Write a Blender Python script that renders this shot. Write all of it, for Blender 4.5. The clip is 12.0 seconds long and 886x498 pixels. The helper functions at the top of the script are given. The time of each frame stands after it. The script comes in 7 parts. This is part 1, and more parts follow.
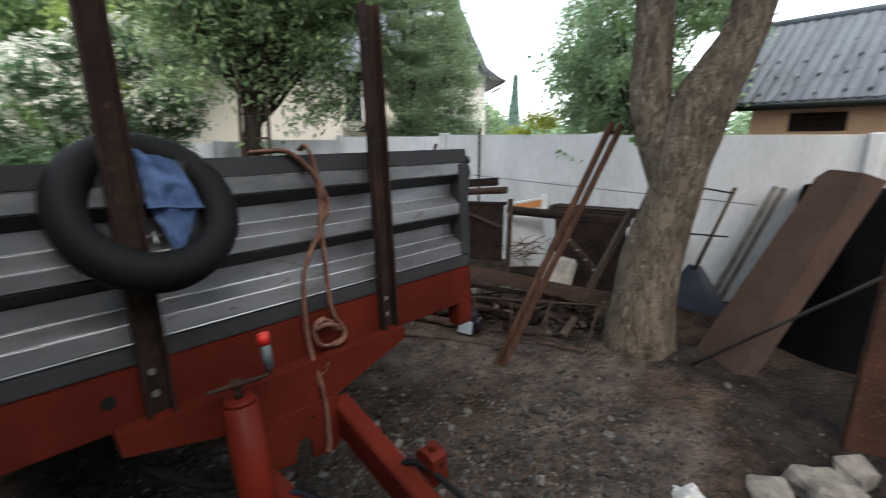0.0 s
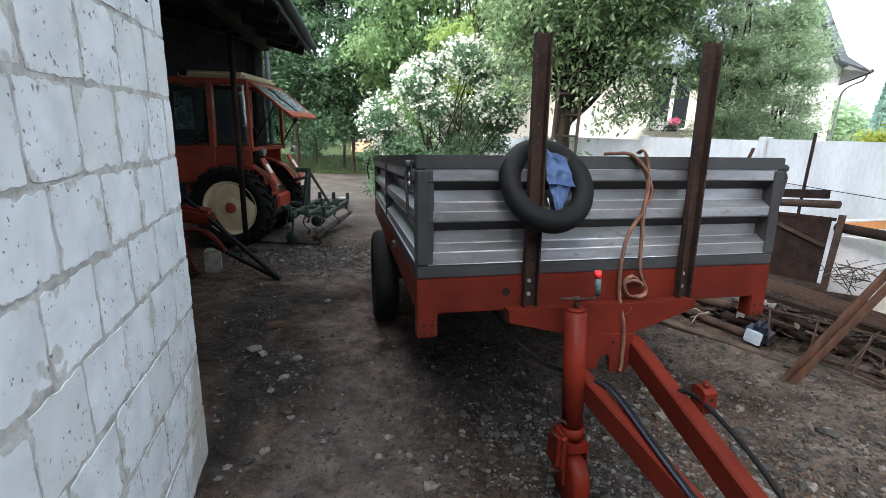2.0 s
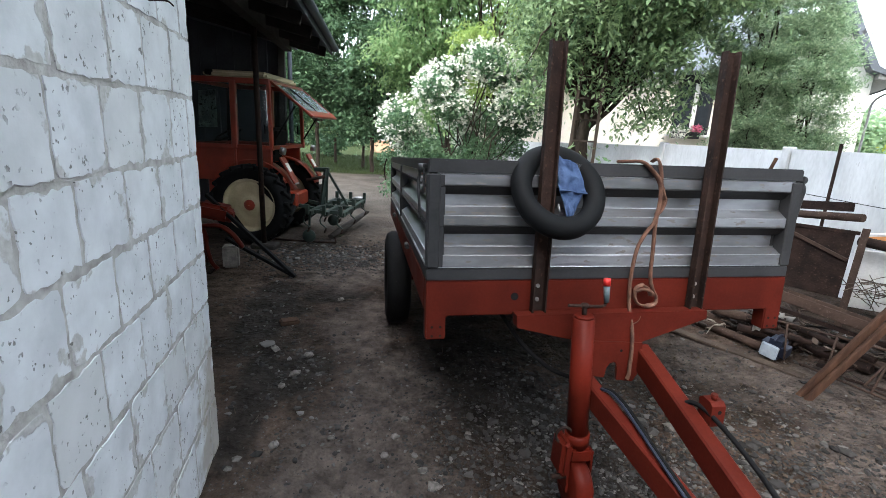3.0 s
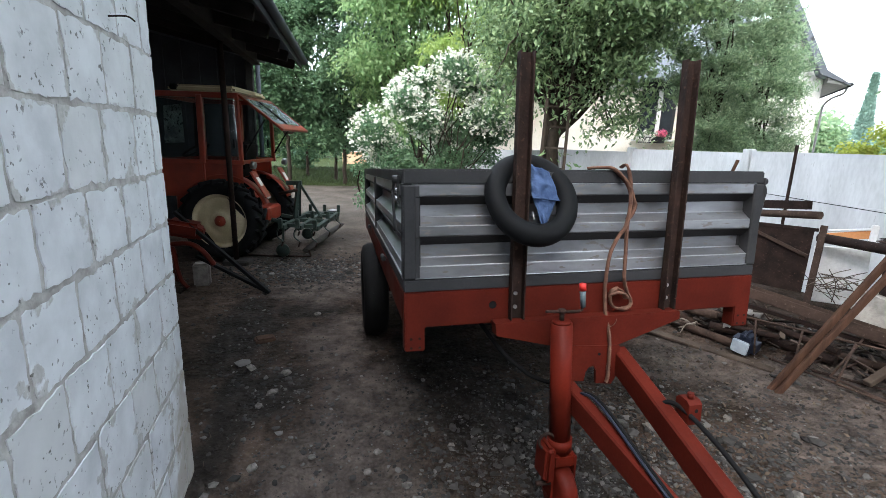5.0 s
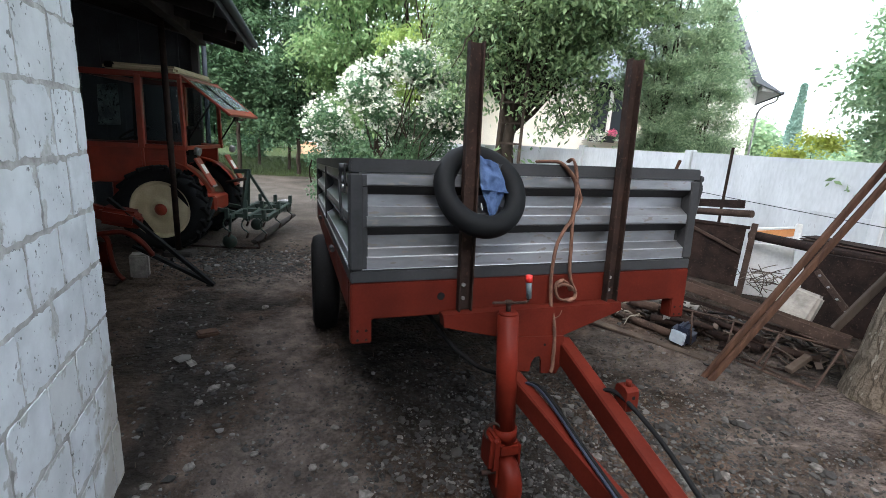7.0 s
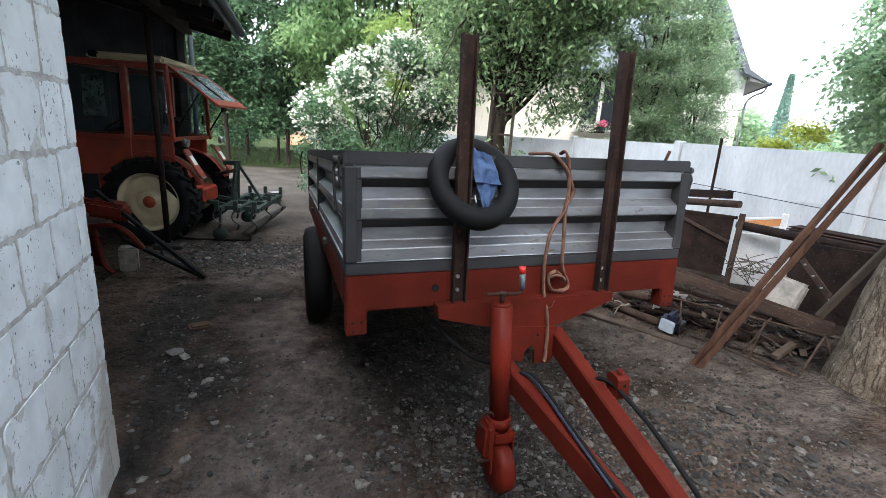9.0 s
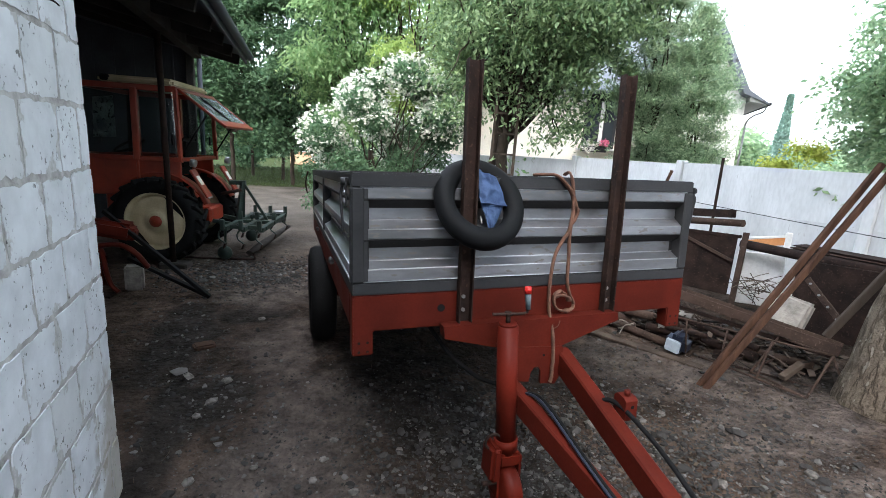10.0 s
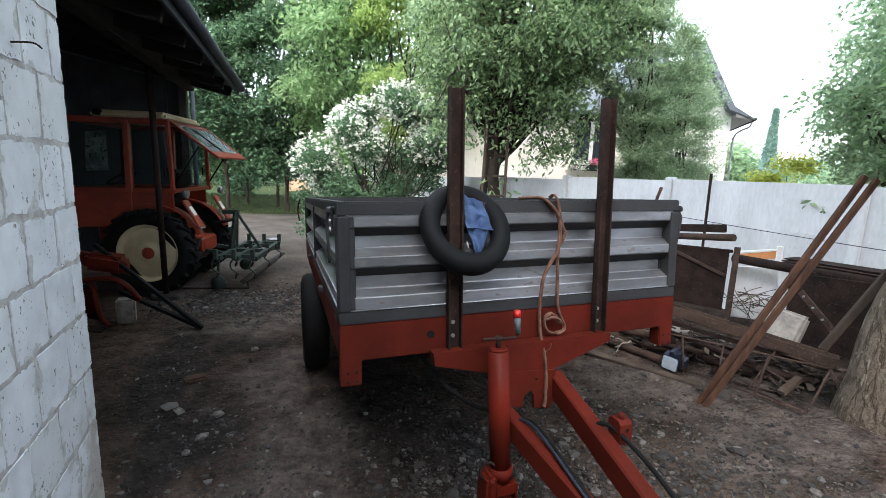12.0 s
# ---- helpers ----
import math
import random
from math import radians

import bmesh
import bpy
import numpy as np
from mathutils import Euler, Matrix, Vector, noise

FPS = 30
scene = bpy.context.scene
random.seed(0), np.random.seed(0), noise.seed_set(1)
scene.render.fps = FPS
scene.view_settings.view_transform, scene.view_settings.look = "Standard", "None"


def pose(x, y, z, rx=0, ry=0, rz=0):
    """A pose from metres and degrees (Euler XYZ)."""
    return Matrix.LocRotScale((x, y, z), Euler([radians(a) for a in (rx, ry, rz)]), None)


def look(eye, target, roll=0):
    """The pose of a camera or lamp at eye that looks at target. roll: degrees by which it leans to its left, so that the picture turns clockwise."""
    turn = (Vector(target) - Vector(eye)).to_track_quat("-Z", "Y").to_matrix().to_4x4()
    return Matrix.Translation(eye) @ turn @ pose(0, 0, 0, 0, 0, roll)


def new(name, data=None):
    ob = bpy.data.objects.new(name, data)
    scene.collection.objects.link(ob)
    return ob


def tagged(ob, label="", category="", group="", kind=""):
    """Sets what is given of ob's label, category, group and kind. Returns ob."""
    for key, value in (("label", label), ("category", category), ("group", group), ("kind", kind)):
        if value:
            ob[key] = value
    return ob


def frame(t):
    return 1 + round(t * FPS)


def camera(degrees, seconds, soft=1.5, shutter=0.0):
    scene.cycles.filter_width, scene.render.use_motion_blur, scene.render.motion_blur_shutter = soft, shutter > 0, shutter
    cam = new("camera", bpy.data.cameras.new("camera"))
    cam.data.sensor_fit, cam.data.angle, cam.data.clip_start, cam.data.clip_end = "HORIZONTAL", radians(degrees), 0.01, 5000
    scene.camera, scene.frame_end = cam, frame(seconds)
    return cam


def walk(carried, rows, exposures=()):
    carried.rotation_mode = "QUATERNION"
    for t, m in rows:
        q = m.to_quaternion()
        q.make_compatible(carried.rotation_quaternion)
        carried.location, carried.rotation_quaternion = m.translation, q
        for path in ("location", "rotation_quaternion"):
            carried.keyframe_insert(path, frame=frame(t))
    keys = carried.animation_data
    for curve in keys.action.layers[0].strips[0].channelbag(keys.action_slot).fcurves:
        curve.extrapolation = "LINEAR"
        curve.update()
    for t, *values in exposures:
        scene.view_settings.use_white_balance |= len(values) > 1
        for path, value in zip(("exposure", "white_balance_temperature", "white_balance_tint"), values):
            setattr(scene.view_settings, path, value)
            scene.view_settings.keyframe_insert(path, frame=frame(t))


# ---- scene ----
cam = camera(88.2, 12.0, soft=0.45, shutter=0.25)
PATH = [
    (0, (0.270, -1.206, 1.612), (1.630, 0.187, 1.153), 0.35),
    (0.1, (0.232, -1.242, 1.613), (1.457, 0.263, 1.130), -0.38),
    (0.2, (0.197, -1.292, 1.616), (1.265, 0.321, 1.108), -1.04),
    (0.3, (0.161, -1.345, 1.614), (1.065, 0.362, 1.097), -1.82),
    (0.4, (0.133, -1.383, 1.624), (0.926, 0.374, 1.090), -1.81),
    (0.5, (0.109, -1.425, 1.635), (0.830, 0.363, 1.104), -1.94),
    (0.6, (0.089, -1.452, 1.667), (0.749, 0.354, 1.120), -1.94),
    (1, (-0.010, -1.540, 1.685), (0.460, 0.341, 1.192), -2.09),
    (1.5, (-0.159, -1.633, 1.657), (0.200, 0.278, 1.192), -0.58),
    (2, (-0.221, -1.705, 1.646), (0.129, 0.200, 1.146), 2.11),
    (2.5, (-0.210, -1.704, 1.638), (0.109, 0.204, 1.129), 3.06),
    (3, (-0.201, -1.727, 1.656), (0.081, 0.191, 1.161), 3.29),
    (3.5, (-0.182, -1.755, 1.662), (0.151, 0.164, 1.210), 2.97),
    (3.7, (-0.176, -1.745, 1.664), (0.188, 0.171, 1.223), 2.50),
    (5.3, (-0.203, -1.722, 1.662), (0.180, 0.188, 1.209), 1.98),
    (5.5, (-0.198, -1.725, 1.664), (0.204, 0.186, 1.232), 2.49),
    (6, (-0.163, -1.721, 1.652), (0.326, 0.174, 1.239), 2.93),
    (6.5, (-0.158, -1.724, 1.653), (0.381, 0.151, 1.210), 3.42),
    (7, (-0.160, -1.716, 1.647), (0.404, 0.145, 1.179), 3.87),
    (7.5, (-0.154, -1.718, 1.642), (0.439, 0.129, 1.158), 4.43),
    (7.7, (-0.162, -1.725, 1.642), (0.459, 0.109, 1.140), 4.58),
    (9.3, (-0.177, -1.723, 1.655), (0.422, 0.118, 1.153), 3.78),
    (9.5, (-0.178, -1.723, 1.655), (0.421, 0.124, 1.173), 3.74),
    (10, (-0.194, -1.730, 1.664), (0.397, 0.132, 1.237), 3.71),
    (10.5, (-0.203, -1.718, 1.662), (0.328, 0.170, 1.270), 3.70),
    (11, (-0.175, -1.710, 1.659), (0.358, 0.176, 1.263), 3.61),
    (11.5, (-0.159, -1.715, 1.673), (0.400, 0.167, 1.291), 3.05),
    (12, (-0.153, -1.736, 1.683), (0.451, 0.141, 1.349), 2.02),
]
walk(cam, [(t, look(eye, target, roll)) for t, eye, target, roll in PATH],
     exposures=[(t, e, k, 16) for t, e, k in ((0.0, 0.40, 6720), (0.25, 1.0, 6570), (0.5, 1.72, 6420), (1.0, 1.80, 6430), (1.5, 1.52, 6480), (2.5, 1.30, 6430), (5.5, 1.15, 6430), (7.0, 1.19, 6420), (9.5, 1.22, 6370), (12.0, 1.08, 6370))])

# ---- world, sun, exposure ----
world = bpy.data.worlds.new("world")
scene.world = world
world.use_nodes = True
wn = world.node_tree.nodes
wl = world.node_tree.links
sky = wn.new("ShaderNodeTexSky")
sky.sky_type = "NISHITA"
sky.sun_disc = False
sky.sun_elevation = radians(50)
sky.sun_rotation = radians(208)
sky.air_density = 1.6
sky.dust_density = 4.0
haze = wn.new("ShaderNodeMix")
haze.data_type = "RGBA"
haze.inputs[0].default_value = 0.62
haze.inputs[7].default_value = (9.4, 10.7, 11.6, 1)
wl.new(sky.outputs[0], haze.inputs[6])
wbg = wn["Background"]
wl.new(haze.outputs[2], wbg.inputs[0])
wbg.inputs[1].default_value = 0.30
sun = new("sun", bpy.data.lights.new("sun", "SUN"))
sun.data.energy = 1.5
sun.data.angle = radians(50)
sun.data.color = (1.0, 0.97, 0.91)
sun.matrix_world = look((-3.5, -6.5, 9.0), (0, 0, 0))
scene.view_settings.exposure = 0.0


# ---- materials ----
def mat(name, c1, c2=None, rough=0.7, metal=0.0, scale=8.0, bump=0.2, fine=60.0, c3=None, spot=0.62, per=0.0, stretch=(1, 1, 1), coat=0.0, spec=None):
    """Two-scale procedural surface: broad stain, fine grain, optional worn spots, optional change from piece to piece."""
    m = bpy.data.materials.new(name)
    m.use_nodes = True
    n, l = m.node_tree.nodes, m.node_tree.links
    b = n["Principled BSDF"]
    c2 = c2 or tuple(v * 0.7 for v in c1)
    tc = n.new("ShaderNodeTexCoord")
    mp = n.new("ShaderNodeMapping")
    mp.inputs["Scale"].default_value = stretch
    l.new(tc.outputs["Object"], mp.inputs[0])
    if per:
        ofs = n.new("ShaderNodeObjectInfo")
        sc = n.new("ShaderNodeVectorMath")
        sc.operation = "SCALE"
        sc.inputs[0].default_value = (37.0, 61.0, 83.0)
        l.new(ofs.outputs["Random"], sc.inputs["Scale"])
        l.new(sc.outputs[0], mp.inputs["Location"])
    n1 = n.new("ShaderNodeTexNoise")
    n1.inputs["Scale"].default_value = scale
    n1.inputs["Detail"].default_value = 6
    n2 = n.new("ShaderNodeTexNoise")
    n2.inputs["Scale"].default_value = fine
    n2.inputs["Detail"].default_value = 4
    l.new(mp.outputs[0], n1.inputs["Vector"])
    l.new(mp.outputs[0], n2.inputs["Vector"])
    r1 = n.new("ShaderNodeValToRGB")
    r1.color_ramp.elements[0].position, r1.color_ramp.elements[1].position = 0.35, 0.65
    r1.color_ramp.elements[0].color, r1.color_ramp.elements[1].color = (*c2, 1), (*c1, 1)
    l.new(n1.outputs[0], r1.inputs[0])
    col = r1.outputs[0]
    if c3:
        r2 = n.new("ShaderNodeValToRGB")
        r2.color_ramp.elements[0].position, r2.color_ramp.elements[1].position = spot, spot + 0.06
        l.new(n2.outputs[0], r2.inputs[0])
        mx = n.new("ShaderNodeMix")
        mx.data_type = "RGBA"
        l.new(r2.outputs[0], mx.inputs[0])
        l.new(col, mx.inputs[6])
        mx.inputs[7].default_value = (*c3, 1)
        col = mx.outputs[2]
    hv = n.new("ShaderNodeHueSaturation")
    l.new(col, hv.inputs["Color"])
    ma = n.new("ShaderNodeMath")
    ma.operation = "MULTIPLY_ADD"
    l.new(n2.outputs[0], ma.inputs[0])
    ma.inputs[1].default_value, ma.inputs[2].default_value = 0.4, 0.8
    val = ma.outputs[0]
    if per:
        oi = n.new("ShaderNodeObjectInfo")
        m2 = n.new("ShaderNodeMath")
        m2.operation = "MULTIPLY_ADD"
        l.new(oi.outputs["Random"], m2.inputs[0])
        m2.inputs[1].default_value, m2.inputs[2].default_value = per, 1 - per / 2
        m3 = n.new("ShaderNodeMath")
        m3.operation = "MULTIPLY"
        l.new(val, m3.inputs[0])
        l.new(m2.outputs[0], m3.inputs[1])
        val = m3.outputs[0]
    l.new(val, hv.inputs["Value"])
    l.new(hv.outputs[0], b.inputs["Base Color"])
    b.inputs["Metallic"].default_value = metal
    rr = n.new("ShaderNodeMath")
    rr.operation = "MULTIPLY_ADD"
    l.new(n1.outputs[0], rr.inputs[0])
    rr.inputs[1].default_value, rr.inputs[2].default_value = 0.25, rough - 0.12
    l.new(rr.outputs[0], b.inputs["Roughness"])
    b.inputs["Coat Weight"].default_value = coat
    b.inputs["Specular IOR Level"].default_value = spec if spec is not None else 0.08 if rough > 0.7 else 0.16 if rough > 0.55 else 0.3
    if bump:
        bp = n.new("ShaderNodeBump")
        bp.inputs["Strength"].default_value = bump
        bp.inputs["Distance"].default_value = 0.01
        l.new(n2.outputs[0], bp.inputs["Height"])
        l.new(bp.outputs[0], b.inputs["Normal"])
    return m


def leaf_mat(name, c1, c2, rough=0.5, trans=0.35):
    m = bpy.data.materials.new(name)
    m.use_nodes = True
    n, l = m.node_tree.nodes, m.node_tree.links
    b = n["Principled BSDF"]
    g = n.new("ShaderNodeNewGeometry")
    r = n.new("ShaderNodeValToRGB")
    r.color_ramp.elements[0].color, r.color_ramp.elements[1].color = (*c1, 1), (*c2, 1)
    l.new(g.outputs["Random Per Island"], r.inputs[0])
    l.new(r.outputs[0], b.inputs["Base Color"])
    b.inputs["Roughness"].default_value = rough
    b.inputs["Specular IOR Level"].default_value = 0.3
    t = n.new("ShaderNodeBsdfTranslucent")
    l.new(r.outputs[0], t.inputs[0])
    mx = n.new("ShaderNodeMixShader")
    mx.inputs[0].default_value = trans
    l.new(b.outputs[0], mx.inputs[1])
    l.new(t.outputs[0], mx.inputs[2])
    l.new(mx.outputs[0], n["Material Output"].inputs[0])
    return m


def glass_mat(name, tint=(0.8, 0.85, 0.85), alpha=0.5):
    m = bpy.data.materials.new(name)
    m.use_nodes = True
    n, l = m.node_tree.nodes, m.node_tree.links
    t = n.new("ShaderNodeBsdfTransparent")
    t.inputs[0].default_value = (*tint, 1)
    gl = n.new("ShaderNodeBsdfGlossy")
    gl.inputs["Roughness"].default_value = 0.04
    fr = n.new("ShaderNodeFresnel")
    fr.inputs[0].default_value = 1.55
    mx = n.new("ShaderNodeMixShader")
    l.new(fr.outputs[0], mx.inputs[0])
    l.new(t.outputs[0], mx.inputs[1])
    l.new(gl.outputs[0], mx.inputs[2])
    l.new(mx.outputs[0], n["Material Output"].inputs[0])
    return m


M_RED = mat("red_paint", (0.076, 0.0116, 0.0070), (0.050, 0.0084, 0.0055), 0.46, 0, 5, 0.05, 90, (0.055, 0.016, 0.012), 0.66, spec=0.05)
M_RUST = mat("rusty_steel", (0.030, 0.0185, 0.0150), (0.013, 0.0092, 0.0080), 0.8, 0.1, 9, 0.4, 60, (0.046, 0.028, 0.021), 0.62)
M_RUSTL = mat("light_rust", (0.062, 0.041, 0.032), (0.032, 0.022, 0.018), 0.85, 0.05, 7, 0.4, 60, (0.085, 0.061, 0.048), 0.62)
M_RUSTO = mat("orange_rust", (0.062, 0.029, 0.020), (0.030, 0.018, 0.014), 0.85, 0.05, 6, 0.4, 50, (0.082, 0.040, 0.027), 0.60)
M_SHEET = mat("brown_rust_sheet", (0.054, 0.034, 0.0265), (0.037, 0.024, 0.019), 0.85, 0.05, 4, 0.15, 45, (0.047, 0.032, 0.026), 0.60)
M_STEEL = mat("brushed_grey_steel", (0.43, 0.45, 0.475), (0.22, 0.225, 0.235), 0.36, 0.88, 3.2, 0.03, 30, (0.28, 0.265, 0.25), 0.60, stretch=(0.5, 1, 1.6))
M_FOLDSHADE = mat("fold_shade_black", (0.021, 0.020, 0.020), (0.012, 0.0115, 0.0115), 0.6, 0.2, 6, 0.1, 60, (0.04, 0.036, 0.033), 0.68, spec=0.12)
M_BEND = mat("worn_glint_steel", (0.62, 0.64, 0.66), (0.36, 0.37, 0.38), 0.35, 0.8, 5, 0.05, 40)
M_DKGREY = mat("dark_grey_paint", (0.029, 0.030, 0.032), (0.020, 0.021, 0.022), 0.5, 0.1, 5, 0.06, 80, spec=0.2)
M_BLACK = mat("black_rubber", (0.0085, 0.0088, 0.009), (0.005, 0.005, 0.0053), 0.75, 0, 6, 0.15, 60, (0.02, 0.019, 0.018), 0.68)
M_TUBE = mat("dusty_inner_tube_rubber", (0.0048, 0.0056, 0.0064), (0.0034, 0.0038, 0.0042), 0.66, 0, 5, 0.06, 40, spec=0.10)
M_BLOCKR = mat("silicate_rubble", (0.52, 0.53, 0.54), (0.36, 0.36, 0.35), 0.9, 0, 5.5, 0.5, 30, (0.16, 0.145, 0.13), 0.66)
M_MORTAR = mat("grey_mortar", (0.40, 0.388, 0.37), (0.25, 0.24, 0.225), 0.95, 0, 14, 0.9, 50)
M_CONC = mat("fence_concrete", (0.60, 0.61, 0.61), (0.49, 0.50, 0.50), 0.9, 0, 3.0, 0.10, 40, (0.40, 0.40, 0.395), 0.66, per=0.06, stretch=(1, 1, 0.28))
M_SLAB = mat("pale_broken_concrete", (0.30, 0.28, 0.245), (0.20, 0.185, 0.165), 0.95, 0, 10, 0.8, 45)
M_JACK = mat("orange_red_paint", (0.092, 0.0105, 0.0056), (0.056, 0.0078, 0.0048), 0.40, 0, 5, 0.04, 90, (0.05, 0.013, 0.009), 0.68, spec=0.06)
M_CONC2 = mat("rough_concrete", (0.20, 0.185, 0.165), (0.12, 0.11, 0.098), 0.95, 0, 12, 0.9, 45)
M_BARKD = mat("dark_bark", (0.060, 0.046, 0.035), (0.030, 0.024, 0.019), 0.95, 0, 10, 0.8, 40, stretch=(1, 1, 0.3))
M_WOODO = mat("weathered_wood", (0.19, 0.155, 0.12), (0.105, 0.085, 0.068), 0.9, 0, 6, 0.4, 60, stretch=(1, 1, 0.2))
M_WOODD = mat("dark_weathered_wood", (0.078, 0.060, 0.047), (0.038, 0.029, 0.023), 0.9, 0, 6, 0.4, 60, stretch=(1, 1, 0.2))
M_WOODN = mat("fresh_brown_timber", (0.074, 0.039, 0.025), (0.034, 0.0185, 0.013), 0.8, 0, 7, 0.3, 60, stretch=(3, 3, 0.3))
M_ROOT = mat("pale_dry_root", (0.23, 0.205, 0.175), (0.14, 0.12, 0.10), 0.9, 0, 9, 0.3, 60)
M_PLASTW = mat("white_plaster", (0.86, 0.84, 0.79), (0.80, 0.78, 0.73), 0.9, 0, 2, 0.1, 60)
M_PLASTY = mat("cream_plaster", (0.88, 0.82, 0.71), (0.84, 0.77, 0.65), 0.9, 0, 2, 0.1, 60)
M_PLASTO = mat("orange_plaster", (0.66, 0.42, 0.27), (0.58, 0.36, 0.23), 0.9, 0, 2, 0.1, 60)
M_SLATE = mat("grey_roof_sheet", (0.125, 0.142, 0.16), (0.098, 0.11, 0.125), 0.75, 0, 2.0, 0.2, 9, (0.05, 0.052, 0.055), 0.60, stretch=(0.5, 2.0, 0.5))
M_SHED = mat("dark_shed_sheet", (0.060, 0.066, 0.076), (0.040, 0.044, 0.052), 0.7, 0.1, 3, 0.1, 40)
M_GAPBLACK = mat("gap_black", (0.0055, 0.0055, 0.006), (0.0035, 0.0035, 0.004), 0.8, 0, 5, 0.1, 40, spec=0.04)
M_SHEDWOOD = mat("dark_shed_timber", (0.040, 0.036, 0.033), (0.025, 0.022, 0.020), 0.9, 0, 6, 0.3, 50)
M_CREAM = mat("cream_paint", (0.50, 0.42, 0.28), (0.40, 0.33, 0.21), 0.5, 0, 6, 0.08, 60, (0.26, 0.16, 0.09), 0.7)
M_TRED = mat("tractor_red_paint", (0.25, 0.030, 0.013), (0.17, 0.022, 0.010), 0.42, 0, 4, 0.05, 70, (0.12, 0.03, 0.017), 0.7)
M_BLUE = mat("blue_cotton_cloth", (0.052, 0.086, 0.165), (0.030, 0.054, 0.115), 0.95, 0, 9, 0.3, 120)
M_ROPE = mat("brown_webbing", (0.150, 0.082, 0.058), (0.085, 0.046, 0.034), 0.9, 0, 30, 0.6, 150)
M_GALV = mat("galvanised_metal", (0.27, 0.275, 0.275), (0.17, 0.175, 0.175), 0.45, 0.7, 12, 0.1, 80)
M_GREEN = mat("green_grey_paint", (0.026, 0.04, 0.033), (0.016, 0.024, 0.021), 0.6, 0.1, 8, 0.2, 60, (0.05, 0.03, 0.022), 0.64)
M_WHITE = mat("white_enamel", (0.72, 0.72, 0.70), (0.6, 0.59, 0.56), 0.4, 0, 6, 0.05, 50, (0.3, 0.2, 0.13), 0.72)
M_REFLECT = mat("blotched_reflection", (0.50, 0.54, 0.53), (0.20, 0.22, 0.22), 0.6, 0, 9, 0.1, 30, (0.06, 0.064, 0.064), 0.57)
M_ORANGE = mat("orange_board", (0.55, 0.24, 0.09), (0.44, 0.19, 0.07), 0.7, 0, 6, 0.1, 50)
M_GRIP = mat("grey_blue_plastic", (0.085, 0.115, 0.125), (0.06, 0.08, 0.088), 0.5, 0, 9, 0.04, 60)
M_NAVY = mat("dark_blue_plastic", (0.014, 0.019, 0.035), (0.009, 0.012, 0.022), 0.45, 0, 6, 0.05, 50)
def pale_glass():
    m = bpy.data.materials.new("pale_glass")
    m.use_nodes = True
    n, l = m.node_tree.nodes, m.node_tree.links
    t = n.new("ShaderNodeBsdfTransparent")
    t.inputs[0].default_value = (0.55, 0.6, 0.6, 1)
    b = n["Principled BSDF"]
    b.inputs["Base Color"].default_value = (0.30, 0.34, 0.36, 1)
    b.inputs["Roughness"].default_value = 0.25
    no = n.new("ShaderNodeTexNoise")
    no.inputs["Scale"].default_value = 5
    tc = n.new("ShaderNodeTexCoord")
    l.new(tc.outputs["Object"], no.inputs["Vector"])
    mr = n.new("ShaderNodeMapRange")
    mr.inputs[3].default_value, mr.inputs[4].default_value = 0.4, 0.8
    l.new(no.outputs[0], mr.inputs[0])
    mx = n.new("ShaderNodeMixShader")
    l.new(mr.outputs[0], mx.inputs[0])
    l.new(t.outputs[0], mx.inputs[1])
    l.new(b.outputs[0], mx.inputs[2])
    l.new(mx.outputs[0], n["Material Output"].inputs[0])
    return m


M_PALEG = pale_glass()
M_GLASS = glass_mat("clear_glass", (0.72, 0.78, 0.78))
M_DGLASS = mat("dark_window_glass", (0.03, 0.035, 0.04), (0.02, 0.025, 0.03), 0.15, 0, 3, 0, 50)
M_STONE = mat("gravel_stone", (0.145, 0.134, 0.122), (0.07, 0.065, 0.059), 0.9, 0, 30, 0.3, 60, per=0.2)
M_LEAF = leaf_mat("fruit_tree_leaf", (0.066, 0.130, 0.060), (0.365, 0.485, 0.245), trans=0.45)
M_LEAFL = leaf_mat("light_leaf", (0.14, 0.255, 0.105), (0.30, 0.43, 0.20), trans=0.55)
M_LEAFA = leaf_mat("ash_leaf", (0.17, 0.28, 0.16), (0.40, 0.52, 0.31), trans=0.6)
M_LEAFY = leaf_mat("yellow_green_leaf", (0.19, 0.30, 0.08), (0.33, 0.43, 0.13), trans=0.5)
M_SHRUB = leaf_mat("golden_shrub_leaf", (0.34, 0.40, 0.07), (0.55, 0.58, 0.14), trans=0.5)
M_LEAFD = leaf_mat("deep_green_leaf", (0.055, 0.118, 0.064), (0.17, 0.28, 0.15), trans=0.5)
M_LEAFT = leaf_mat("thuja_leaf", (0.16, 0.26, 0.145), (0.53, 0.65, 0.42), trans=0.55)
# distance haze is mixed into this paler, bluer leaf colour
M_LEAFC = leaf_mat("hazed_cypress_leaf", (0.17, 0.28, 0.23), (0.27, 0.40, 0.33), trans=0.3)
M_PETAL = leaf_mat("white_petal", (0.68, 0.69, 0.58), (0.82, 0.82, 0.74), trans=0.3)
M_PINK = leaf_mat("pink_petal", (0.62, 0.10, 0.20), (0.80, 0.24, 0.36), trans=0.3)
M_GRASS = leaf_mat("grass_blade", (0.03, 0.05, 0.014), (0.065, 0.09, 0.03), trans=0.3)


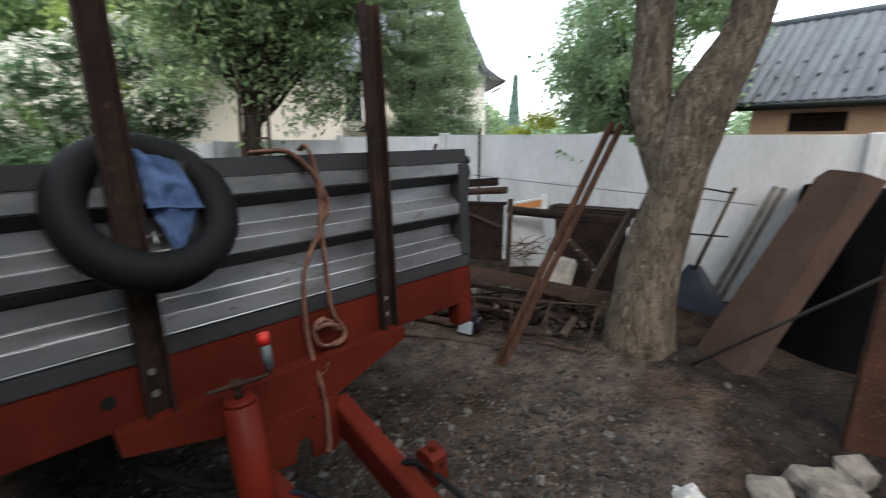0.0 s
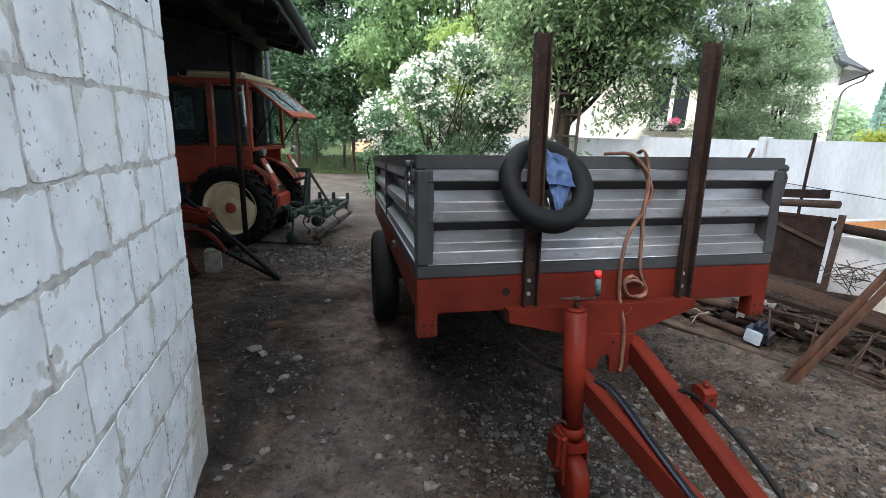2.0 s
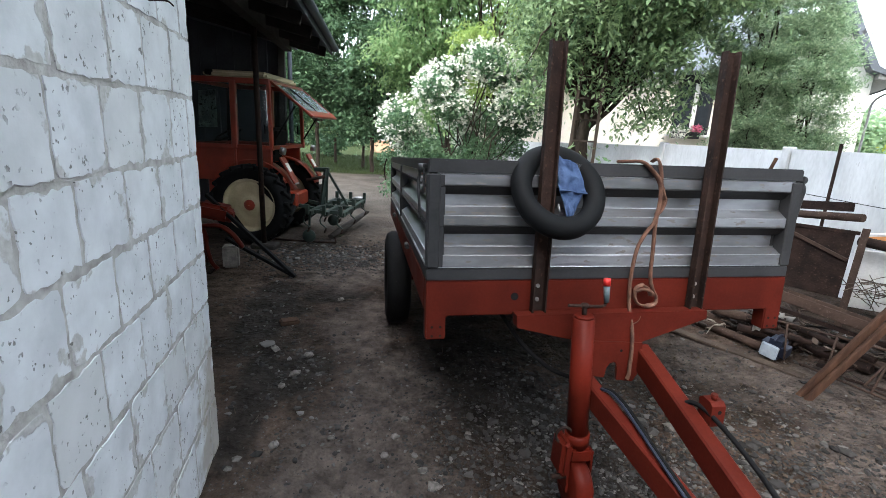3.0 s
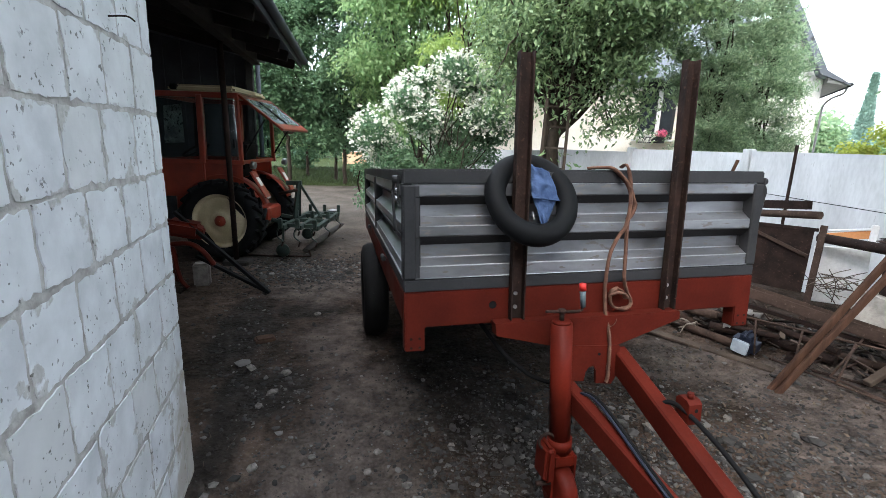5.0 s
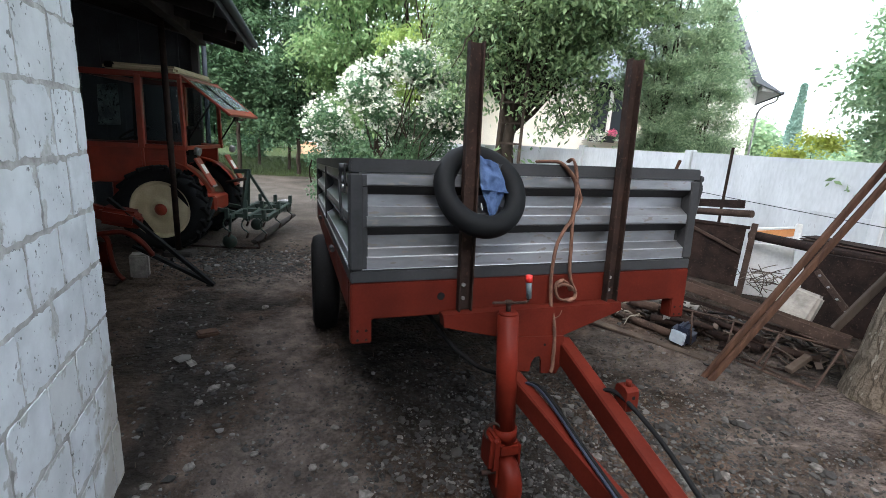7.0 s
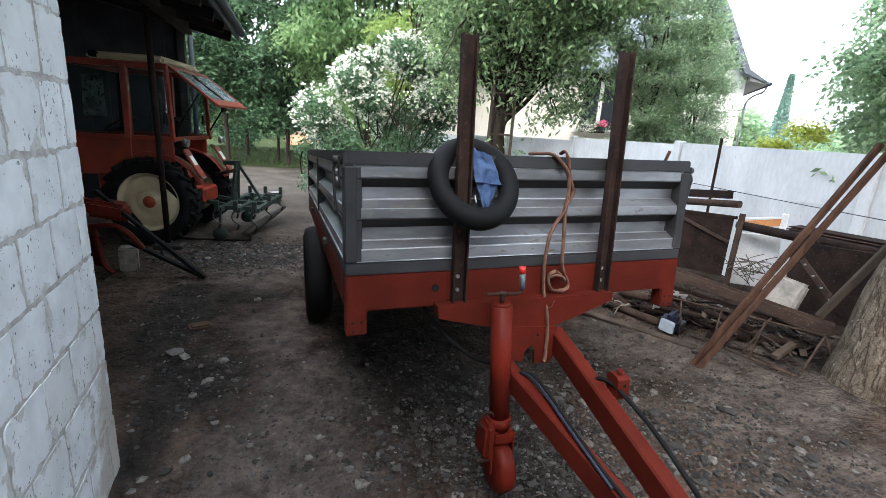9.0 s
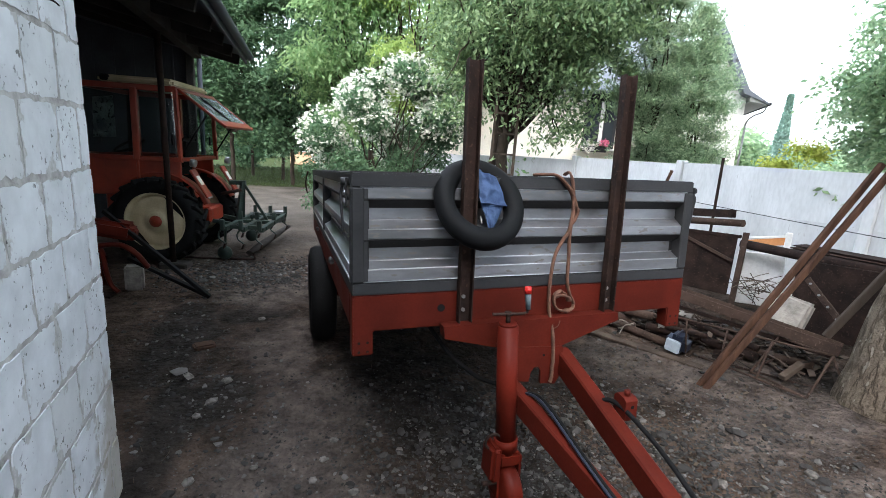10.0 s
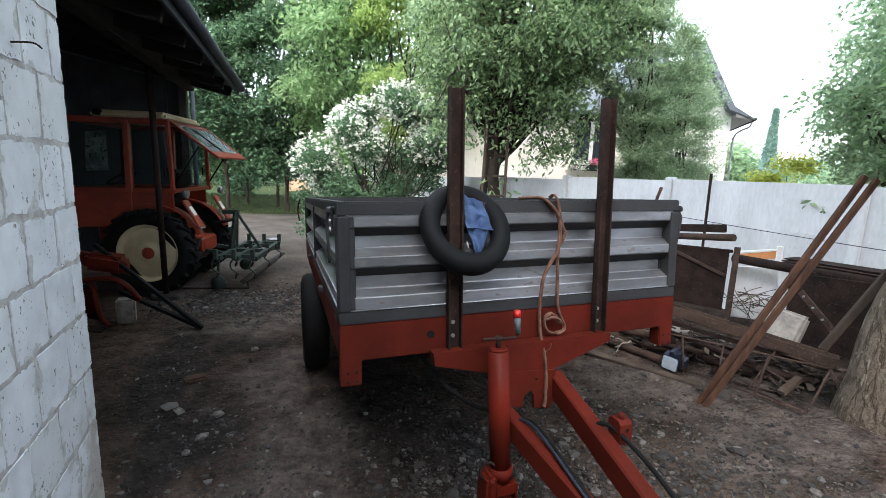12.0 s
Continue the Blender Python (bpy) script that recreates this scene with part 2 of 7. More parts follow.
def block_mat():
    """Calcium silicate block: white pressed face, grey mortar smeared in from its edges, sharp dark pits."""
    m = bpy.data.materials.new("white_silicate_block")
    m.use_nodes = True
    n, l = m.node_tree.nodes, m.node_tree.links
    b = n["Principled BSDF"]
    tc = n.new("ShaderNodeTexCoord")
    oi = n.new("ShaderNodeObjectInfo")
    sh = n.new("ShaderNodeVectorMath")
    sh.operation = "SCALE"
    sh.inputs[0].default_value = (37.0, 61.0, 83.0)
    l.new(oi.outputs["Random"], sh.inputs["Scale"])
    mp = n.new("ShaderNodeVectorMath")
    mp.operation = "ADD"
    l.new(tc.outputs["Object"], mp.inputs[0])
    l.new(sh.outputs[0], mp.inputs[1])

    def tex(scale, detail=5, rough=0.55):
        t = n.new("ShaderNodeTexNoise")
        t.inputs["Scale"].default_value, t.inputs["Detail"].default_value, t.inputs["Roughness"].default_value = scale, detail, rough
        l.new(mp.outputs[0], t.inputs["Vector"])
        return t.outputs[0]

    def calc(op, a, c=0.0):
        q = n.new("ShaderNodeMath")
        q.operation = op
        for k, v in enumerate((a, c)):
            if isinstance(v, (int, float)):
                q.inputs[k].default_value = v
            else:
                l.new(v, q.inputs[k])
        return q.outputs[0]

    def ramp(v, a, c, lo=0.0, hi=1.0):
        q = n.new("ShaderNodeMapRange")
        for k, w in zip((1, 2, 3, 4), (a, c, lo, hi)):
            q.inputs[k].default_value = w
        l.new(v, q.inputs[0])
        return q.outputs[0]

    def mix(f, a, c):
        q = n.new("ShaderNodeMix")
        q.data_type = "RGBA"
        for k, v in ((0, f), (6, a), (7, c)):
            if isinstance(v, tuple):
                q.inputs[k].default_value = (*v, 1)
            else:
                l.new(v, q.inputs[k])
        return q.outputs[2]

    broad, fine = tex(7, 6), tex(60, 4)
    white = mix(ramp(broad, 0.35, 0.68), (0.42, 0.432, 0.45), (0.55, 0.566, 0.586))
    # some blocks are greyer all over
    grey = mix(ramp(oi.outputs["Random"], 0.62, 1.0, 0.0, 0.6), white, (0.43, 0.432, 0.425))
    # mortar smeared over the edges
    sp = n.new("ShaderNodeSeparateXYZ")
    l.new(tc.outputs["Object"], sp.inputs[0])
    edge = calc("MAXIMUM", calc("DIVIDE", calc("ABSOLUTE", sp.outputs[1]), 0.126), calc("DIVIDE", calc("ABSOLUTE", sp.outputs[2]), 0.115))
    smear = ramp(calc("ADD", edge, calc("MULTIPLY", calc("SUBTRACT", tex(9, 5), 0.5), 2.3)), 1.02, 1.10)
    col = mix(calc("MULTIPLY", smear, 0.85), grey, mix(ramp(fine, 0.3, 0.7), (0.29, 0.28, 0.265), (0.40, 0.388, 0.37)))
    # pits, in flocks
    flock = ramp(tex(8, 3), 0.48, 0.58)
    pit = calc("MULTIPLY", ramp(tex(58, 2, 0.45), 0.645, 0.675), flock)
    big = ramp(tex(19, 3), 0.715, 0.735)
    hole = calc("MAXIMUM", pit, big)
    col = mix(calc("MULTIPLY", hole, 0.85), col, (0.12, 0.112, 0.105))
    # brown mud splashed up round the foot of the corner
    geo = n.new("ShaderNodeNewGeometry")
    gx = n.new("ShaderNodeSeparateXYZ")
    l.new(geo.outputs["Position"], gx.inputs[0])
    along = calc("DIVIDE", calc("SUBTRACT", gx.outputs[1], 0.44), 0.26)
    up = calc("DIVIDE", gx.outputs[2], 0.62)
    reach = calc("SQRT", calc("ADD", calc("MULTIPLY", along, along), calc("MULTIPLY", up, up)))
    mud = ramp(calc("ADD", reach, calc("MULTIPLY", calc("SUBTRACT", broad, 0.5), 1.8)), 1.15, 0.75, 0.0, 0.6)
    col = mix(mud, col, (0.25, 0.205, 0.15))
    l.new(col, b.inputs["Base Color"])
    b.inputs["Roughness"].default_value = 0.92
    b.inputs["Specular IOR Level"].default_value = 0.1
    height = calc("ADD", calc("MULTIPLY", fine, 0.25), calc("SUBTRACT", calc("MULTIPLY", smear, 0.5), calc("MULTIPLY", hole, 1.2)))
    bp = n.new("ShaderNodeBump")
    bp.inputs["Strength"].default_value, bp.inputs["Distance"].default_value = 0.7, 0.004
    l.new(height, bp.inputs["Height"])
    l.new(bp.outputs[0], b.inputs["Normal"])
    return m


def bark_mat():
    """Old fruit-tree bark: smooth tan skin with fine wrinkles, shallow broken furrows, pale flakes and olive moss."""
    m = bpy.data.materials.new("flaking_bark")
    m.use_nodes = True
    n, l = m.node_tree.nodes, m.node_tree.links
    b = n["Principled BSDF"]
    tc = n.new("ShaderNodeTexCoord")

    def cloud(scale, stretch, detail=5, rough=0.55):
        mp = n.new("ShaderNodeMapping")
        mp.inputs["Scale"].default_value = stretch
        l.new(tc.outputs["Object"], mp.inputs[0])
        t = n.new("ShaderNodeTexNoise")
        t.inputs["Scale"].default_value, t.inputs["Detail"].default_value, t.inputs["Roughness"].default_value = scale, detail, rough
        l.new(mp.outputs[0], t.inputs["Vector"])
        return t.outputs[0]

    def between(v, a, c, lo=0.0, hi=1.0):
        r = n.new("ShaderNodeMapRange")
        r.inputs[1].default_value, r.inputs[2].default_value, r.inputs[3].default_value, r.inputs[4].default_value = a, c, lo, hi
        l.new(v, r.inputs[0])
        return r.outputs[0]

    def calc(op, a, c):
        q = n.new("ShaderNodeMath")
        q.operation = op
        for k, v in enumerate((a, c)):
            if isinstance(v, (int, float)):
                q.inputs[k].default_value = v
            else:
                l.new(v, q.inputs[k])
        return q.outputs[0]

    def over(mask, below, colour):
        q = n.new("ShaderNodeMix")
        q.data_type = "RGBA"
        l.new(mask, q.inputs[0])
        if isinstance(below, tuple):
            q.inputs[6].default_value = (*below, 1)
        else:
            l.new(below, q.inputs[6])
        q.inputs[7].default_value = (*colour, 1)
        return q.outputs[2]

    broad = cloud(5, (1, 1, 0.6))
    furrow = cloud(26, (1, 1, 0.24), 4)
    wrinkle = cloud(30, (1, 1, 3.2), 4)
    grain = cloud(90, (1, 1, 0.8), 5)
    flake = cloud(26, (1, 1, 0.42), 2)
    moss = cloud(3.2, (1, 1, 0.8), 4)
    # furrows are the narrow band where the stretched noise crosses its middle value
    line = between(calc("ABSOLUTE", calc("SUBTRACT", furrow, 0.47), 0), 0.0, 0.052)
    fold = between(calc("ABSOLUTE", calc("SUBTRACT", wrinkle, 0.5), 0), 0.0, 0.045)
    col = over(between(broad, 0.35, 0.65), BARK_DARK, BARK_LIGHT)
    col = over(between(grain, 0.52, 0.75, 0.0, 0.5), col, (0.07, 0.055, 0.042))
    col = over(between(line, 1.0, 0.0, 0.0, 0.62), col, (0.042, 0.033, 0.026))
    col = over(between(fold, 1.0, 0.0, 0.0, 0.30), col, (0.07, 0.055, 0.043))
    col = over(between(moss, 0.60, 0.68, 0.0, 0.5), col, (0.075, 0.067, 0.030))
    col = over(between(flake, 0.665, 0.69, 0.0, 0.8), col, (0.30, 0.27, 0.22))
    l.new(col, b.inputs["Base Color"])
    b.inputs["Roughness"].default_value = 0.95
    b.inputs["Specular IOR Level"].default_value = 0.06
    h = calc("ADD", calc("ADD", calc("MULTIPLY", line, 0.7), calc("MULTIPLY", fold, 0.35)), calc("MULTIPLY", grain, 0.5))
    bp = n.new("ShaderNodeBump")
    bp.inputs["Strength"].default_value, bp.inputs["Distance"].default_value = 1.0, 0.020
    l.new(h, bp.inputs["Height"])
    l.new(bp.outputs[0], b.inputs["Normal"])
    return m


BARK_DARK, BARK_LIGHT = (0.130, 0.105, 0.080), (0.212, 0.174, 0.132)
M_BLOCK = block_mat()
M_BARK = bark_mat()


def ground_mat():
    m = mat("trodden_earth", (0.064, 0.0445, 0.034), (0.026, 0.0195, 0.0155), 0.95, 0, 0.9, 0.0, 22)
    n, l = m.node_tree.nodes, m.node_tree.links
    b = n["Principled BSDF"]
    b.inputs["Specular IOR Level"].default_value = 0.06
    tc = n.new("ShaderNodeTexCoord")
    # speckle of small stones
    v = n.new("ShaderNodeTexVoronoi")
    v.inputs["Scale"].default_value = 55
    l.new(tc.outputs["Object"], v.inputs["Vector"])
    patch = n.new("ShaderNodeTexNoise")
    patch.inputs["Scale"].default_value = 1.3
    patch.inputs["Detail"].default_value = 5
    l.new(tc.outputs["Object"], patch.inputs["Vector"])
    pr = n.new("ShaderNodeValToRGB")
    pr.color_ramp.elements[0].position, pr.color_ramp.elements[1].position = 0.45, 0.62
    l.new(patch.outputs[0], pr.inputs[0])
    vr = n.new("ShaderNodeValToRGB")
    vr.color_ramp.elements[0].position, vr.color_ramp.elements[1].position = 0.10, 0.28
    vr.color_ramp.elements[0].color, vr.color_ramp.elements[1].color = (1, 1, 1, 1), (0, 0, 0, 1)
    l.new(v.outputs["Distance"], vr.inputs[0])
    mul = n.new("ShaderNodeMath")
    mul.operation = "MULTIPLY"
    l.new(pr.outputs[0], mul.inputs[0])
    l.new(vr.outputs[0], mul.inputs[1])
    mx = n.new("ShaderNodeMix")
    mx.data_type = "RGBA"
    l.new(mul.outputs[0], mx.inputs[0])
    old = b.inputs["Base Color"].links[0].from_socket
    l.new(old, mx.inputs[6])
    l.new(v.outputs["Color"], mx.inputs[7])
    hs = n.new("ShaderNodeHueSaturation")
    hs.inputs["Saturation"].default_value = 0.08
    hs.inputs["Value"].default_value = 0.105
    l.new(v.outputs["Color"], hs.inputs["Color"])
    l.new(hs.outputs[0], mx.inputs[7])
    # clods and damp patches
    cl = n.new("ShaderNodeTexNoise")
    cl.inputs["Scale"].default_value = 5.5
    cl.inputs["Detail"].default_value = 9
    cl.inputs["Roughness"].default_value = 0.7
    l.new(tc.outputs["Object"], cl.inputs["Vector"])
    cr = n.new("ShaderNodeMapRange")
    cr.inputs[1].default_value, cr.inputs[2].default_value = 0.34, 0.68
    cr.inputs[3].default_value, cr.inputs[4].default_value = 0.38, 1.6
    l.new(cl.outputs[0], cr.inputs[0])
    hc = n.new("ShaderNodeHueSaturation")
    l.new(mx.outputs[2], hc.inputs["Color"])
    l.new(cr.outputs[0], hc.inputs["Value"])
    # trodden pale earth, damp dark earth and painted shade, each in patches of its own
    sx = n.new("ShaderNodeSeparateXYZ")
    l.new(tc.outputs["Object"], sx.inputs[0])
    tw = n.new("ShaderNodeTexNoise")
    tw.inputs["Scale"].default_value = 2.3
    tw.inputs["Detail"].default_value = 7
    tw.inputs["Roughness"].default_value = 0.62
    l.new(tc.outputs["Object"], tw.inputs["Vector"])

    def calc(op, a, c):
        q = n.new("ShaderNodeMath")
        q.operation = op
        for k, v in enumerate((a, c)):
            if isinstance(v, (int, float)):
                q.inputs[k].default_value = v
            else:
                l.new(v, q.inputs[k])
        return q.outputs[0]

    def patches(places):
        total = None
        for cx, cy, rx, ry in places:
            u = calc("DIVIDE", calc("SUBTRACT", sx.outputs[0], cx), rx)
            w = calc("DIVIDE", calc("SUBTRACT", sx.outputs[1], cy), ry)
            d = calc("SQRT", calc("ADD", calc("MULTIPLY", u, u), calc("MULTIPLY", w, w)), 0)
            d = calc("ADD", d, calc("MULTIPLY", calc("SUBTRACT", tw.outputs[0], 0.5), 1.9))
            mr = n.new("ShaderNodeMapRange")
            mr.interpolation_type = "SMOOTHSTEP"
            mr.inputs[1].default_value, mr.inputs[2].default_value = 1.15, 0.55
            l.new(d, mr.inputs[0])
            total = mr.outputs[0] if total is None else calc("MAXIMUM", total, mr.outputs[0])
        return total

    def tint(below, mask, amount, colour):
        mxn = n.new("ShaderNodeMix")
        mxn.data_type = "RGBA"
        l.new(calc("MULTIPLY", mask, amount), mxn.inputs[0])
        l.new(below, mxn.inputs[6])
        hsn = n.new("ShaderNodeHueSaturation")
        hsn.inputs["Color"].default_value = (*colour, 1)
        l.new(cr.outputs[0], hsn.inputs["Value"])
        l.new(hsn.outputs[0], mxn.inputs[7])
        return mxn.outputs[2]

    # besides damp soil, shade under trailer, drawbar and by the tree is painted here
    damp_shade = patches(((-0.72, 1.25, 0.34, 0.42), (-1.15, 2.4, 0.34, 0.95), (0.62, 0.75, 0.50, 0.60), (0.45, 1.5, 0.55, 0.80), (-0.65, 2.75, 0.50, 0.28), (0.9, -0.1, 0.45, 0.4), (3.25, -0.95, 0.75, 0.42), (3.05, -1.15, 0.7, 0.5), (3.35, 0.55, 0.40, 0.45), (3.5, -0.4, 0.4, 0.3), (-0.95, 0.9, 0.18, 0.9)))
    soil = tint(hc.outputs[0], damp_shade, 0.85, (0.018, 0.016, 0.0145))
    dust = patches(((-0.12, 0.95, 0.42, 0.62), (-0.30, 0.25, 0.55, 0.50), (-0.30, 1.95, 0.36, 0.70), (-0.45, 3.3, 0.65, 0.50), (2.75, 0.70, 0.62, 0.36), (2.70, 0.10, 0.70, 0.40), (2.35, -0.55, 0.55, 0.25), (2.35, 1.15, 0.45, 0.40)))
    soil = tint(soil, dust, 0.9, (0.074, 0.060, 0.052))
    # lawn beyond the yard and paler driveway in front of it
    sp = n.new("ShaderNodeSeparateXYZ")
    l.new(tc.outputs["Object"], sp.inputs[0])
    wob = n.new("ShaderNodeMath")
    wob.operation = "MULTIPLY_ADD"
    l.new(patch.outputs[0], wob.inputs[0])
    wob.inputs[1].default_value = 1.6
    l.new(sp.outputs[1], wob.inputs[2])
    def step(a, c):
        s = n.new("ShaderNodeMapRange")
        s.inputs[1].default_value, s.inputs[2].default_value = a, c
        l.new(wob.outputs[0], s.inputs[0])
        return s.outputs[0]
    pale = n.new("ShaderNodeMix")
    pale.data_type = "RGBA"
    l.new(step(5.0, 9.5), pale.inputs[0])
    l.new(soil, pale.inputs[6])
    palec = n.new("ShaderNodeHueSaturation")
    palec.inputs["Color"].default_value = (0.088, 0.078, 0.067, 1)
    pv = n.new("ShaderNodeMapRange")
    pv.inputs[1].default_value, pv.inputs[2].default_value = 0.3, 0.7
    pv.inputs[3].default_value, pv.inputs[4].default_value = 0.7, 1.3
    l.new(patch.outputs[0], pv.inputs[0])
    l.new(pv.outputs[0], palec.inputs["Value"])
    l.new(palec.outputs[0], pale.inputs[7])
    lawn = n.new("ShaderNodeMix")
    lawn.data_type = "RGBA"
    l.new(step(16.0, 16.5), lawn.inputs[0])
    l.new(pale.outputs[2], lawn.inputs[6])
    lawn.inputs[7].default_value = (0.036, 0.05, 0.018, 1)
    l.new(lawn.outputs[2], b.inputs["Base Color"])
    bp = n.new("ShaderNodeBump")
    bp.inputs["Strength"].default_value = 1.0
    bp.inputs["Distance"].default_value = 0.06
    fine = n.new("ShaderNodeTexNoise")
    fine.inputs["Scale"].default_value = 26
    fine.inputs["Detail"].default_value = 8
    l.new(tc.outputs["Object"], fine.inputs["Vector"])
    l.new(fine.outputs[0], bp.inputs["Height"])
    l.new(bp.outputs[0], b.inputs["Normal"])
    return m


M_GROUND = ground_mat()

# ---- mesh helpers ----
RNG = random.Random(7)


def part(name, bm, material, parent=None, label="", smooth=False):
    me = bpy.data.meshes.new(name)
    bm.to_mesh(me)
    bm.free()
    me.materials.append(material)
    if smooth:
        for p in me.polygons:
            p.use_smooth = True
    ob = new(name, me)
    if parent is not None:
        ob.parent = parent
    if label:
        tagged(ob, label)
    return ob


def thing(name, label, category, m=Matrix.Identity(4), group="", kind=""):
    ob = new(name)
    ob.empty_display_size = 0.1
    ob.matrix_world = m
    return tagged(ob, label, category, group, kind)


def box(size, at=(0, 0, 0), rot=(0, 0, 0), bevel=0.004, bm=None, segs=1):
    bm = bm or bmesh.new()
    tmp = bmesh.new()
    bmesh.ops.create_cube(tmp, size=1, matrix=Matrix.Diagonal((*size, 1)))
    if bevel:
        bmesh.ops.bevel(tmp, geom=tmp.edges[:], offset=min(bevel, min(size) * 0.4), segments=segs, affect="EDGES")
    bmesh.ops.transform(tmp, matrix=pose(*at, *rot), verts=tmp.verts)
    return merge(bm, tmp)


def merge(bm, tmp):
    vm = {}
    for v in tmp.verts:
        vm[v] = bm.verts.new(v.co)
    for f in tmp.faces:
        try:
            nf = bm.faces.new([vm[v] for v in f.verts])
            nf.smooth = f.smooth
        except ValueError:
            pass
    tmp.free()
    return bm


def bar(p0, p1, w, h, bevel=0.003, bm=None, twist=0):
    """A straight bar of section w by h from p0 to p1; h stands upright where it can."""
    p0, p1 = Vector(p0), Vector(p1)
    d = p1 - p0
    m = d.to_track_quat("Y", "Z").to_matrix().to_4x4()
    tmp = bmesh.new()
    bmesh.ops.create_cube(tmp, size=1, matrix=Matrix.Diagonal((w, d.length, h, 1)))
    if bevel:
        bmesh.ops.bevel(tmp, geom=tmp.edges[:], offset=min(bevel, min(w, h) * 0.4), segments=1, affect="EDGES")
    bmesh.ops.transform(tmp, matrix=Matrix.Translation((p0 + p1) / 2) @ m @ pose(0, 0, 0, 0, twist, 0), verts=tmp.verts)
    return merge(bm or bmesh.new(), tmp)


def rod(p0, p1, r, r2=None, segs=14, bm=None, smooth=True):
    p0, p1 = Vector(p0), Vector(p1)
    d = p1 - p0
    m = Matrix.Translation((p0 + p1) / 2) @ d.to_track_quat("Z", "Y").to_matrix().to_4x4()
    tmp = bmesh.new()
    bmesh.ops.create_cone(tmp, cap_ends=True, segments=segs, radius1=r, radius2=r if r2 is None else r2, depth=d.length, matrix=m)
    for f in tmp.faces:
        f.smooth = smooth and len(f.verts) == 4
    return merge(bm or bmesh.new(), tmp)


def sweep(pts, radii, segs=10, bm=None, close=True, flat=1.0):
    """A tube through points, with a radius at each; flat squeezes it along its second axis."""
    bm = bm or bmesh.new()
    pts = [Vector(p) for p in pts]
    if not hasattr(radii, "__len__"):
        radii = [radii] * len(pts)
    rings = []
    ref = Vector((0.13, 0.21, 1)).normalized()
    for i, p in enumerate(pts):
        d = (pts[min(i + 1, len(pts) - 1)] - pts[max(i - 1, 0)]).normalized()
        if abs(d.dot(ref)) > 0.95:
            ref = Vector((1, 0.1, 0)).normalized()
        a = d.cross(ref).normalized()
        b = d.cross(a).normalized()
        ring = []
        for k in range(segs):
            t = 2 * math.pi * k / segs
            ring.append(bm.verts.new(p + radii[i] * (math.cos(t) * a + flat * math.sin(t) * b)))
        rings.append(ring)
    for r0, r1 in zip(rings, rings[1:]):
        for k in range(segs):
            f = bm.faces.new((r0[k], r0[(k + 1) % segs], r1[(k + 1) % segs], r1[k]))
            f.smooth = True
    if close:
        bm.faces.new(rings[0][::-1])
        bm.faces.new(rings[-1])
    return bm


def spline(pts, n=8):
    """Catmull-Rom points through pts."""
    pts = [Vector(p) for p in pts]
    out = []
    for i in range(len(pts) - 1):
        a, b, c, d = pts[max(i - 1, 0)], pts[i], pts[i + 1], pts[min(i + 2, len(pts) - 1)]
        for k in range(n):
            t = k / n
            out.append(0.5 * ((2 * b) + (c - a) * t + (2 * a - 5 * b + 4 * c - d) * t * t + (3 * b - a - 3 * c + d) * t ** 3))
    out.append(pts[-1])
    return out


def torus(R, r, n=48, k=16, m=Matrix.Identity(4), bm=None, wob=0.0):
    bm = bm or bmesh.new()
    rings = []
    for i in range(n):
        a = 2 * math.pi * i / n
        rr = r * (1 + wob * math.sin(3 * a + 0.4))
        ring = []
        for j in range(k):
            b = 2 * math.pi * j / k
            ring.append(bm.verts.new(m @ Vector(((R + rr * math.cos(b)) * math.cos(a), rr * math.sin(b), (R + rr * math.cos(b)) * math.sin(a)))))
        rings.append(ring)
    for i in range(n):
        r0, r1 = rings[i], rings[(i + 1) % n]
        for j in range(k):
            f = bm.faces.new((r0[j], r0[(j + 1) % k], r1[(j + 1) % k], r1[j]))
            f.smooth = True
    return bm


def lathe(prof, n=32, m=Matrix.Identity(4), bm=None):
    """Turns a profile of (radius, y) about the y axis."""
    bm = bm or bmesh.new()
    rings = []
    for i in range(n):
        a = 2 * math.pi * i / n
        rings.append([bm.verts.new(m @ Vector((r * math.cos(a), y, r * math.sin(a)))) for r, y in prof])
    for i in range(n):
        r0, r1 = rings[i], rings[(i + 1) % n]
        for j in range(len(prof) - 1):
            f = bm.faces.new((r0[j], r1[j], r1[j + 1], r0[j + 1]))
            f.smooth = True
    return bm


def extrude(outline, a, b, axis="x", bm=None):
    """A prism: outline in the other two axes, from a to b along axis."""
    bm = bm or bmesh.new()
    def pt(u, v, w):
        return {"x": (w, u, v), "y": (u, w, v), "z": (u, v, w)}[axis]
    v0 = [bm.verts.new(pt(u, v, a)) for u, v in outline]
    v1 = [bm.verts.new(pt(u, v, b)) for u, v in outline]
    n = len(outline)
    for i in range(n):
        bm.faces.new((v0[i], v0[(i + 1) % n], v1[(i + 1) % n], v1[i]))
    bm.faces.new(v0[::-1])
    bm.faces.new(v1)
    bmesh.ops.recalc_face_normals(bm, faces=bm.faces[:])
    return bm


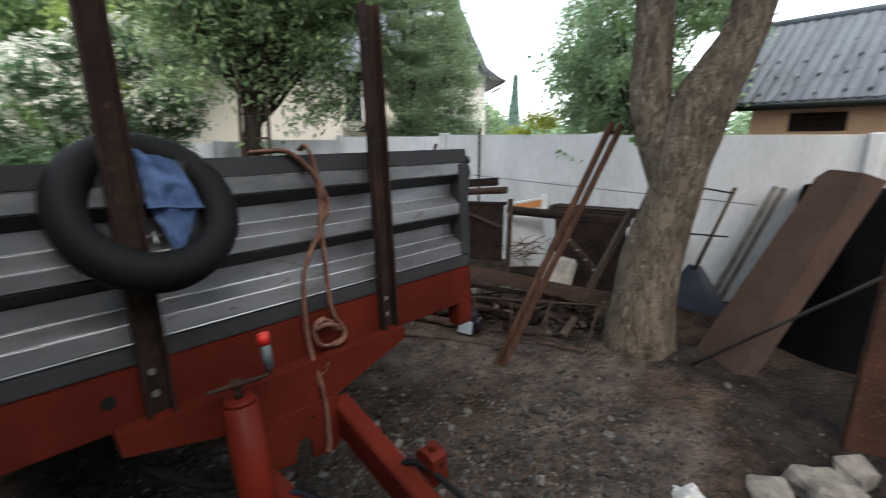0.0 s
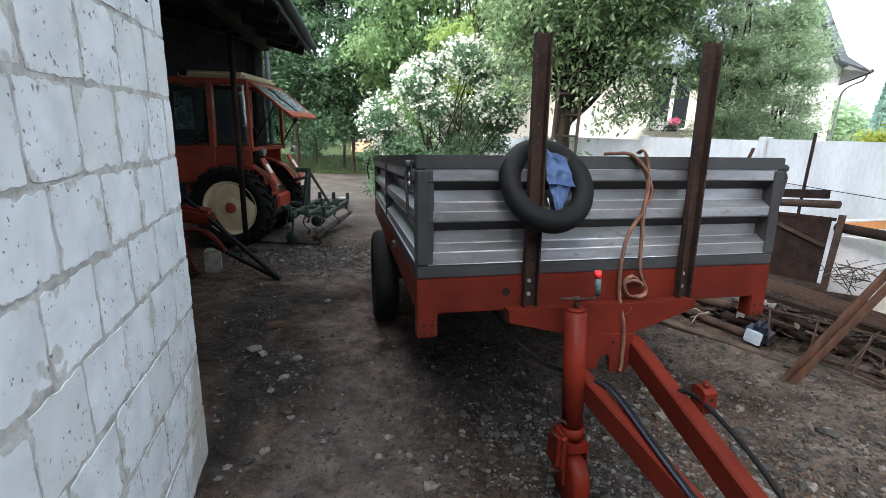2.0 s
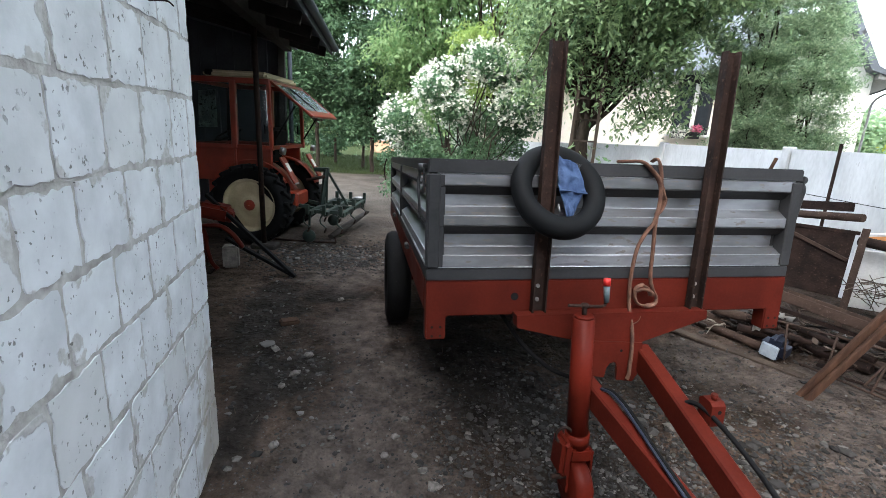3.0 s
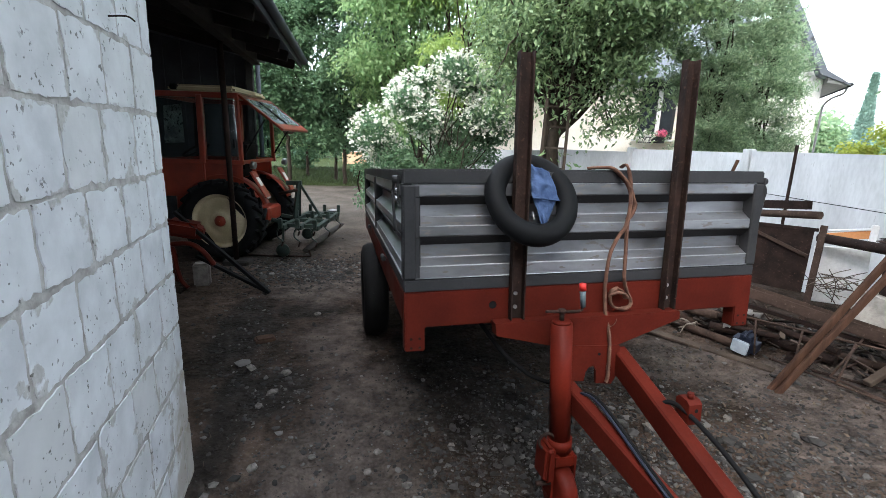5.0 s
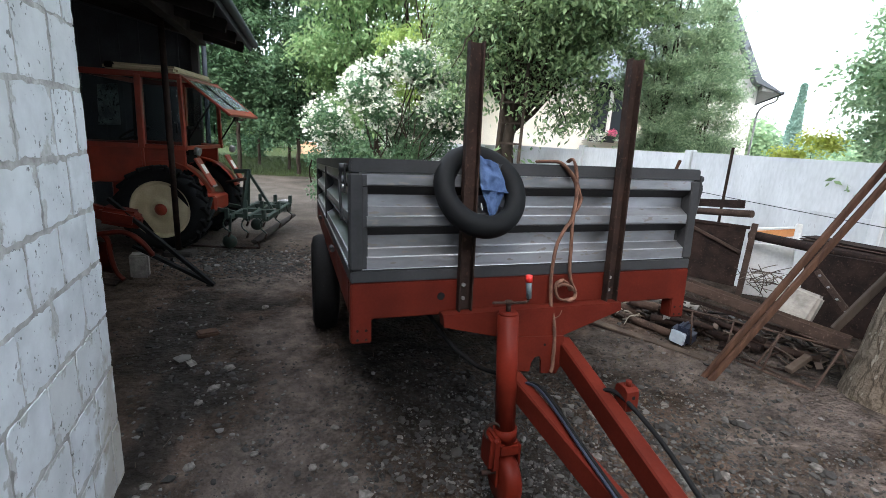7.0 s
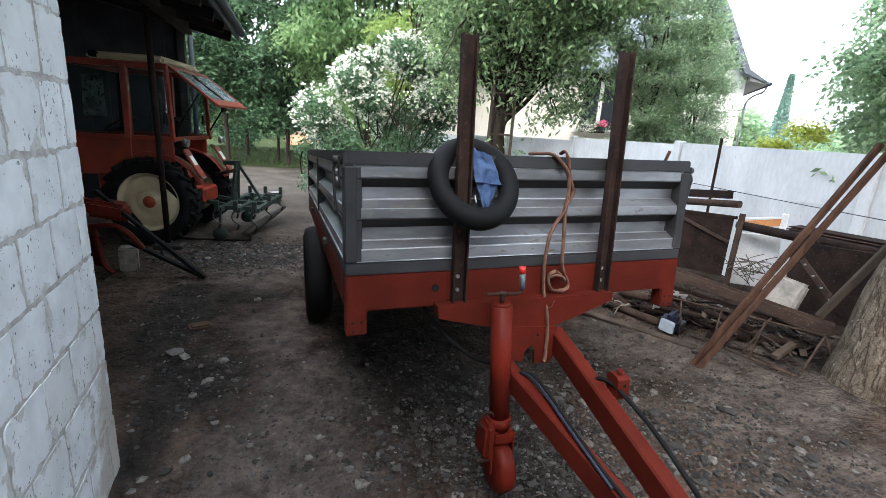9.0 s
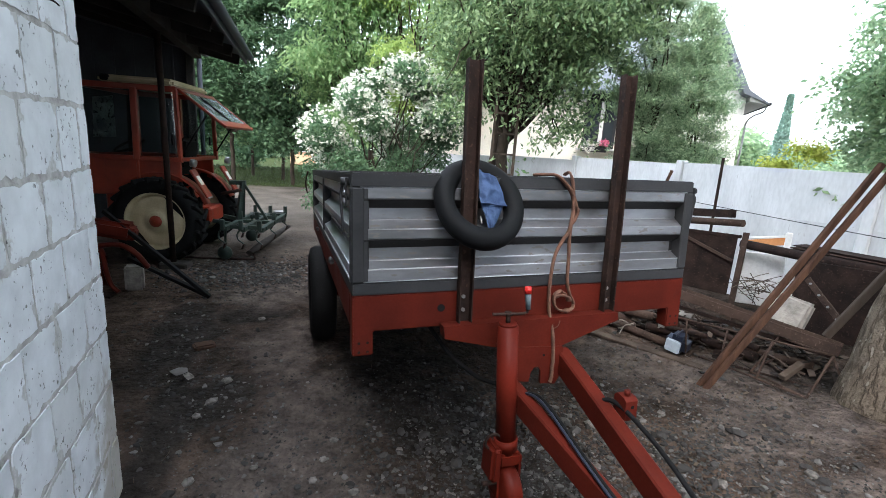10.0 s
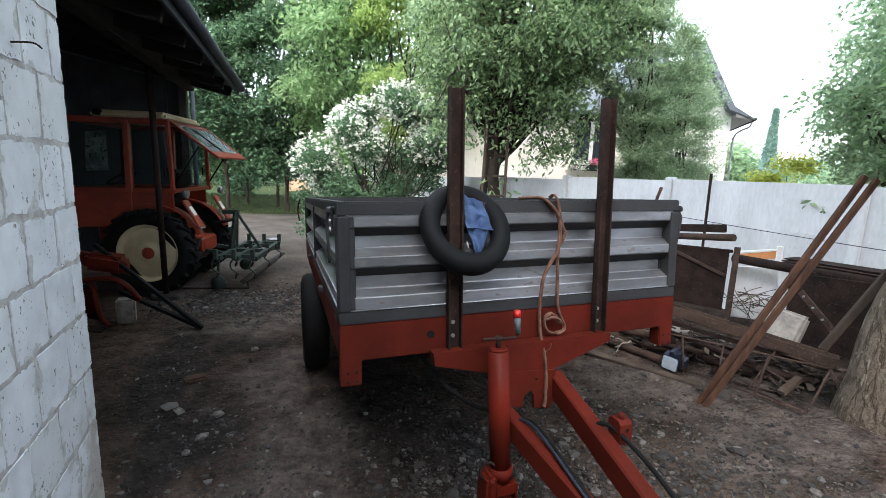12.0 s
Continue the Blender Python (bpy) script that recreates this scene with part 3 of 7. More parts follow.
def leaves(name, pts, size, material, parent=None, aspect=0.5, droop=0.4, label="", seed=1, petal=False):
    """Many small folded leaves at the given points, as one mesh."""
    rng = np.random.default_rng(seed)
    pts = np.asarray(pts, dtype=float)
    n = len(pts)
    s = size * rng.uniform(0.65, 1.3, (n, 1))
    d = rng.normal(size=(n, 3))
    d[:, 2] = d[:, 2] * 0.6 - droop
    d /= np.linalg.norm(d, axis=1, keepdims=True)
    up = rng.normal(size=(n, 3)) * 0.6
    up[:, 2] += 1.0
    side = np.cross(d, up)
    side /= np.linalg.norm(side, axis=1, keepdims=True) + 1e-9
    nor = np.cross(side, d)
    w = s * aspect * 0.5
    base, tip = pts, pts + d * s
    mid = pts + d * s * 0.45 - nor * s * 0.06
    l1, r1 = mid + side * w + nor * s * 0.10, mid - side * w + nor * s * 0.10
    co = np.stack([base, l1, tip, r1], axis=1).reshape(-1, 3)
    me = bpy.data.meshes.new(name)
    me.vertices.add(n * 4)
    me.vertices.foreach_set("co", co.ravel())
    idx = np.arange(n)[:, None] * 4
    tri = np.concatenate([idx + np.array([[0, 1, 2]]), idx + np.array([[0, 2, 3]])], axis=1).ravel()
    me.loops.add(n * 6)
    me.loops.foreach_set("vertex_index", tri)
    me.polygons.add(n * 2)
    me.polygons.foreach_set("loop_start", np.arange(n * 2) * 3)
    me.polygons.foreach_set("loop_total", np.full(n * 2, 3))
    me.update()
    me.materials.append(material)
    ob = new(name, me)
    if parent is not None:
        ob.parent = parent
    if label:
        tagged(ob, label)
    return ob


def blob_points(centres, radii, per, seed, flat=0.8, shell=0.55):
    """Points in clumps: denser towards each clump's skin, with holes between the clumps."""
    rng = np.random.default_rng(seed)
    out = []
    for c, r in zip(centres, radii):
        n = int(per * r * r)
        v = rng.normal(size=(n, 3))
        v /= np.linalg.norm(v, axis=1, keepdims=True)
        rad = r * (shell + (1.05 - shell) * rng.random((n, 1))) * (1 + 0.12 * rng.normal(size=(n, 1)))
        v[:, 2] *= flat
        out.append(np.asarray(c) + v * rad)
    return np.concatenate(out)


def spray_points(centres, radii, count, seed, length=0.45, per_twig=16, droop=0.7, lift=0.1, jitter=0.035, reach=0.6):
    """Leaf points strung along arching twigs that leave each clump outwards and then hang (or climb, with droop below 0)."""
    rng = np.random.default_rng(seed)
    c, r = np.asarray([tuple(p) for p in centres], dtype=float), np.asarray(radii, dtype=float)
    n = max(1, int(count / per_twig))
    pick = rng.choice(len(c), n, p=r ** 2 / (r ** 2).sum())
    way = rng.normal(size=(n, 3))
    way[:, 2] = np.abs(way[:, 2]) * 0.6 + lift - 0.35
    way /= np.linalg.norm(way, axis=1, keepdims=True)
    start = c[pick] + way * (r[pick] * rng.uniform(0.15, reach, n))[:, None] + rng.normal(scale=0.12, size=(n, 3)) * r[pick][:, None]
    size = length * rng.uniform(0.5, 1.25, n)
    t = (np.arange(per_twig) + 0.5) / per_twig
    pts = start[:, None, :] + way[:, None, :] * (size[:, None] * t)[:, :, None]
    pts[:, :, 2] -= droop * size[:, None] * t[None, :] ** 2
    pts += rng.normal(scale=jitter, size=pts.shape)
    return pts.reshape(-1, 3)


# ---- ground ----
def rise(x, y):
    """The yard climbs a little towards the fence and dips in worn tracks."""
    t = min(max((x - 1.0) / 3.0, 0), 1)
    return 0.2 * t * t * (3 - 2 * t)


def axis_steps(a, b, fine, far):
    mid = list(np.arange(a, b + 1e-6, fine))
    out = [b + (far - b) * (k / 14) ** 3 for k in range(1, 15)]
    back = [a - (far + a) * (k / 14) ** 3 for k in range(14, 0, -1)]
    return back + mid + out


def build_ground():
    xs, ys = axis_steps(-4.0, 5.4, 0.045, 400), axis_steps(-2.6, 7.0, 0.045, 400)
    vs = []
    for y in ys:
        for x in xs:
            z = rise(x, y)
            if -5 < x < 7 and -4 < y < 10:
                z += 0.022 * noise.noise((x * 1.1, y * 1.1, 0)) + 0.012 * noise.noise((x * 4, y * 4, 3)) + 0.007 * noise.noise((x * 9, y * 9, 5)) + 0.006 * abs(noise.noise((x * 17, y * 17, 8)))
            vs.append((x, y, z))
    nx = len(xs)
    fs = [(j * nx + i, j * nx + i + 1, (j + 1) * nx + i + 1, (j + 1) * nx + i) for j in range(len(ys) - 1) for i in range(nx - 1)]
    me = bpy.data.meshes.new("ground")
    me.from_pydata(vs, [], fs)
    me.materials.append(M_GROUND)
    for p in me.polygons:
        p.use_smooth = True
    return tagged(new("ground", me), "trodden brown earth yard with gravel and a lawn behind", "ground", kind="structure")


build_ground()

# ---- block wall of the outbuilding ----
WALL_U = Vector((-0.089, 0.996, 0)).normalized()
WALL_C = Vector((-1.0, 0.47, 0))
M_WALL = Matrix.Translation(WALL_C) @ Matrix.Rotation(math.atan2(WALL_U.x, WALL_U.y) * -1, 4, "Z")
COURSES = [0.0, 0.30, 0.575, 0.815, 1.055, 1.28, 1.50, 1.735, 1.965, 2.2, 2.43, 2.66, 2.9, 3.13, 3.36]


def block_wall():
    """Local x points out of the face, y runs along it towards the corner at y = 0."""
    w = thing("wall_west", "wall of white silicate blocks with rough grey mortar joints", "wall", M_WALL, kind="structure")
    part("mortar_core", box((0.226, 3.9, 3.35), (-0.119, -1.955, 1.675), bevel=0.006), M_MORTAR, w)
    part("end_wall", box((3.2, 0.22, 3.35), (-1.85, -0.13, 1.675), bevel=0.006), M_MORTAR, w)
    rng = random.Random(3)
    known = {5: [0.0, -0.234, -0.48, -0.75, -1.02, -1.25], 6: [0.0, -0.103, -0.303, -0.584, -0.836, -1.079], 4: [0.0, -0.12, -0.38, -0.504 - 0.12, -0.87, -1.13]}
    for ci, (z0, z1) in enumerate(zip(COURSES, COURSES[1:])):
        joints = list(known.get(ci, [0.0, -0.115] if ci % 2 == 0 else [0.0]))
        while joints[-1] > -3.6:
            joints.append(joints[-1] - rng.uniform(0.235, 0.275))
        for a, b in zip(joints, joints[1:]):
            g0, g1 = rng.uniform(0.002, 0.009), rng.uniform(0.002, 0.009)
            ln = a - b - g0 - g1
            hh = z1 - z0 - rng.uniform(0.009, 0.022)
            # ragged outline, flat face
            n = 9
            ring = []
            for (x0, y0), (x1, y1) in (((-1, -1), (1, -1)), ((1, -1), (1, 1)), ((1, 1), (-1, 1)), ((-1, 1), (-1, -1))):
                for k in range(n):
                    t = k / n
                    px, py = x0 + (x1 - x0) * t, y0 + (y1 - y0) * t
                    corner = rng.uniform(0, 0.006) if k == 0 else 0.0
                    r = rng.uniform(-0.005, 0.003) - corner - (rng.uniform(0.004, 0.012) if rng.random() < 0.07 else 0)
                    ring.append((px * (ln / 2 + r), py * (hh / 2 + r)))
            bm = bmesh.new()
            back = [bm.verts.new((-0.02, u, v)) for u, v in ring]
            mid = [bm.verts.new((0.0, u, v)) for u, v in ring]
            top = [bm.verts.new((0.0005, u * (1 - 0.0006 / ln), v * (1 - 0.0006 / hh))) for u, v in ring]
            m = len(ring)
            for q in range(m):
                bm.faces.new((back[q], back[(q + 1) % m], mid[(q + 1) % m], mid[q]))
                bm.faces.new((mid[q], mid[(q + 1) % m], top[(q + 1) % m], top[q]))
            bm.faces.new(top)
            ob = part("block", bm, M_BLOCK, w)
            ob.location = (-0.0045 + rng.uniform(-0.001, 0.002), a - g0 - ln / 2, (z0 + z1) / 2 + rng.uniform(-0.004, 0.004))
            ob.rotation_euler = (radians(rng.uniform(-0.8, 0.8)), 0, radians(rng.uniform(-0.25, 0.25)))
    # two nails left in the face
    for yy, zz in ((-0.42, 2.02), (-0.75, 2.06), (-0.62, 2.27)):
        part("nail", sweep(spline([(-0.02, yy, zz), (0.05, yy - 0.01, zz + 0.005), (0.075, yy - 0.015, zz - 0.01)], 4), 0.003, 6), M_RUST, w)
    return w


block_wall()

# ---- concrete fence ----
FENCE_P = Vector((4.25, 5.16, 0))
FENCE_S = Vector((0.257, -2.037, 0))
FENCE_TOP = {-4: 1.50, -3: 1.54, -2: 1.58, -1: 1.62, 0: 1.67, 1: 1.69, 2: 1.68, 3: 1.67, 4: 1.66, 5: 1.66}


def fence():
    f = thing("fence", "grey precast concrete panel fence with slotted posts", "fence", kind="structure")
    step = FENCE_S.length
    ang = math.degrees(math.atan2(FENCE_S.y, FENCE_S.x))
    for k in range(-4, 6):
        p = FENCE_P + FENCE_S * k
        top = FENCE_TOP[k]
        bmp = box((0.10, 0.12, top + 0.025), (0, 0, (top + 0.025) / 2), bevel=0.012)
        po = part("post", bmp, M_CONC, f)
        po.matrix_world = pose(p.x, p.y, 0, 0, 0, ang)
        q = p + FENCE_S * 0.5
        for r in range(4):
            hgt = 0.4995
            z = top - 0.5 * r - 0.25
            if z < -0.2:
                continue
            pb = box((step - 0.09, 0.045, hgt), bevel=0.002)
            pn = part("panel", pb, M_CONC, f)
            pn.matrix_world = pose(q.x, q.y, z, RNG.uniform(-0.5, 0.5), RNG.uniform(-0.15, 0.15), ang)
    return f


fence()

# ---- trailer ----
TW, TL = 1.71, 3.45
T_PIV = Vector((0, 0.62, 0))
M_TRAILER = Matrix.Translation(T_PIV) @ Matrix.Rotation(radians(-3.3), 4, "X") @ Matrix.Translation(-T_PIV) @ Matrix.Translation((0, 0, 1.02)) @ Matrix.Rotation(radians(-1.06), 4, "Y") @ Matrix.Rotation(radians(1.1), 4, "Z") @ Matrix.Translation((0, 0, -1.02))
# height and depth of the pressed side profile, from the top rail down
PROF = [(1.467, 0.004), (1.463, 0.0), (1.420, 0.0), (1.416, 0.003), (1.382, 0.046), (1.377, 0.049), (1.332, 0.049), (1.327, 0.046), (1.297, 0.003), (1.292, 0.0), (1.256, 0.0), (1.252, 0.003), (1.216, 0.046), (1.211, 0.049), (1.161, 0.049), (1.156, 0.046), (1.131, 0.003), (1.126, 0.0), (1.082, 0.0), (1.070, 0.007)]


def pressed_sheet(a, b, thick=0.004):
    """A pressed sheet along local x from a to b, outer face towards -y."""
    bm = bmesh.new()
    rows = []
    pr = []
    for i, (z, d) in enumerate(PROF):
        pr.append((z, d))
    n = 24
    for z, d in pr:
        rows.append([bm.verts.new((a + (b - a) * k / n, 0.006 + d + 0.0012 * noise.noise((k * 0.9, z * 9, a)), z)) for k in range(n + 1)])
    for r0, r1 in zip(rows, rows[1:]):
        for k in range(n):
            bm.faces.new((r0[k], r0[k + 1], r1[k + 1], r1[k]))
    bmesh.ops.recalc_face_normals(bm, faces=bm.faces[:])
    bmesh.ops.solidify(bm, geom=bm.faces[:], thickness=thick)
    return bm


def side_panel(trailer, name, a, b, m, posts, label):
    """A hinged side: rails, uprights and a pressed sheet in each bay. Runs along local x, faces -y."""
    p = new(name)
    p.parent = trailer
    p.matrix_local = m
    tagged(p, label)
    part("top_rail", box((b - a, 0.045, 0.058), ((a + b) / 2, 0.0225, 1.491), bevel=0.006, segs=2), M_DKGREY, p)
    part("bottom_rail", box((b - a, 0.045, 0.056), ((a + b) / 2, 0.0225, 1.048), bevel=0.006, segs=2), M_DKGREY, p)
    edges = [a] + posts + [b]
    for i, x in enumerate(edges):
        w = 0.05
        xx = x + w / 2 if i == 0 else x - w / 2 if i == len(edges) - 1 else x
        part("upright", box((w, 0.074, 0.385), (xx, 0.0335, 1.269), bevel=0.005), M_DKGREY, p)
    for x0, x1 in zip(edges, edges[1:]):
        # bright rods paint the glint along the worn bends
        for z, d in ((1.465, 0.0), (1.295, 0.001), (1.330, 0.047), (1.129, 0.001), (1.159, 0.047), (1.0785, -0.0035)):
            part("bend", rod((x0 + 0.036, 0.006 + d, z), (x1 - 0.036, 0.006 + d, z), 0.0022, segs=6), M_BEND, p)
        # near-black strips put the shade of the down-facing folds into colour
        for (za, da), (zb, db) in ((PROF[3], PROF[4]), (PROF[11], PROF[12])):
            part("groove", extrude([(da + 0.002, za), (da - 0.003, za - 0.001), (db + 0.001, zb - 0.003), (db + 0.006, zb)], x0 + 0.036, x1 - 0.036, "x"), M_FOLDSHADE, p, "near-black strip standing in for shade under the fold")
        part("sheet", pressed_sheet(x0 + 0.035, x1 - 0.035), M_STEEL, p, "pressed grey steel sheet with bright scuffed ridges")
    return p


def latch(trailer, m):
    l = new("latch")
    l.parent = trailer
    l.matrix_local = m
    tagged(l, "grey steel corner latch plate with round bolts")
    part("plate", box((0.008, 0.045, 0.12), (0, 0, 0), bevel=0.003), M_DKGREY, l)
    part("pin", rod((-0.022, 0, 0.042), (0.012, 0, 0.042), 0.017), M_DKGREY, l)
    part("hook", sweep(spline([(-0.012, 0.0, 0.03), (-0.018, 0.012, 0.0), (-0.018, 0.005, -0.05), (-0.012, -0.008, -0.17)], 5), 0.006, 8), M_DKGREY, l)
    for z in (0.0, -0.035):
        part("bolt", rod((-0.012, 0, z), (0.0, 0, z), 0.011, segs=14), M_STEEL, l)


def u_post(trailer, x0, x1, z0, z1, y):
    """A rusty channel bolted upright to the front beam."""
    p = new("stake")
    p.parent = trailer
    tagged(p, "rusty steel channel stake bolted to the front beam")
    w = 0.062
    for nm, dx, wx, dy, wy in (("web", 0, w, 0.0, 0.006), ("flange", -w / 2 + 0.003, 0.006, -0.017, 0.036), ("flange", w / 2 - 0.003, 0.006, -0.017, 0.036)):
        bm = bmesh.new()
        n = 10
        rows = []
        for k in range(n + 1):
            t = k / n
            cx = x0 + (x1 - x0) * t + dx
            z = z0 + (z1 - z0) * t
            rows.append([bm.verts.new((cx + sx * wx / 2, y + dy + sy * wy / 2 - 0.012 * t, z)) for sx, sy in ((-1, -1), (1, -1), (1, 1), (-1, 1))])
        for r0, r1 in zip(rows, rows[1:]):
            for j in range(4):
                bm.faces.new((r0[j], r0[(j + 1) % 4], r1[(j + 1) % 4], r1[j]))
        bm.faces.new(rows[0][::-1])
        bm.faces.new(rows[-1])
        part(nm, bm, M_RUST, p)
    for z in (1.0, 0.94):
        part("bolt", rod((x0 - 0.004, y - 0.002, z), (x0 - 0.004, y - 0.013, z), 0.009, segs=6), M_GALV, p, "bright hexagon bolt head")
    return p


def wheel(parent, c, r, w, rim, lugs=0, rimmat=None, face=-1):
    """A tyre with its rim; the axle runs along local x. face: which side shows."""
    wh = new("wheel")
    wh.parent = parent
    wh.matrix_local = Matrix.Translation(c) @ pose(0, 0, 0, 0, 0, 90)
    h = w / 2
    prof = [(rim, -h * 0.75), (rim * 1.05, -h * 0.9), (r * 0.82, -h), (r * 0.95, -h * 0.85), (r, -h * 0.45), (r, h * 0.45), (r * 0.95, h * 0.85), (r * 0.82, h), (rim * 1.05, h * 0.9), (rim, h * 0.75)]
    part("tyre", lathe(prof, 40), M_BLACK, wh)
    rp = [(rim * 1.0, -h * 0.8), (rim * 0.93, -h * 0.72), (rim * 0.86, -h * 0.3), (rim * 0.5, -h * 0.2), (rim * 0.46, -h * 0.34), (0.004, -h * 0.34)]
    if face > 0:
        rp = [(a, -b) for a, b in rp]
    part("rim", lathe(rp, 32), rimmat or M_TRED, wh)
    if lugs:
        for s in (-1, 1):
            for i in range(lugs):
                a = 2 * math.pi * (i + (0.5 if s > 0 else 0)) / lugs
                bm = box((0.034, h * 0.98, r * 0.075), (0, s * h * 0.5, r * 1.02), (0, 0, s * 32), 0.006)
                bmesh.ops.rotate(bm, cent=(0, 0, 0), matrix=Matrix.Rotation(a, 3, "Y"), verts=bm.verts)
                part("lug", bm, M_BLACK, wh)
    return wh


def build_trailer():
    t = thing("farm_trailer", "small red framed farm trailer with grey pressed steel sides", "trailer", M_TRAILER)
    # red chassis
    bm = extrude([(0, 1.0225), (TW, 1.0225), (TW, 0.764), (TW - 0.085, 0.764), (TW - 0.085, 0.864), (0.086, 0.868), (0.086, 0.764), (0, 0.764)], 0.0, 0.07, "y")
    bmesh.ops.bevel(bm, geom=bm.edges[:], offset=0.005, segments=2, affect="EDGES")
    fbm = part("front_beam", bm, M_RED, t)
    part("rear_beam", box((TW, 0.07, 0.165), (TW / 2, TL - 0.035, 0.94), bevel=0.008), M_RED, t)
    for x in (0.03, TW - 0.03):
        part("side_rail", box((0.06, TL - 0.142, 0.15), (x, TL / 2, 0.945), bevel=0.008), M_RED, t)
    for x in (0.046, TW - 0.042):
        for dx in (-0.018, 0.018):
            for dz in (-0.03, 0.01):
                part("bolt_hole", rod((x + dx, 0.003, 0.81 + dz), (x + dx, -0.0015, 0.81 + dz), 0.006, segs=8), M_RUST, fbm)
    part("beam_hole", rod((0.383, -0.002, 0.95), (0.383, 0.004, 0.95), 0.017, segs=18), M_BLACK, t, "dark round hole in the beam")
    part("floor_plate", box((TW - 0.02, TL - 0.02, 0.01), (TW / 2, TL / 2, 1.026), bevel=0), M_DKGREY, t)
    for k in range(4):
        part("cross_member", box((TW - 0.14, 0.05, 0.09), (TW / 2, 0.6 + k * 0.75, 0.965), bevel=0.004), M_RED, t)
    # sides
    I = Matrix.Identity(4)
    side_panel(t, "front_side", 0.0, TW, I, [], "dark grey framed front side with pressed steel infill")
    side_panel(t, "left_side", 0.0, TL - 0.06, pose(0.0, TL - 0.055, 0, 0, 0, -90), [(TL - 0.06) / 2], "dark grey framed hinged side in two bays")
    side_panel(t, "right_side", 0.0, TL - 0.06, pose(TW, 0.055, 0, 0, 0, 90), [(TL - 0.06) / 2], "dark grey framed hinged side in two bays")
    side_panel(t, "tail_board", 0.0, TW, pose(TW, TL, 0, 0, 0, 180), [], "dark grey framed tail board")
    latch(t, pose(-0.012, 0.085, 1.44))
    latch(t, pose(TW + 0.014, 0.030, 1.43, 0, 0, 180))
    for yy in (0.9, 2.4):
        for zz in (1.0,):
            part("hinge", rod((-0.012, yy - 0.05, zz), (-0.012, yy + 0.05, zz), 0.014), M_DKGREY, t)
    part("tail_chain", sweep(spline([(-0.05, TL - 0.02, 1.5), (-0.075, TL + 0.02, 1.38), (-0.06, TL, 1.26)], 5), 0.008, 6), M_RUST, t)
    # stakes
    u_post(t, 0.483, 0.485, 0.885, 1.978, -0.006)
    u_post(t, 1.226, 1.228, 0.875, 1.982, -0.006)
    # axle and wheels
    part("axle", rod((0.1, 2.1, 0.5), (TW - 0.1, 2.1, 0.5), 0.04), M_RED, t)
    wheel(t, (0.0, 2.1, 0.49), 0.40, 0.20, 0.2)
    wheel(t, (TW + 0.0, 2.1, 0.49), 0.40, 0.20, 0.2, face=1)
    for x in (0.16, TW - 0.16):
        part("axle_bracket", box((0.09, 0.16, 0.36), (x, 2.1, 0.71), bevel=0.005), M_RED, t)
    # tapered cross plate under the front beam
    part("cross_plate", extrude([(0.376, 0.886), (0.382, 0.832), (0.62, 0.772), (0.955, 0.747), (1.266, 0.850), (1.262, 0.888)], -0.065, -0.004, "y"), M_RED, t)
    part("gusset", extrude([(0.66, 0.768), (0.96, 0.748), (0.972, 0.632), (0.930, 0.566), (0.853, 0.577), (0.851, 0.640), (0.838, 0.662), (0.815, 0.658), (0.800, 0.635), (0.793, 0.592), (0.70, 0.606)], -0.073, -0.058, "y"), M_RED, t)
    part("gusset_hole", rod((0.862, -0.076, 0.715), (0.862, -0.0725, 0.715), 0.006, segs=10), M_BLACK, t)
    part("plate_hole", rod((0.705, -0.069, 0.855), (0.705, -0.0645, 0.855), 0.008, segs=12), M_BLACK, t)
    return t


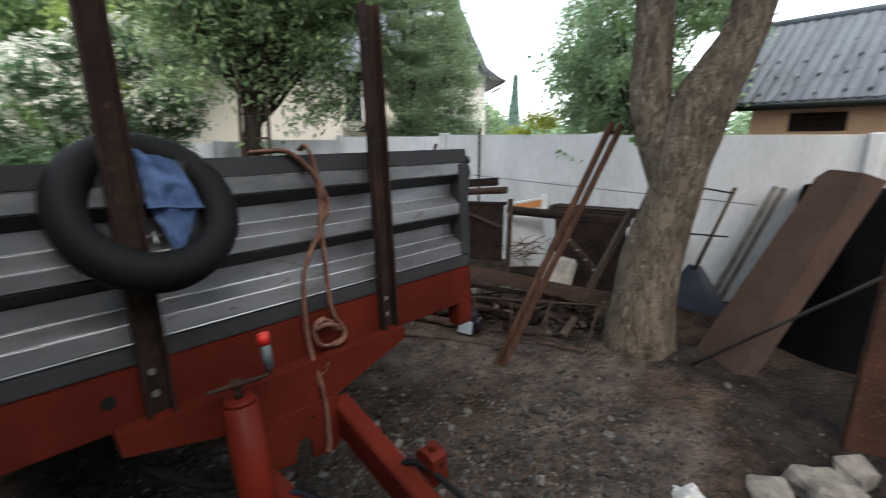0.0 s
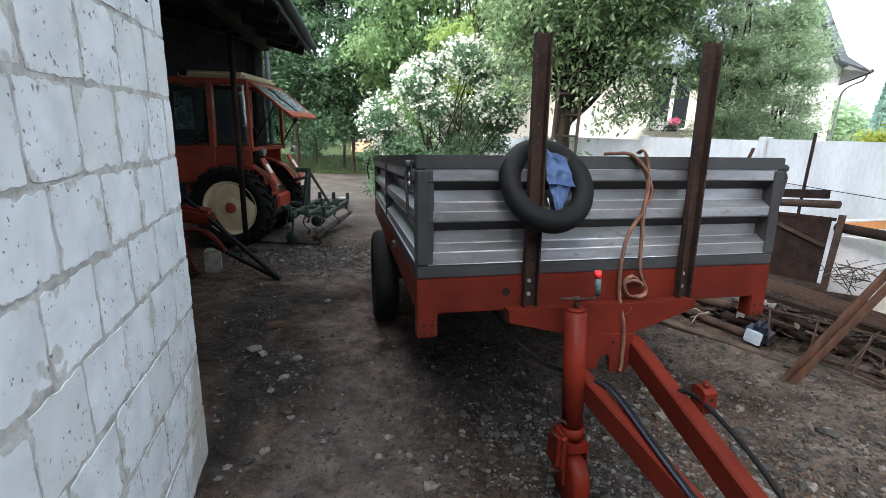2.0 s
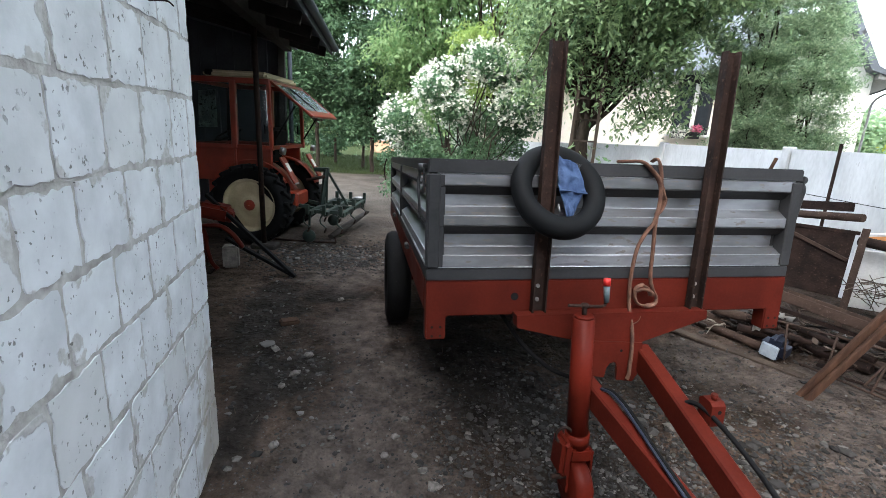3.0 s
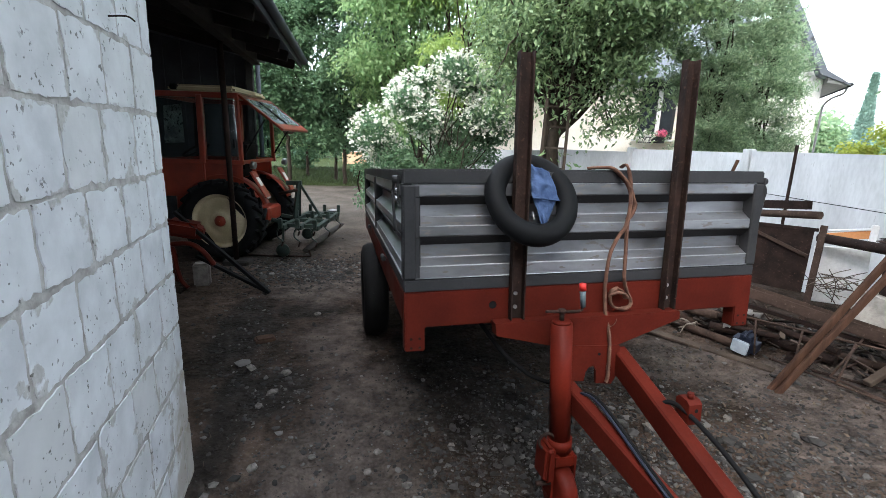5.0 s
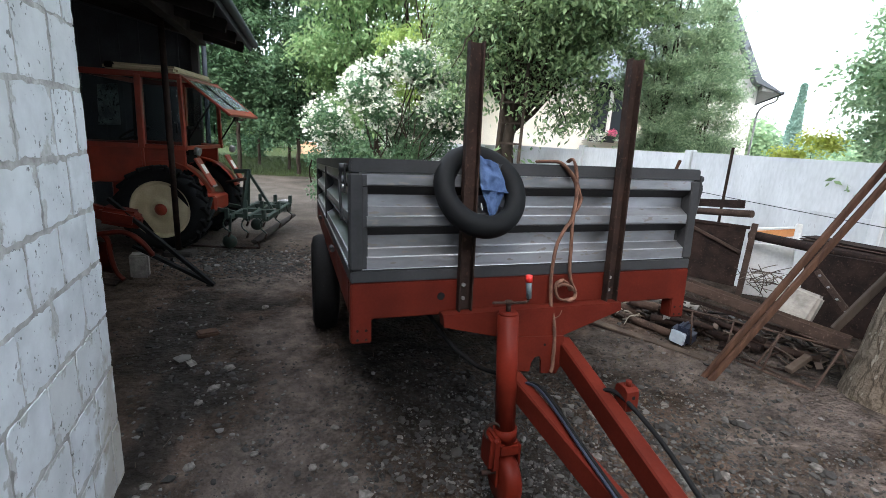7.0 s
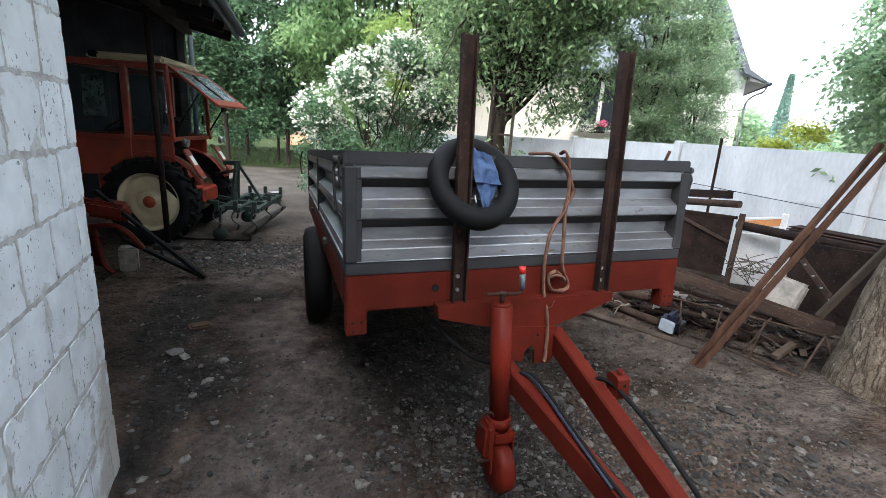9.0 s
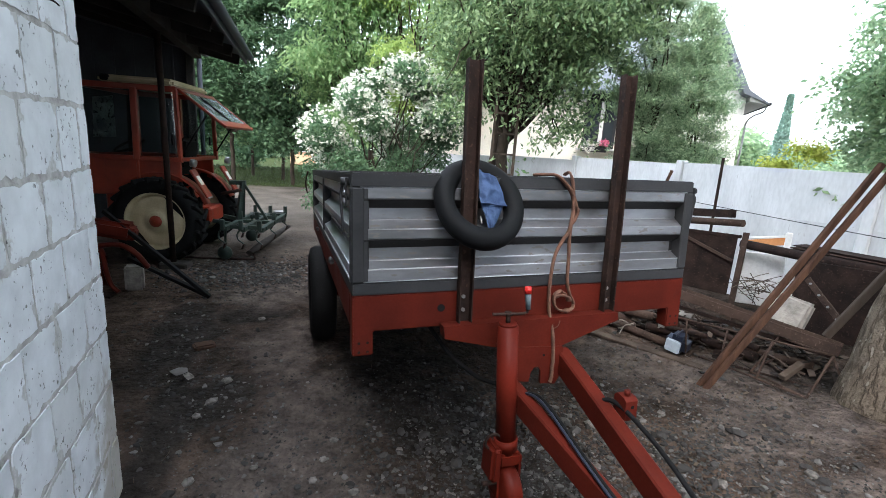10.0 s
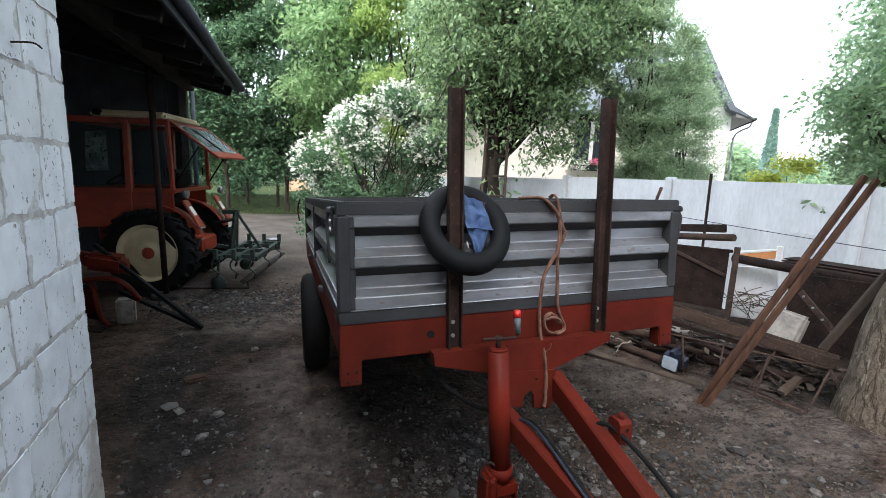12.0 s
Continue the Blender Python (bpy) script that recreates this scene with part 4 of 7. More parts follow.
def build_drawbar(t):
    """Two box beams running down to the hitch, a bracket and hydraulic hoses."""
    d = new("drawbar")
    d.parent = t
    tagged(d, "red welded drawbar of two box beams running down to the hitch")
    part("beam", bar((0.979, -0.02, 0.681), (0.964, -1.38, 0.213), 0.066, 0.105, 0.007), M_RED, d)
    part("beam", bar((0.682, -0.02, 0.595), (0.892, -1.38, 0.246), 0.058, 0.100, 0.007), M_RED, d)
    part("hitch_plate", box((0.22, 0.2, 0.09), (0.925, -1.42, 0.215), (-17, 0, 0), 0.008), M_RED, d)
    part("hitch_eye", torus(0.06, 0.022, 24, 10, pose(0.925, -1.58, 0.18, 70, 0, 0)), M_RUST, d)
    br = part("bracket", extrude([(-0.385, 0.60), (-0.455, 0.575), (-0.455, 0.655), (-0.44, 0.668), (-0.40, 0.672), (-0.385, 0.66)], 1.012, 1.068, "x"), M_RED, d)
    part("lug_top", rod((1.04, -0.425, 0.665), (1.04, -0.425, 0.69), 0.012), M_RED, br)
    part("bracket_hole", rod((1.045, -0.456, 0.63), (1.045, -0.4535, 0.63), 0.008, segs=10), M_BLACK, br)
    part("pin", rod((1.008, -0.235, 0.64), (1.012, -0.24, 0.672), 0.008), M_RUST, d)
    part("hose", sweep(spline([(0.985, -0.352, 0.616), (1.000, -0.375, 0.628), (1.018, -0.43, 0.620), (1.030, -0.54, 0.585), (1.034, -0.66, 0.540), (1.028, -0.80, 0.48), (1.010, -0.95, 0.42), (0.975, -1.12, 0.35), (0.95, -1.27, 0.29)], 8), 0.0095, 10), M_BLACK, d, "black hydraulic hose")
    part("hose", sweep(spline([(0.722, -0.19, 0.600), (0.742, -0.24, 0.612), (0.757, -0.31, 0.596), (0.762, -0.40, 0.570), (0.760, -0.49, 0.545), (0.763, -0.58, 0.52), (0.775, -0.72, 0.475), (0.80, -0.90, 0.42), (0.84, -1.15, 0.345)], 8), 0.0085, 10), M_BLACK, d, "black hydraulic hose")
    part("cable", sweep(spline([(0.716, -0.19, 0.602), (0.733, -0.245, 0.610), (0.744, -0.32, 0.594), (0.748, -0.41, 0.568), (0.748, -0.50, 0.545), (0.752, -0.60, 0.515), (0.765, -0.76, 0.462)], 8), 0.006, 8), M_NAVY, d, "thin dark blue cable")
    part("hose", sweep(spline([(0.34, 0.3, 0.88), (0.385, 0.1, 0.80), (0.44, 0.03, 0.72), (0.50, 0.0, 0.665), (0.57, -0.01, 0.61), (0.66, -0.03, 0.575)], 8), 0.010, 10), M_BLACK, d, "black hose hanging under the beam")


def build_jack(t):
    """The parking jack: an outer tube with collar, screw, crank and base."""
    j = new("parking_jack")
    j.parent = t
    tagged(j, "red screw parking jack with a crank handle on top")
    part("outer_tube", rod((0.625, -0.165, 0.908), (0.641, -0.172, 0.33), 0.0445, segs=28), M_JACK, j)
    part("cap", rod((0.625, -0.165, 0.907), (0.6247, -0.165, 0.920), 0.041, 0.036, 20), M_JACK, j)
    part("screw", rod((0.6245, -0.165, 0.915), (0.624, -0.165, 0.957), 0.010), M_RUST, j)
    part("collar", rod((0.639, -0.172, 0.40), (0.6405, -0.172, 0.35), 0.052, segs=24), M_JACK, j)
    part("fork_head", box((0.10, 0.10, 0.06), (0.643, -0.172, 0.315), (0, 2, 0), 0.01, segs=2), M_JACK, j)
    for dx in (-0.05, 0.05):
        part("fork_plate", extrude([(-0.215, 0.33), (-0.13, 0.33), (-0.135, 0.14), (-0.21, 0.14)], 0.645 + dx - 0.005, 0.645 + dx + 0.005, "x"), M_JACK, j)
    part("roller", lathe([(0.004, -0.04), (0.10, -0.04), (0.115, -0.03), (0.12, 0.0), (0.115, 0.03), (0.10, 0.04), (0.004, 0.04)], 28, pose(0.648, -0.172, 0.155, 0, 0, 90)), M_JACK, j, "red painted jockey roller")
    part("side_bracket", box((0.046, 0.12, 0.16), (0.572, -0.18, 0.31), (0, 3, 0), 0.016, segs=3), M_JACK, j)
    part("bracket_loop", torus(0.035, 0.006, 18, 8, pose(0.572, -0.19, 0.40)), M_RUST, j)
    part("clamp_bolt", rod((0.525, -0.20, 0.215), (0.59, -0.20, 0.215), 0.012, segs=6), M_RUST, j)
    part("bracket_plate", box((0.03, 0.10, 0.2), (0.655, -0.115, 0.70), bevel=0.004), M_JACK, j)
    ck = part("crank", sweep(spline([(0.553, -0.165, 0.960), (0.62, -0.166, 0.957), (0.672, -0.178, 0.958), (0.698, -0.185, 0.964), (0.703, -0.188, 0.985)], 6), 0.006, 8), M_RUST, j, "bent crank arm")
    part("nut", rod((0.624, -0.165, 0.950), (0.624, -0.165, 0.966), 0.016, segs=6), M_RUST, ck)
    part("grip", rod((0.703, -0.188, 0.978), (0.698, -0.187, 1.048), 0.0105, 0.0135, 14), M_GRIP, ck, "worn grey-blue plastic grip")
    part("grip_end", rod((0.698, -0.187, 1.047), (0.697, -0.187, 1.075), 0.0155, 0.0135, 14), mat("red_plastic", (0.42, 0.02, 0.016), (0.34, 0.016, 0.012), 0.4, 0, 8, 0.02, 50), ck, "bright red grip end")


trailer = build_trailer()
build_drawbar(trailer)
build_jack(trailer)


def inner_tube():
    """The tube hangs over the stake: its top lies behind, its foot in front."""
    t = thing("inner_tube", "black rubber inner tube hung over the steel stake", "inner tube", M_TRAILER @ pose(0.532, -0.026, 1.405, -33, 6, 0) @ Matrix.Diagonal((0.95, 1, 1, 1)))
    part("tube", torus(0.168, 0.046, 64, 20, wob=0.04), M_TUBE, t)
    part("valve", rod((0.0, 0.0, -0.095), (0.0, 0.004, -0.06), 0.004, segs=8), M_GALV, t)


def cloth(corners, n, m, seed, fold, ripple):
    """A hanging piece of cloth between four corners (top left, top right, bottom right, bottom left), with folds running down it."""
    bm = bmesh.new()
    tl, tr, br, bl = [Vector(c) for c in corners]
    rows = []
    for j in range(m + 1):
        v = j / m
        row = []
        for i in range(n + 1):
            u = i / n
            p = tl.lerp(tr, u).lerp(bl.lerp(br, u), v)
            wave = fold * (math.sin(9.0 * u + 1.6 * v + seed) + 0.6 * math.sin(17 * u - 2.5 * v + 2 * seed)) * (0.5 + 0.7 * v)
            p.y += wave + ripple * noise.noise((u * 4, v * 5, seed)) - 0.010 * math.sin(math.pi * u)
            p.z += ripple * 0.6 * noise.noise((u * 5, seed, v * 2))
            row.append(bm.verts.new(p))
        rows.append(row)
    for r0, r1 in zip(rows, rows[1:]):
        for i in range(n):
            f = bm.faces.new((r0[i], r0[i + 1], r1[i + 1], r1[i]))
            f.smooth = True
    bmesh.ops.recalc_face_normals(bm, faces=bm.faces[:])
    bmesh.ops.solidify(bm, geom=bm.faces[:], thickness=0.004)
    return bm


def blue_rag():
    """Worn work trousers stuffed into the tube: a folded leg, its hem, and a corner hanging to a point."""
    t = thing("rag", "crumpled faded blue denim cloth tucked into the inner tube", "rag", M_TRAILER)
    part("fold", cloth(((0.524, -0.012, 1.545), (0.612, -0.016, 1.515), (0.650, -0.034, 1.400), (0.526, -0.048, 1.408)), 26, 20, 1.3, 0.005, 0.012), M_BLUE, t)
    part("hem", sweep(spline([(0.526, -0.054, 1.409), (0.56, -0.060, 1.409), (0.60, -0.058, 1.402), (0.648, -0.046, 1.398)], 6), 0.0055, 8, flat=0.6), M_BLUE, t)
    part("corner", cloth(((0.530, -0.040, 1.415), (0.645, -0.030, 1.405), (0.583, -0.062, 1.288), (0.572, -0.062, 1.286)), 18, 18, 4.1, 0.004, 0.008), M_BLUE, t)


def strap():
    """A brown strap thrown over the top rail, its ends knotted and hanging."""
    s = thing("strap", "frayed brown webbing strap knotted over the front side", "strap", M_TRAILER)
    def run(pts, r, nm="strand", flat=0.5):
        part(nm, sweep(spline(pts, 8), r * 1.15, 8, flat=flat), M_ROPE, s)
    run([(0.83, 0.06, 1.53), (0.86, 0.02, 1.533), (0.91, -0.005, 1.53), (0.955, -0.018, 1.49), (0.985, -0.022, 1.45), (1.005, -0.022, 1.40), (1.018, -0.022, 1.37), (1.005, -0.024, 1.335), (0.985, -0.024, 1.31)], 0.012)
    run([(0.972, 0.03, 1.535), (0.975, -0.004, 1.545), (0.985, -0.02, 1.50), (0.992, -0.024, 1.43), (0.990, -0.03, 1.36), (0.975, -0.03, 1.28), (0.945, -0.028, 1.235), (0.915, -0.026, 1.17), (0.902, -0.026, 1.09), (0.898, -0.026, 1.0), (0.898, -0.04, 0.90), (0.905, -0.072, 0.80), (0.905, -0.085, 0.70), (0.902, -0.085, 0.64)], 0.010)
    run([(0.988, -0.026, 1.33), (0.985, -0.026, 1.25), (0.988, -0.026, 1.15), (0.99, -0.026, 1.05), (1.005, -0.026, 0.99), (1.03, -0.026, 0.945), (1.025, -0.03, 0.915), (0.985, -0.03, 0.905), (0.945, -0.03, 0.915), (0.925, -0.03, 0.945), (0.925, -0.03, 0.985), (0.955, -0.03, 1.0), (0.985, -0.03, 0.985)], 0.010)
    run([(0.93, -0.034, 0.975), (0.955, -0.042, 0.985), (0.985, -0.044, 0.975), (1.0, -0.036, 0.955)], 0.013, "knot")
    run([(0.903, -0.085, 0.66), (0.902, -0.088, 0.61), (0.895, -0.088, 0.585)], 0.010, "frayed_end")
    part("thread", sweep(spline([(0.905, -0.06, 0.83), (0.925, -0.075, 0.85), (0.935, -0.075, 0.875)], 4), 0.002, 5), M_ROPE, s)


inner_tube()
blue_rag()
strap()

# ---- trees and bushes ----
def limb(bm, p, q, r0, r1, rng, bend=0.12, n=6):
    p, q = Vector(p), Vector(q)
    pts, rad = [], []
    L = (q - p).length
    for k in range(n + 1):
        t = k / n
        off = Vector((rng.uniform(-1, 1), rng.uniform(-1, 1), rng.uniform(-0.5, 0.5))) * bend * L * 0.35 * math.sin(math.pi * t)
        pts.append(p.lerp(q, t) + off)
        rad.append(r0 + (r1 - r0) * t)
    sweep(pts, rad, 8, bm)
    return pts


def tree(name, label, base, height, spread, trunk_r, leafmat, leaf, count, seed, crown_z=0.35, bark=None, clumps=26, aspect=0.5, droop=0.4, squash=0.8, crown_off=(0, 0), low=0.0, category="tree", boughs=(), twig=0.45, under=None):
    rng = random.Random(seed)
    t = thing(name, label, category, Matrix.Translation(base), {"plum_tree": "fruit trees by the fence", "alder_tree": "trees round the lawn", "orchard_tree": "orchard trees", "ash_tree": "trees behind the fence"}.get(name, ""))
    bm = bmesh.new()
    fork = height * crown_z
    limb(bm, (0, 0, -0.1), (crown_off[0] * 0.3, crown_off[1] * 0.3, fork), trunk_r, trunk_r * 0.75, rng, 0.05)
    centres, radii = [], []
    for i in range(clumps):
        a = rng.uniform(0, 2 * math.pi)
        v = rng.uniform(-0.95, 1)
        rr = math.sqrt(max(0, 1 - v * v)) * rng.uniform(0.55, 1.0)
        mid = fork + (height - fork) * 0.5 - low * 0.5
        c = Vector((crown_off[0] + spread * rr * math.cos(a), crown_off[1] + spread * rr * math.sin(a), mid + v * (height - fork + low) * 0.46))
        q = spread * rng.uniform(0.20, 0.38)
        if under and c.z - 1.25 * q < under(c.x):
            continue
        centres.append(c)
        radii.append(q)
        if i % 2 == 0:
            limb(bm, (crown_off[0] * 0.3, crown_off[1] * 0.3, fork * rng.uniform(0.75, 1.0)), c, trunk_r * rng.uniform(0.25, 0.5), trunk_r * 0.06, rng)
    for x, y, z, r in boughs:
        centres.append(Vector((x, y, z)))
        radii.append(r)
        limb(bm, (x * 0.6, y * 0.6, z + 0.9), (x, y, z), 0.02, 0.006, rng)
    part("trunk", bm, bark or M_BARKD, t)
    pts = spray_points(centres, radii, count, seed, twig, 14, 0.75, 0.1, leaf * 0.45, 0.85)
    leaves("crown", pts, leaf, leafmat, t, aspect, droop, seed=seed)
    return t


def big_trunk():
    """The old tree by the scrap heap: a leaning, scarred trunk that forks at head height."""
    t = thing("old_tree", "old fruit tree with thick flaking grey-brown bark forking at head height", "tree", Matrix.Translation((3.47, -0.06, 0.12)))
    def stem(pts, rad, segs, seed, rough):
        bm = bmesh.new()
        P = spline(pts, 12)
        R = []
        for i in range(len(P)):
            f = i / (len(P) - 1) * (len(rad) - 1)
            k = min(int(f), len(rad) - 2)
            R.append(rad[k] + (rad[k + 1] - rad[k]) * (f - k))
        sweep(P, R, segs, bm, flat=1.0)
        for v in bm.verts:
            q = v.co.copy()
            c = min(P, key=lambda p: (p - q).length_squared)
            d = (q - c)
            d.z = 0
            if d.length > 1e-4:
                a = math.atan2(d.y, d.x)
                ridge = noise.noise((math.cos(a) * 5.5, math.sin(a) * 5.5, q.z * 1.7 + seed)) + 0.55 * noise.noise((math.cos(a) * 14, math.sin(a) * 14, q.z * 5 + seed))
                v.co += d.normalized() * rough * ridge
                if q.z < 0.35:
                    v.co += d.normalized() * 0.10 * (0.35 - q.z) * (0.5 + noise.noise((math.cos(a) * 2, math.sin(a) * 2, seed)))
        return bm
    part("trunk", stem([(-0.02, 0.05, -0.17), (-0.02, 0.07, 0.07), (-0.01, 0.072, 0.27), (-0.01, 0.062, 0.52), (-0.01, 0.038, 0.76), (-0.01, -0.008, 1.0), (0.0, -0.045, 1.17), (0.0, -0.065, 1.37), (0.02, -0.10, 1.57), (0.03, -0.15, 1.76), (0.06, -0.225, 1.94), (0.085, -0.29, 2.11), (0.10, -0.325, 2.28), (0.15, -0.45, 3.0), (0.25, -0.7, 4.2)], [0.236, 0.230, 0.218, 0.208, 0.190, 0.172, 0.162, 0.172, 0.186, 0.172, 0.145, 0.118, 0.115, 0.10, 0.06], 48, 2, 0.013), M_BARK, t)
    part("stem", stem([(-0.01, 0.0, 1.20), (-0.02, 0.05, 1.40), (-0.04, 0.11, 1.6), (-0.06, 0.152, 1.80), (-0.06, 0.163, 2.0), (-0.06, 0.168, 2.2), (-0.065, 0.178, 2.4), (-0.06, 0.18, 2.9), (0, 0.1, 4.2)], [0.10, 0.125, 0.132, 0.124, 0.121, 0.116, 0.113, 0.10, 0.05], 30, 5, 0.010), M_BARK, t)
    # high crown out of view, widened to shade the yard, and a few hanging sprays
    rng = random.Random(4)
    cs = [(rng.uniform(-2.3, 2.8), rng.uniform(-2.8, 2.6), rng.uniform(4.3, 6.2)) for _ in range(150)]
    pts = blob_points(cs, [rng.uniform(0.5, 0.85) for _ in cs], 520, 5)
    leaves("crown", pts, 0.13, M_LEAF, t, 0.5, 0.5, seed=6)
    cs = [(0.15, 0.25, 1.75), (0.2, 0.35, 2.0), (0.2, -0.02, 2.25), (0.25, 0.30, 1.55), (0.35, 0.45, 2.35)]
    sp = leaves("spray", blob_points(cs, [0.10, 0.13, 0.10, 0.08, 0.18], 3500, 9, shell=0.1), 0.07, M_LEAFL, t, 0.55, 0.7, seed=10)
    tagged(sp, "fresh green leaf spray on the old stem", kind="stuff")


big_trunk()
# fruit tree behind the trailer, its lower boughs hanging over the fence
tree("plum_tree", "dense dark green fruit tree with hanging boughs by the fence", (3.27, 6.2, 0.1), 6.8, 1.75, 0.13, M_LEAF, 0.095, 84000, 11, 0.34, clumps=120, aspect=0.45, droop=0.8, low=0.3, twig=0.42, crown_off=(0.48, 0), under=lambda x: 2.05 + 0.9 * max(0.0, x - 0.93), boughs=((0.68, -0.80, 1.94, 0.20), (0.76, -0.82, 1.86, 0.20), (0.80, -0.80, 2.12, 0.26), (1.02, -0.85, 2.08, 0.24), (0.42, -0.76, 2.22, 0.26), (1.10, -0.85, 2.36, 0.28), (0.80, -0.80, 2.45, 0.30), (0.10, -0.72, 2.30, 0.22), (1.03, -0.98, 2.75, 0.30), (0.50, -0.75, 2.72, 0.34), (-0.37, -0.40, 2.50, 0.26), (-0.85, -0.75, 2.30, 0.30), (-1.10, -0.75, 2.25, 0.28), (-0.72, -0.50, 2.75, 0.34), (-1.30, -0.70, 2.62, 0.30), (-0.14, -0.55, 2.80, 0.32), (1.33, -0.85, 3.35, 0.30)))
tree("plum_tree", "fruit tree bough with glossy hanging leaves", (3.40, 7.0, 0.1), 7.0, 1.4, 0.09, M_LEAF, 0.10, 30000, 12, 0.5, crown_off=(0.95, -0.1), clumps=44, aspect=0.45, droop=0.8, twig=0.42, under=lambda x: 3.3 + 0.5 * max(0.0, x - 0.95))
tree("walnut_tree", "tall light green walnut tree behind the flowering bush", (2.0, 13.5, 0), 9.5, 2.8, 0.14, M_LEAFL, 0.17, 44000, 21, 0.25, clumps=64, aspect=0.42, droop=0.9, low=0.9, twig=0.6)
tree("acacia_tree", "yellow-green feathery tree top behind the bush", (2.75, 11.0, 0), 7.4, 1.6, 0.12, M_LEAFY, 0.13, 26000, 22, 0.35, clumps=34, aspect=0.35, droop=1.0)
tree("alder_tree", "dark green tree at the edge of the lawn", (-2.6, 17.0, 0), 9.5, 2.9, 0.08, M_LEAFD, 0.16, 60000, 23, 0.22, clumps=56, low=0.8)
tree("alder_tree", "green tree at the edge of the lawn", (-0.5, 16.0, 0), 9.5, 2.3, 0.08, M_LEAFD, 0.16, 56000, 24, 0.2, clumps=52, low=0.8)
tree("alder_tree", "green tree behind the lawn", (-5.5, 21.0, 0), 10, 3.4, 0.2, M_LEAFD, 0.2, 28000, 25, 0.2, clumps=36)
tree("orchard_tree", "low orchard tree with thin dark trunk on the lawn", (-0.9, 18.0, 0), 3.6, 1.3, 0.07, M_LEAFD, 0.15, 9000, 26, 0.35, clumps=18)
tree("orchard_tree", "low orchard tree with thin dark trunk on the lawn", (-2.2, 20.0, 0), 3.8, 1.4, 0.07, M_LEAF, 0.15, 9000, 27, 0.35, clumps=18)
tree("orchard_tree", "low orchard tree with thin dark trunk on the lawn", (1.0, 22.0, 0), 4.0, 1.5, 0.08, M_LEAFD, 0.17, 9000, 28, 0.35, clumps=18)
tree("ash_tree", "light leafy tree behind the fence", (8.3, 2.2, 0), 5.4, 1.25, 0.1, M_LEAFA, 0.10, 30000, 31, 0.3, clumps=34, droop=0.6)
tree("ash_tree", "leafy tree behind the fence", (9.6, 3.4, 0), 5.2, 1.3, 0.1, M_LEAFA, 0.10, 26000, 32, 0.3, clumps=30, droop=0.6)
tree("shrub", "yellow-green shrub showing over the fence", (7.3, 3.75, 0), 2.1, 0.55, 0.03, M_SHRUB, 0.07, 7000, 33, 0.2, clumps=22, category="shrub", twig=0.2)


def jasmine():
    b = thing("jasmine_bush", "big mock orange bush covered in white blossom", "bush", Matrix.Translation((1.55, 8.3, 0)))
    rng = random.Random(41)
    bm = bmesh.new()
    cs, rs = [], []
    for i in range(46):
        a = rng.uniform(0, 2 * math.pi)
        h = rng.uniform(0.5, 3.2)
        sp = 1.4 * math.sqrt(max(0.05, 1 - ((h - 1.3) / 2.0) ** 2)) * rng.uniform(0.4, 1.15)
        c = Vector((sp * math.cos(a) + 0.42 * (h - 1.7), 0.8 * sp * math.sin(a), h))
        cs.append(c)
        rs.append(rng.uniform(0.2, 0.48))
        limb(bm, (rng.uniform(-0.25, 0.25), rng.uniform(-0.25, 0.25), 0), c, 0.025, 0.006, rng, 0.2)
    part("stem", bm, M_BARKD, b)
    leaves("foliage", blob_points(cs, rs, 6000, 42, 0.85, 0.4), 0.08, M_LEAFD, b, 0.5, 0.5, seed=43)
    top = [(c, r) for c, r in zip(cs, rs) if c.z > 1.35 and (c.x < 0.6 or c.z > 2.1)]
    fl = blob_points([c for c, r in top], [r * 1.08 for c, r in top], 640, 44, 0.9, 0.85)
    # each flower is a small cluster of petals
    f = np.repeat(fl, 4, axis=0) + np.random.default_rng(45).normal(scale=0.018, size=(len(fl) * 4, 3))
    leaves("blossom", f, 0.062, M_PETAL, b, 0.9, 0.0, "white four-petalled blossom", seed=46)


jasmine()


def juniper(name, label, base, height, width, count, seed, material, size=0.06):
    """Upswept feathery boughs round several thin stems, ragged at the edge and open at the foot."""
    t = thing(name, label, "conifer", Matrix.Translation(base), "junipers behind the fence")
    r = random.Random(seed)
    bm = bmesh.new()
    cs, rs = [], []
    for k in range(5):
        limb(bm, (r.uniform(-0.2, 0.2) * width, r.uniform(-0.2, 0.2) * width, -0.1), (r.uniform(-0.45, 0.45) * width, r.uniform(-0.45, 0.45) * width, height * r.uniform(0.7, 0.9)), 0.05 * width, 0.01, r)
    for k in range(170):
        h = r.uniform(0.16, 1.0)
        w = width * min(1.0, 0.35 + 1.6 * h, 1.9 * (1 - h) ** 0.75) * (0.35 + 0.75 * r.random() ** 0.6)
        a = r.uniform(0, 2 * math.pi)
        c = Vector((w * math.cos(a), w * math.sin(a), h * height))
        if k % 4 == 0:
            limb(bm, (c.x * 0.15, c.y * 0.15, max(0.3, c.z - 0.9 * width)), c, 0.016, 0.005, r)
        cs.append(c)
        rs.append(width * r.uniform(0.13, 0.24) * (1.1 - 0.45 * h))
    part("trunk", bm, M_BARKD, t)
    leaves("crown", spray_points(cs, rs, count, seed, 0.30, 18, -0.35, 0.45, 0.020, 0.9), size, material, t, 0.24, -0.5, seed=seed)


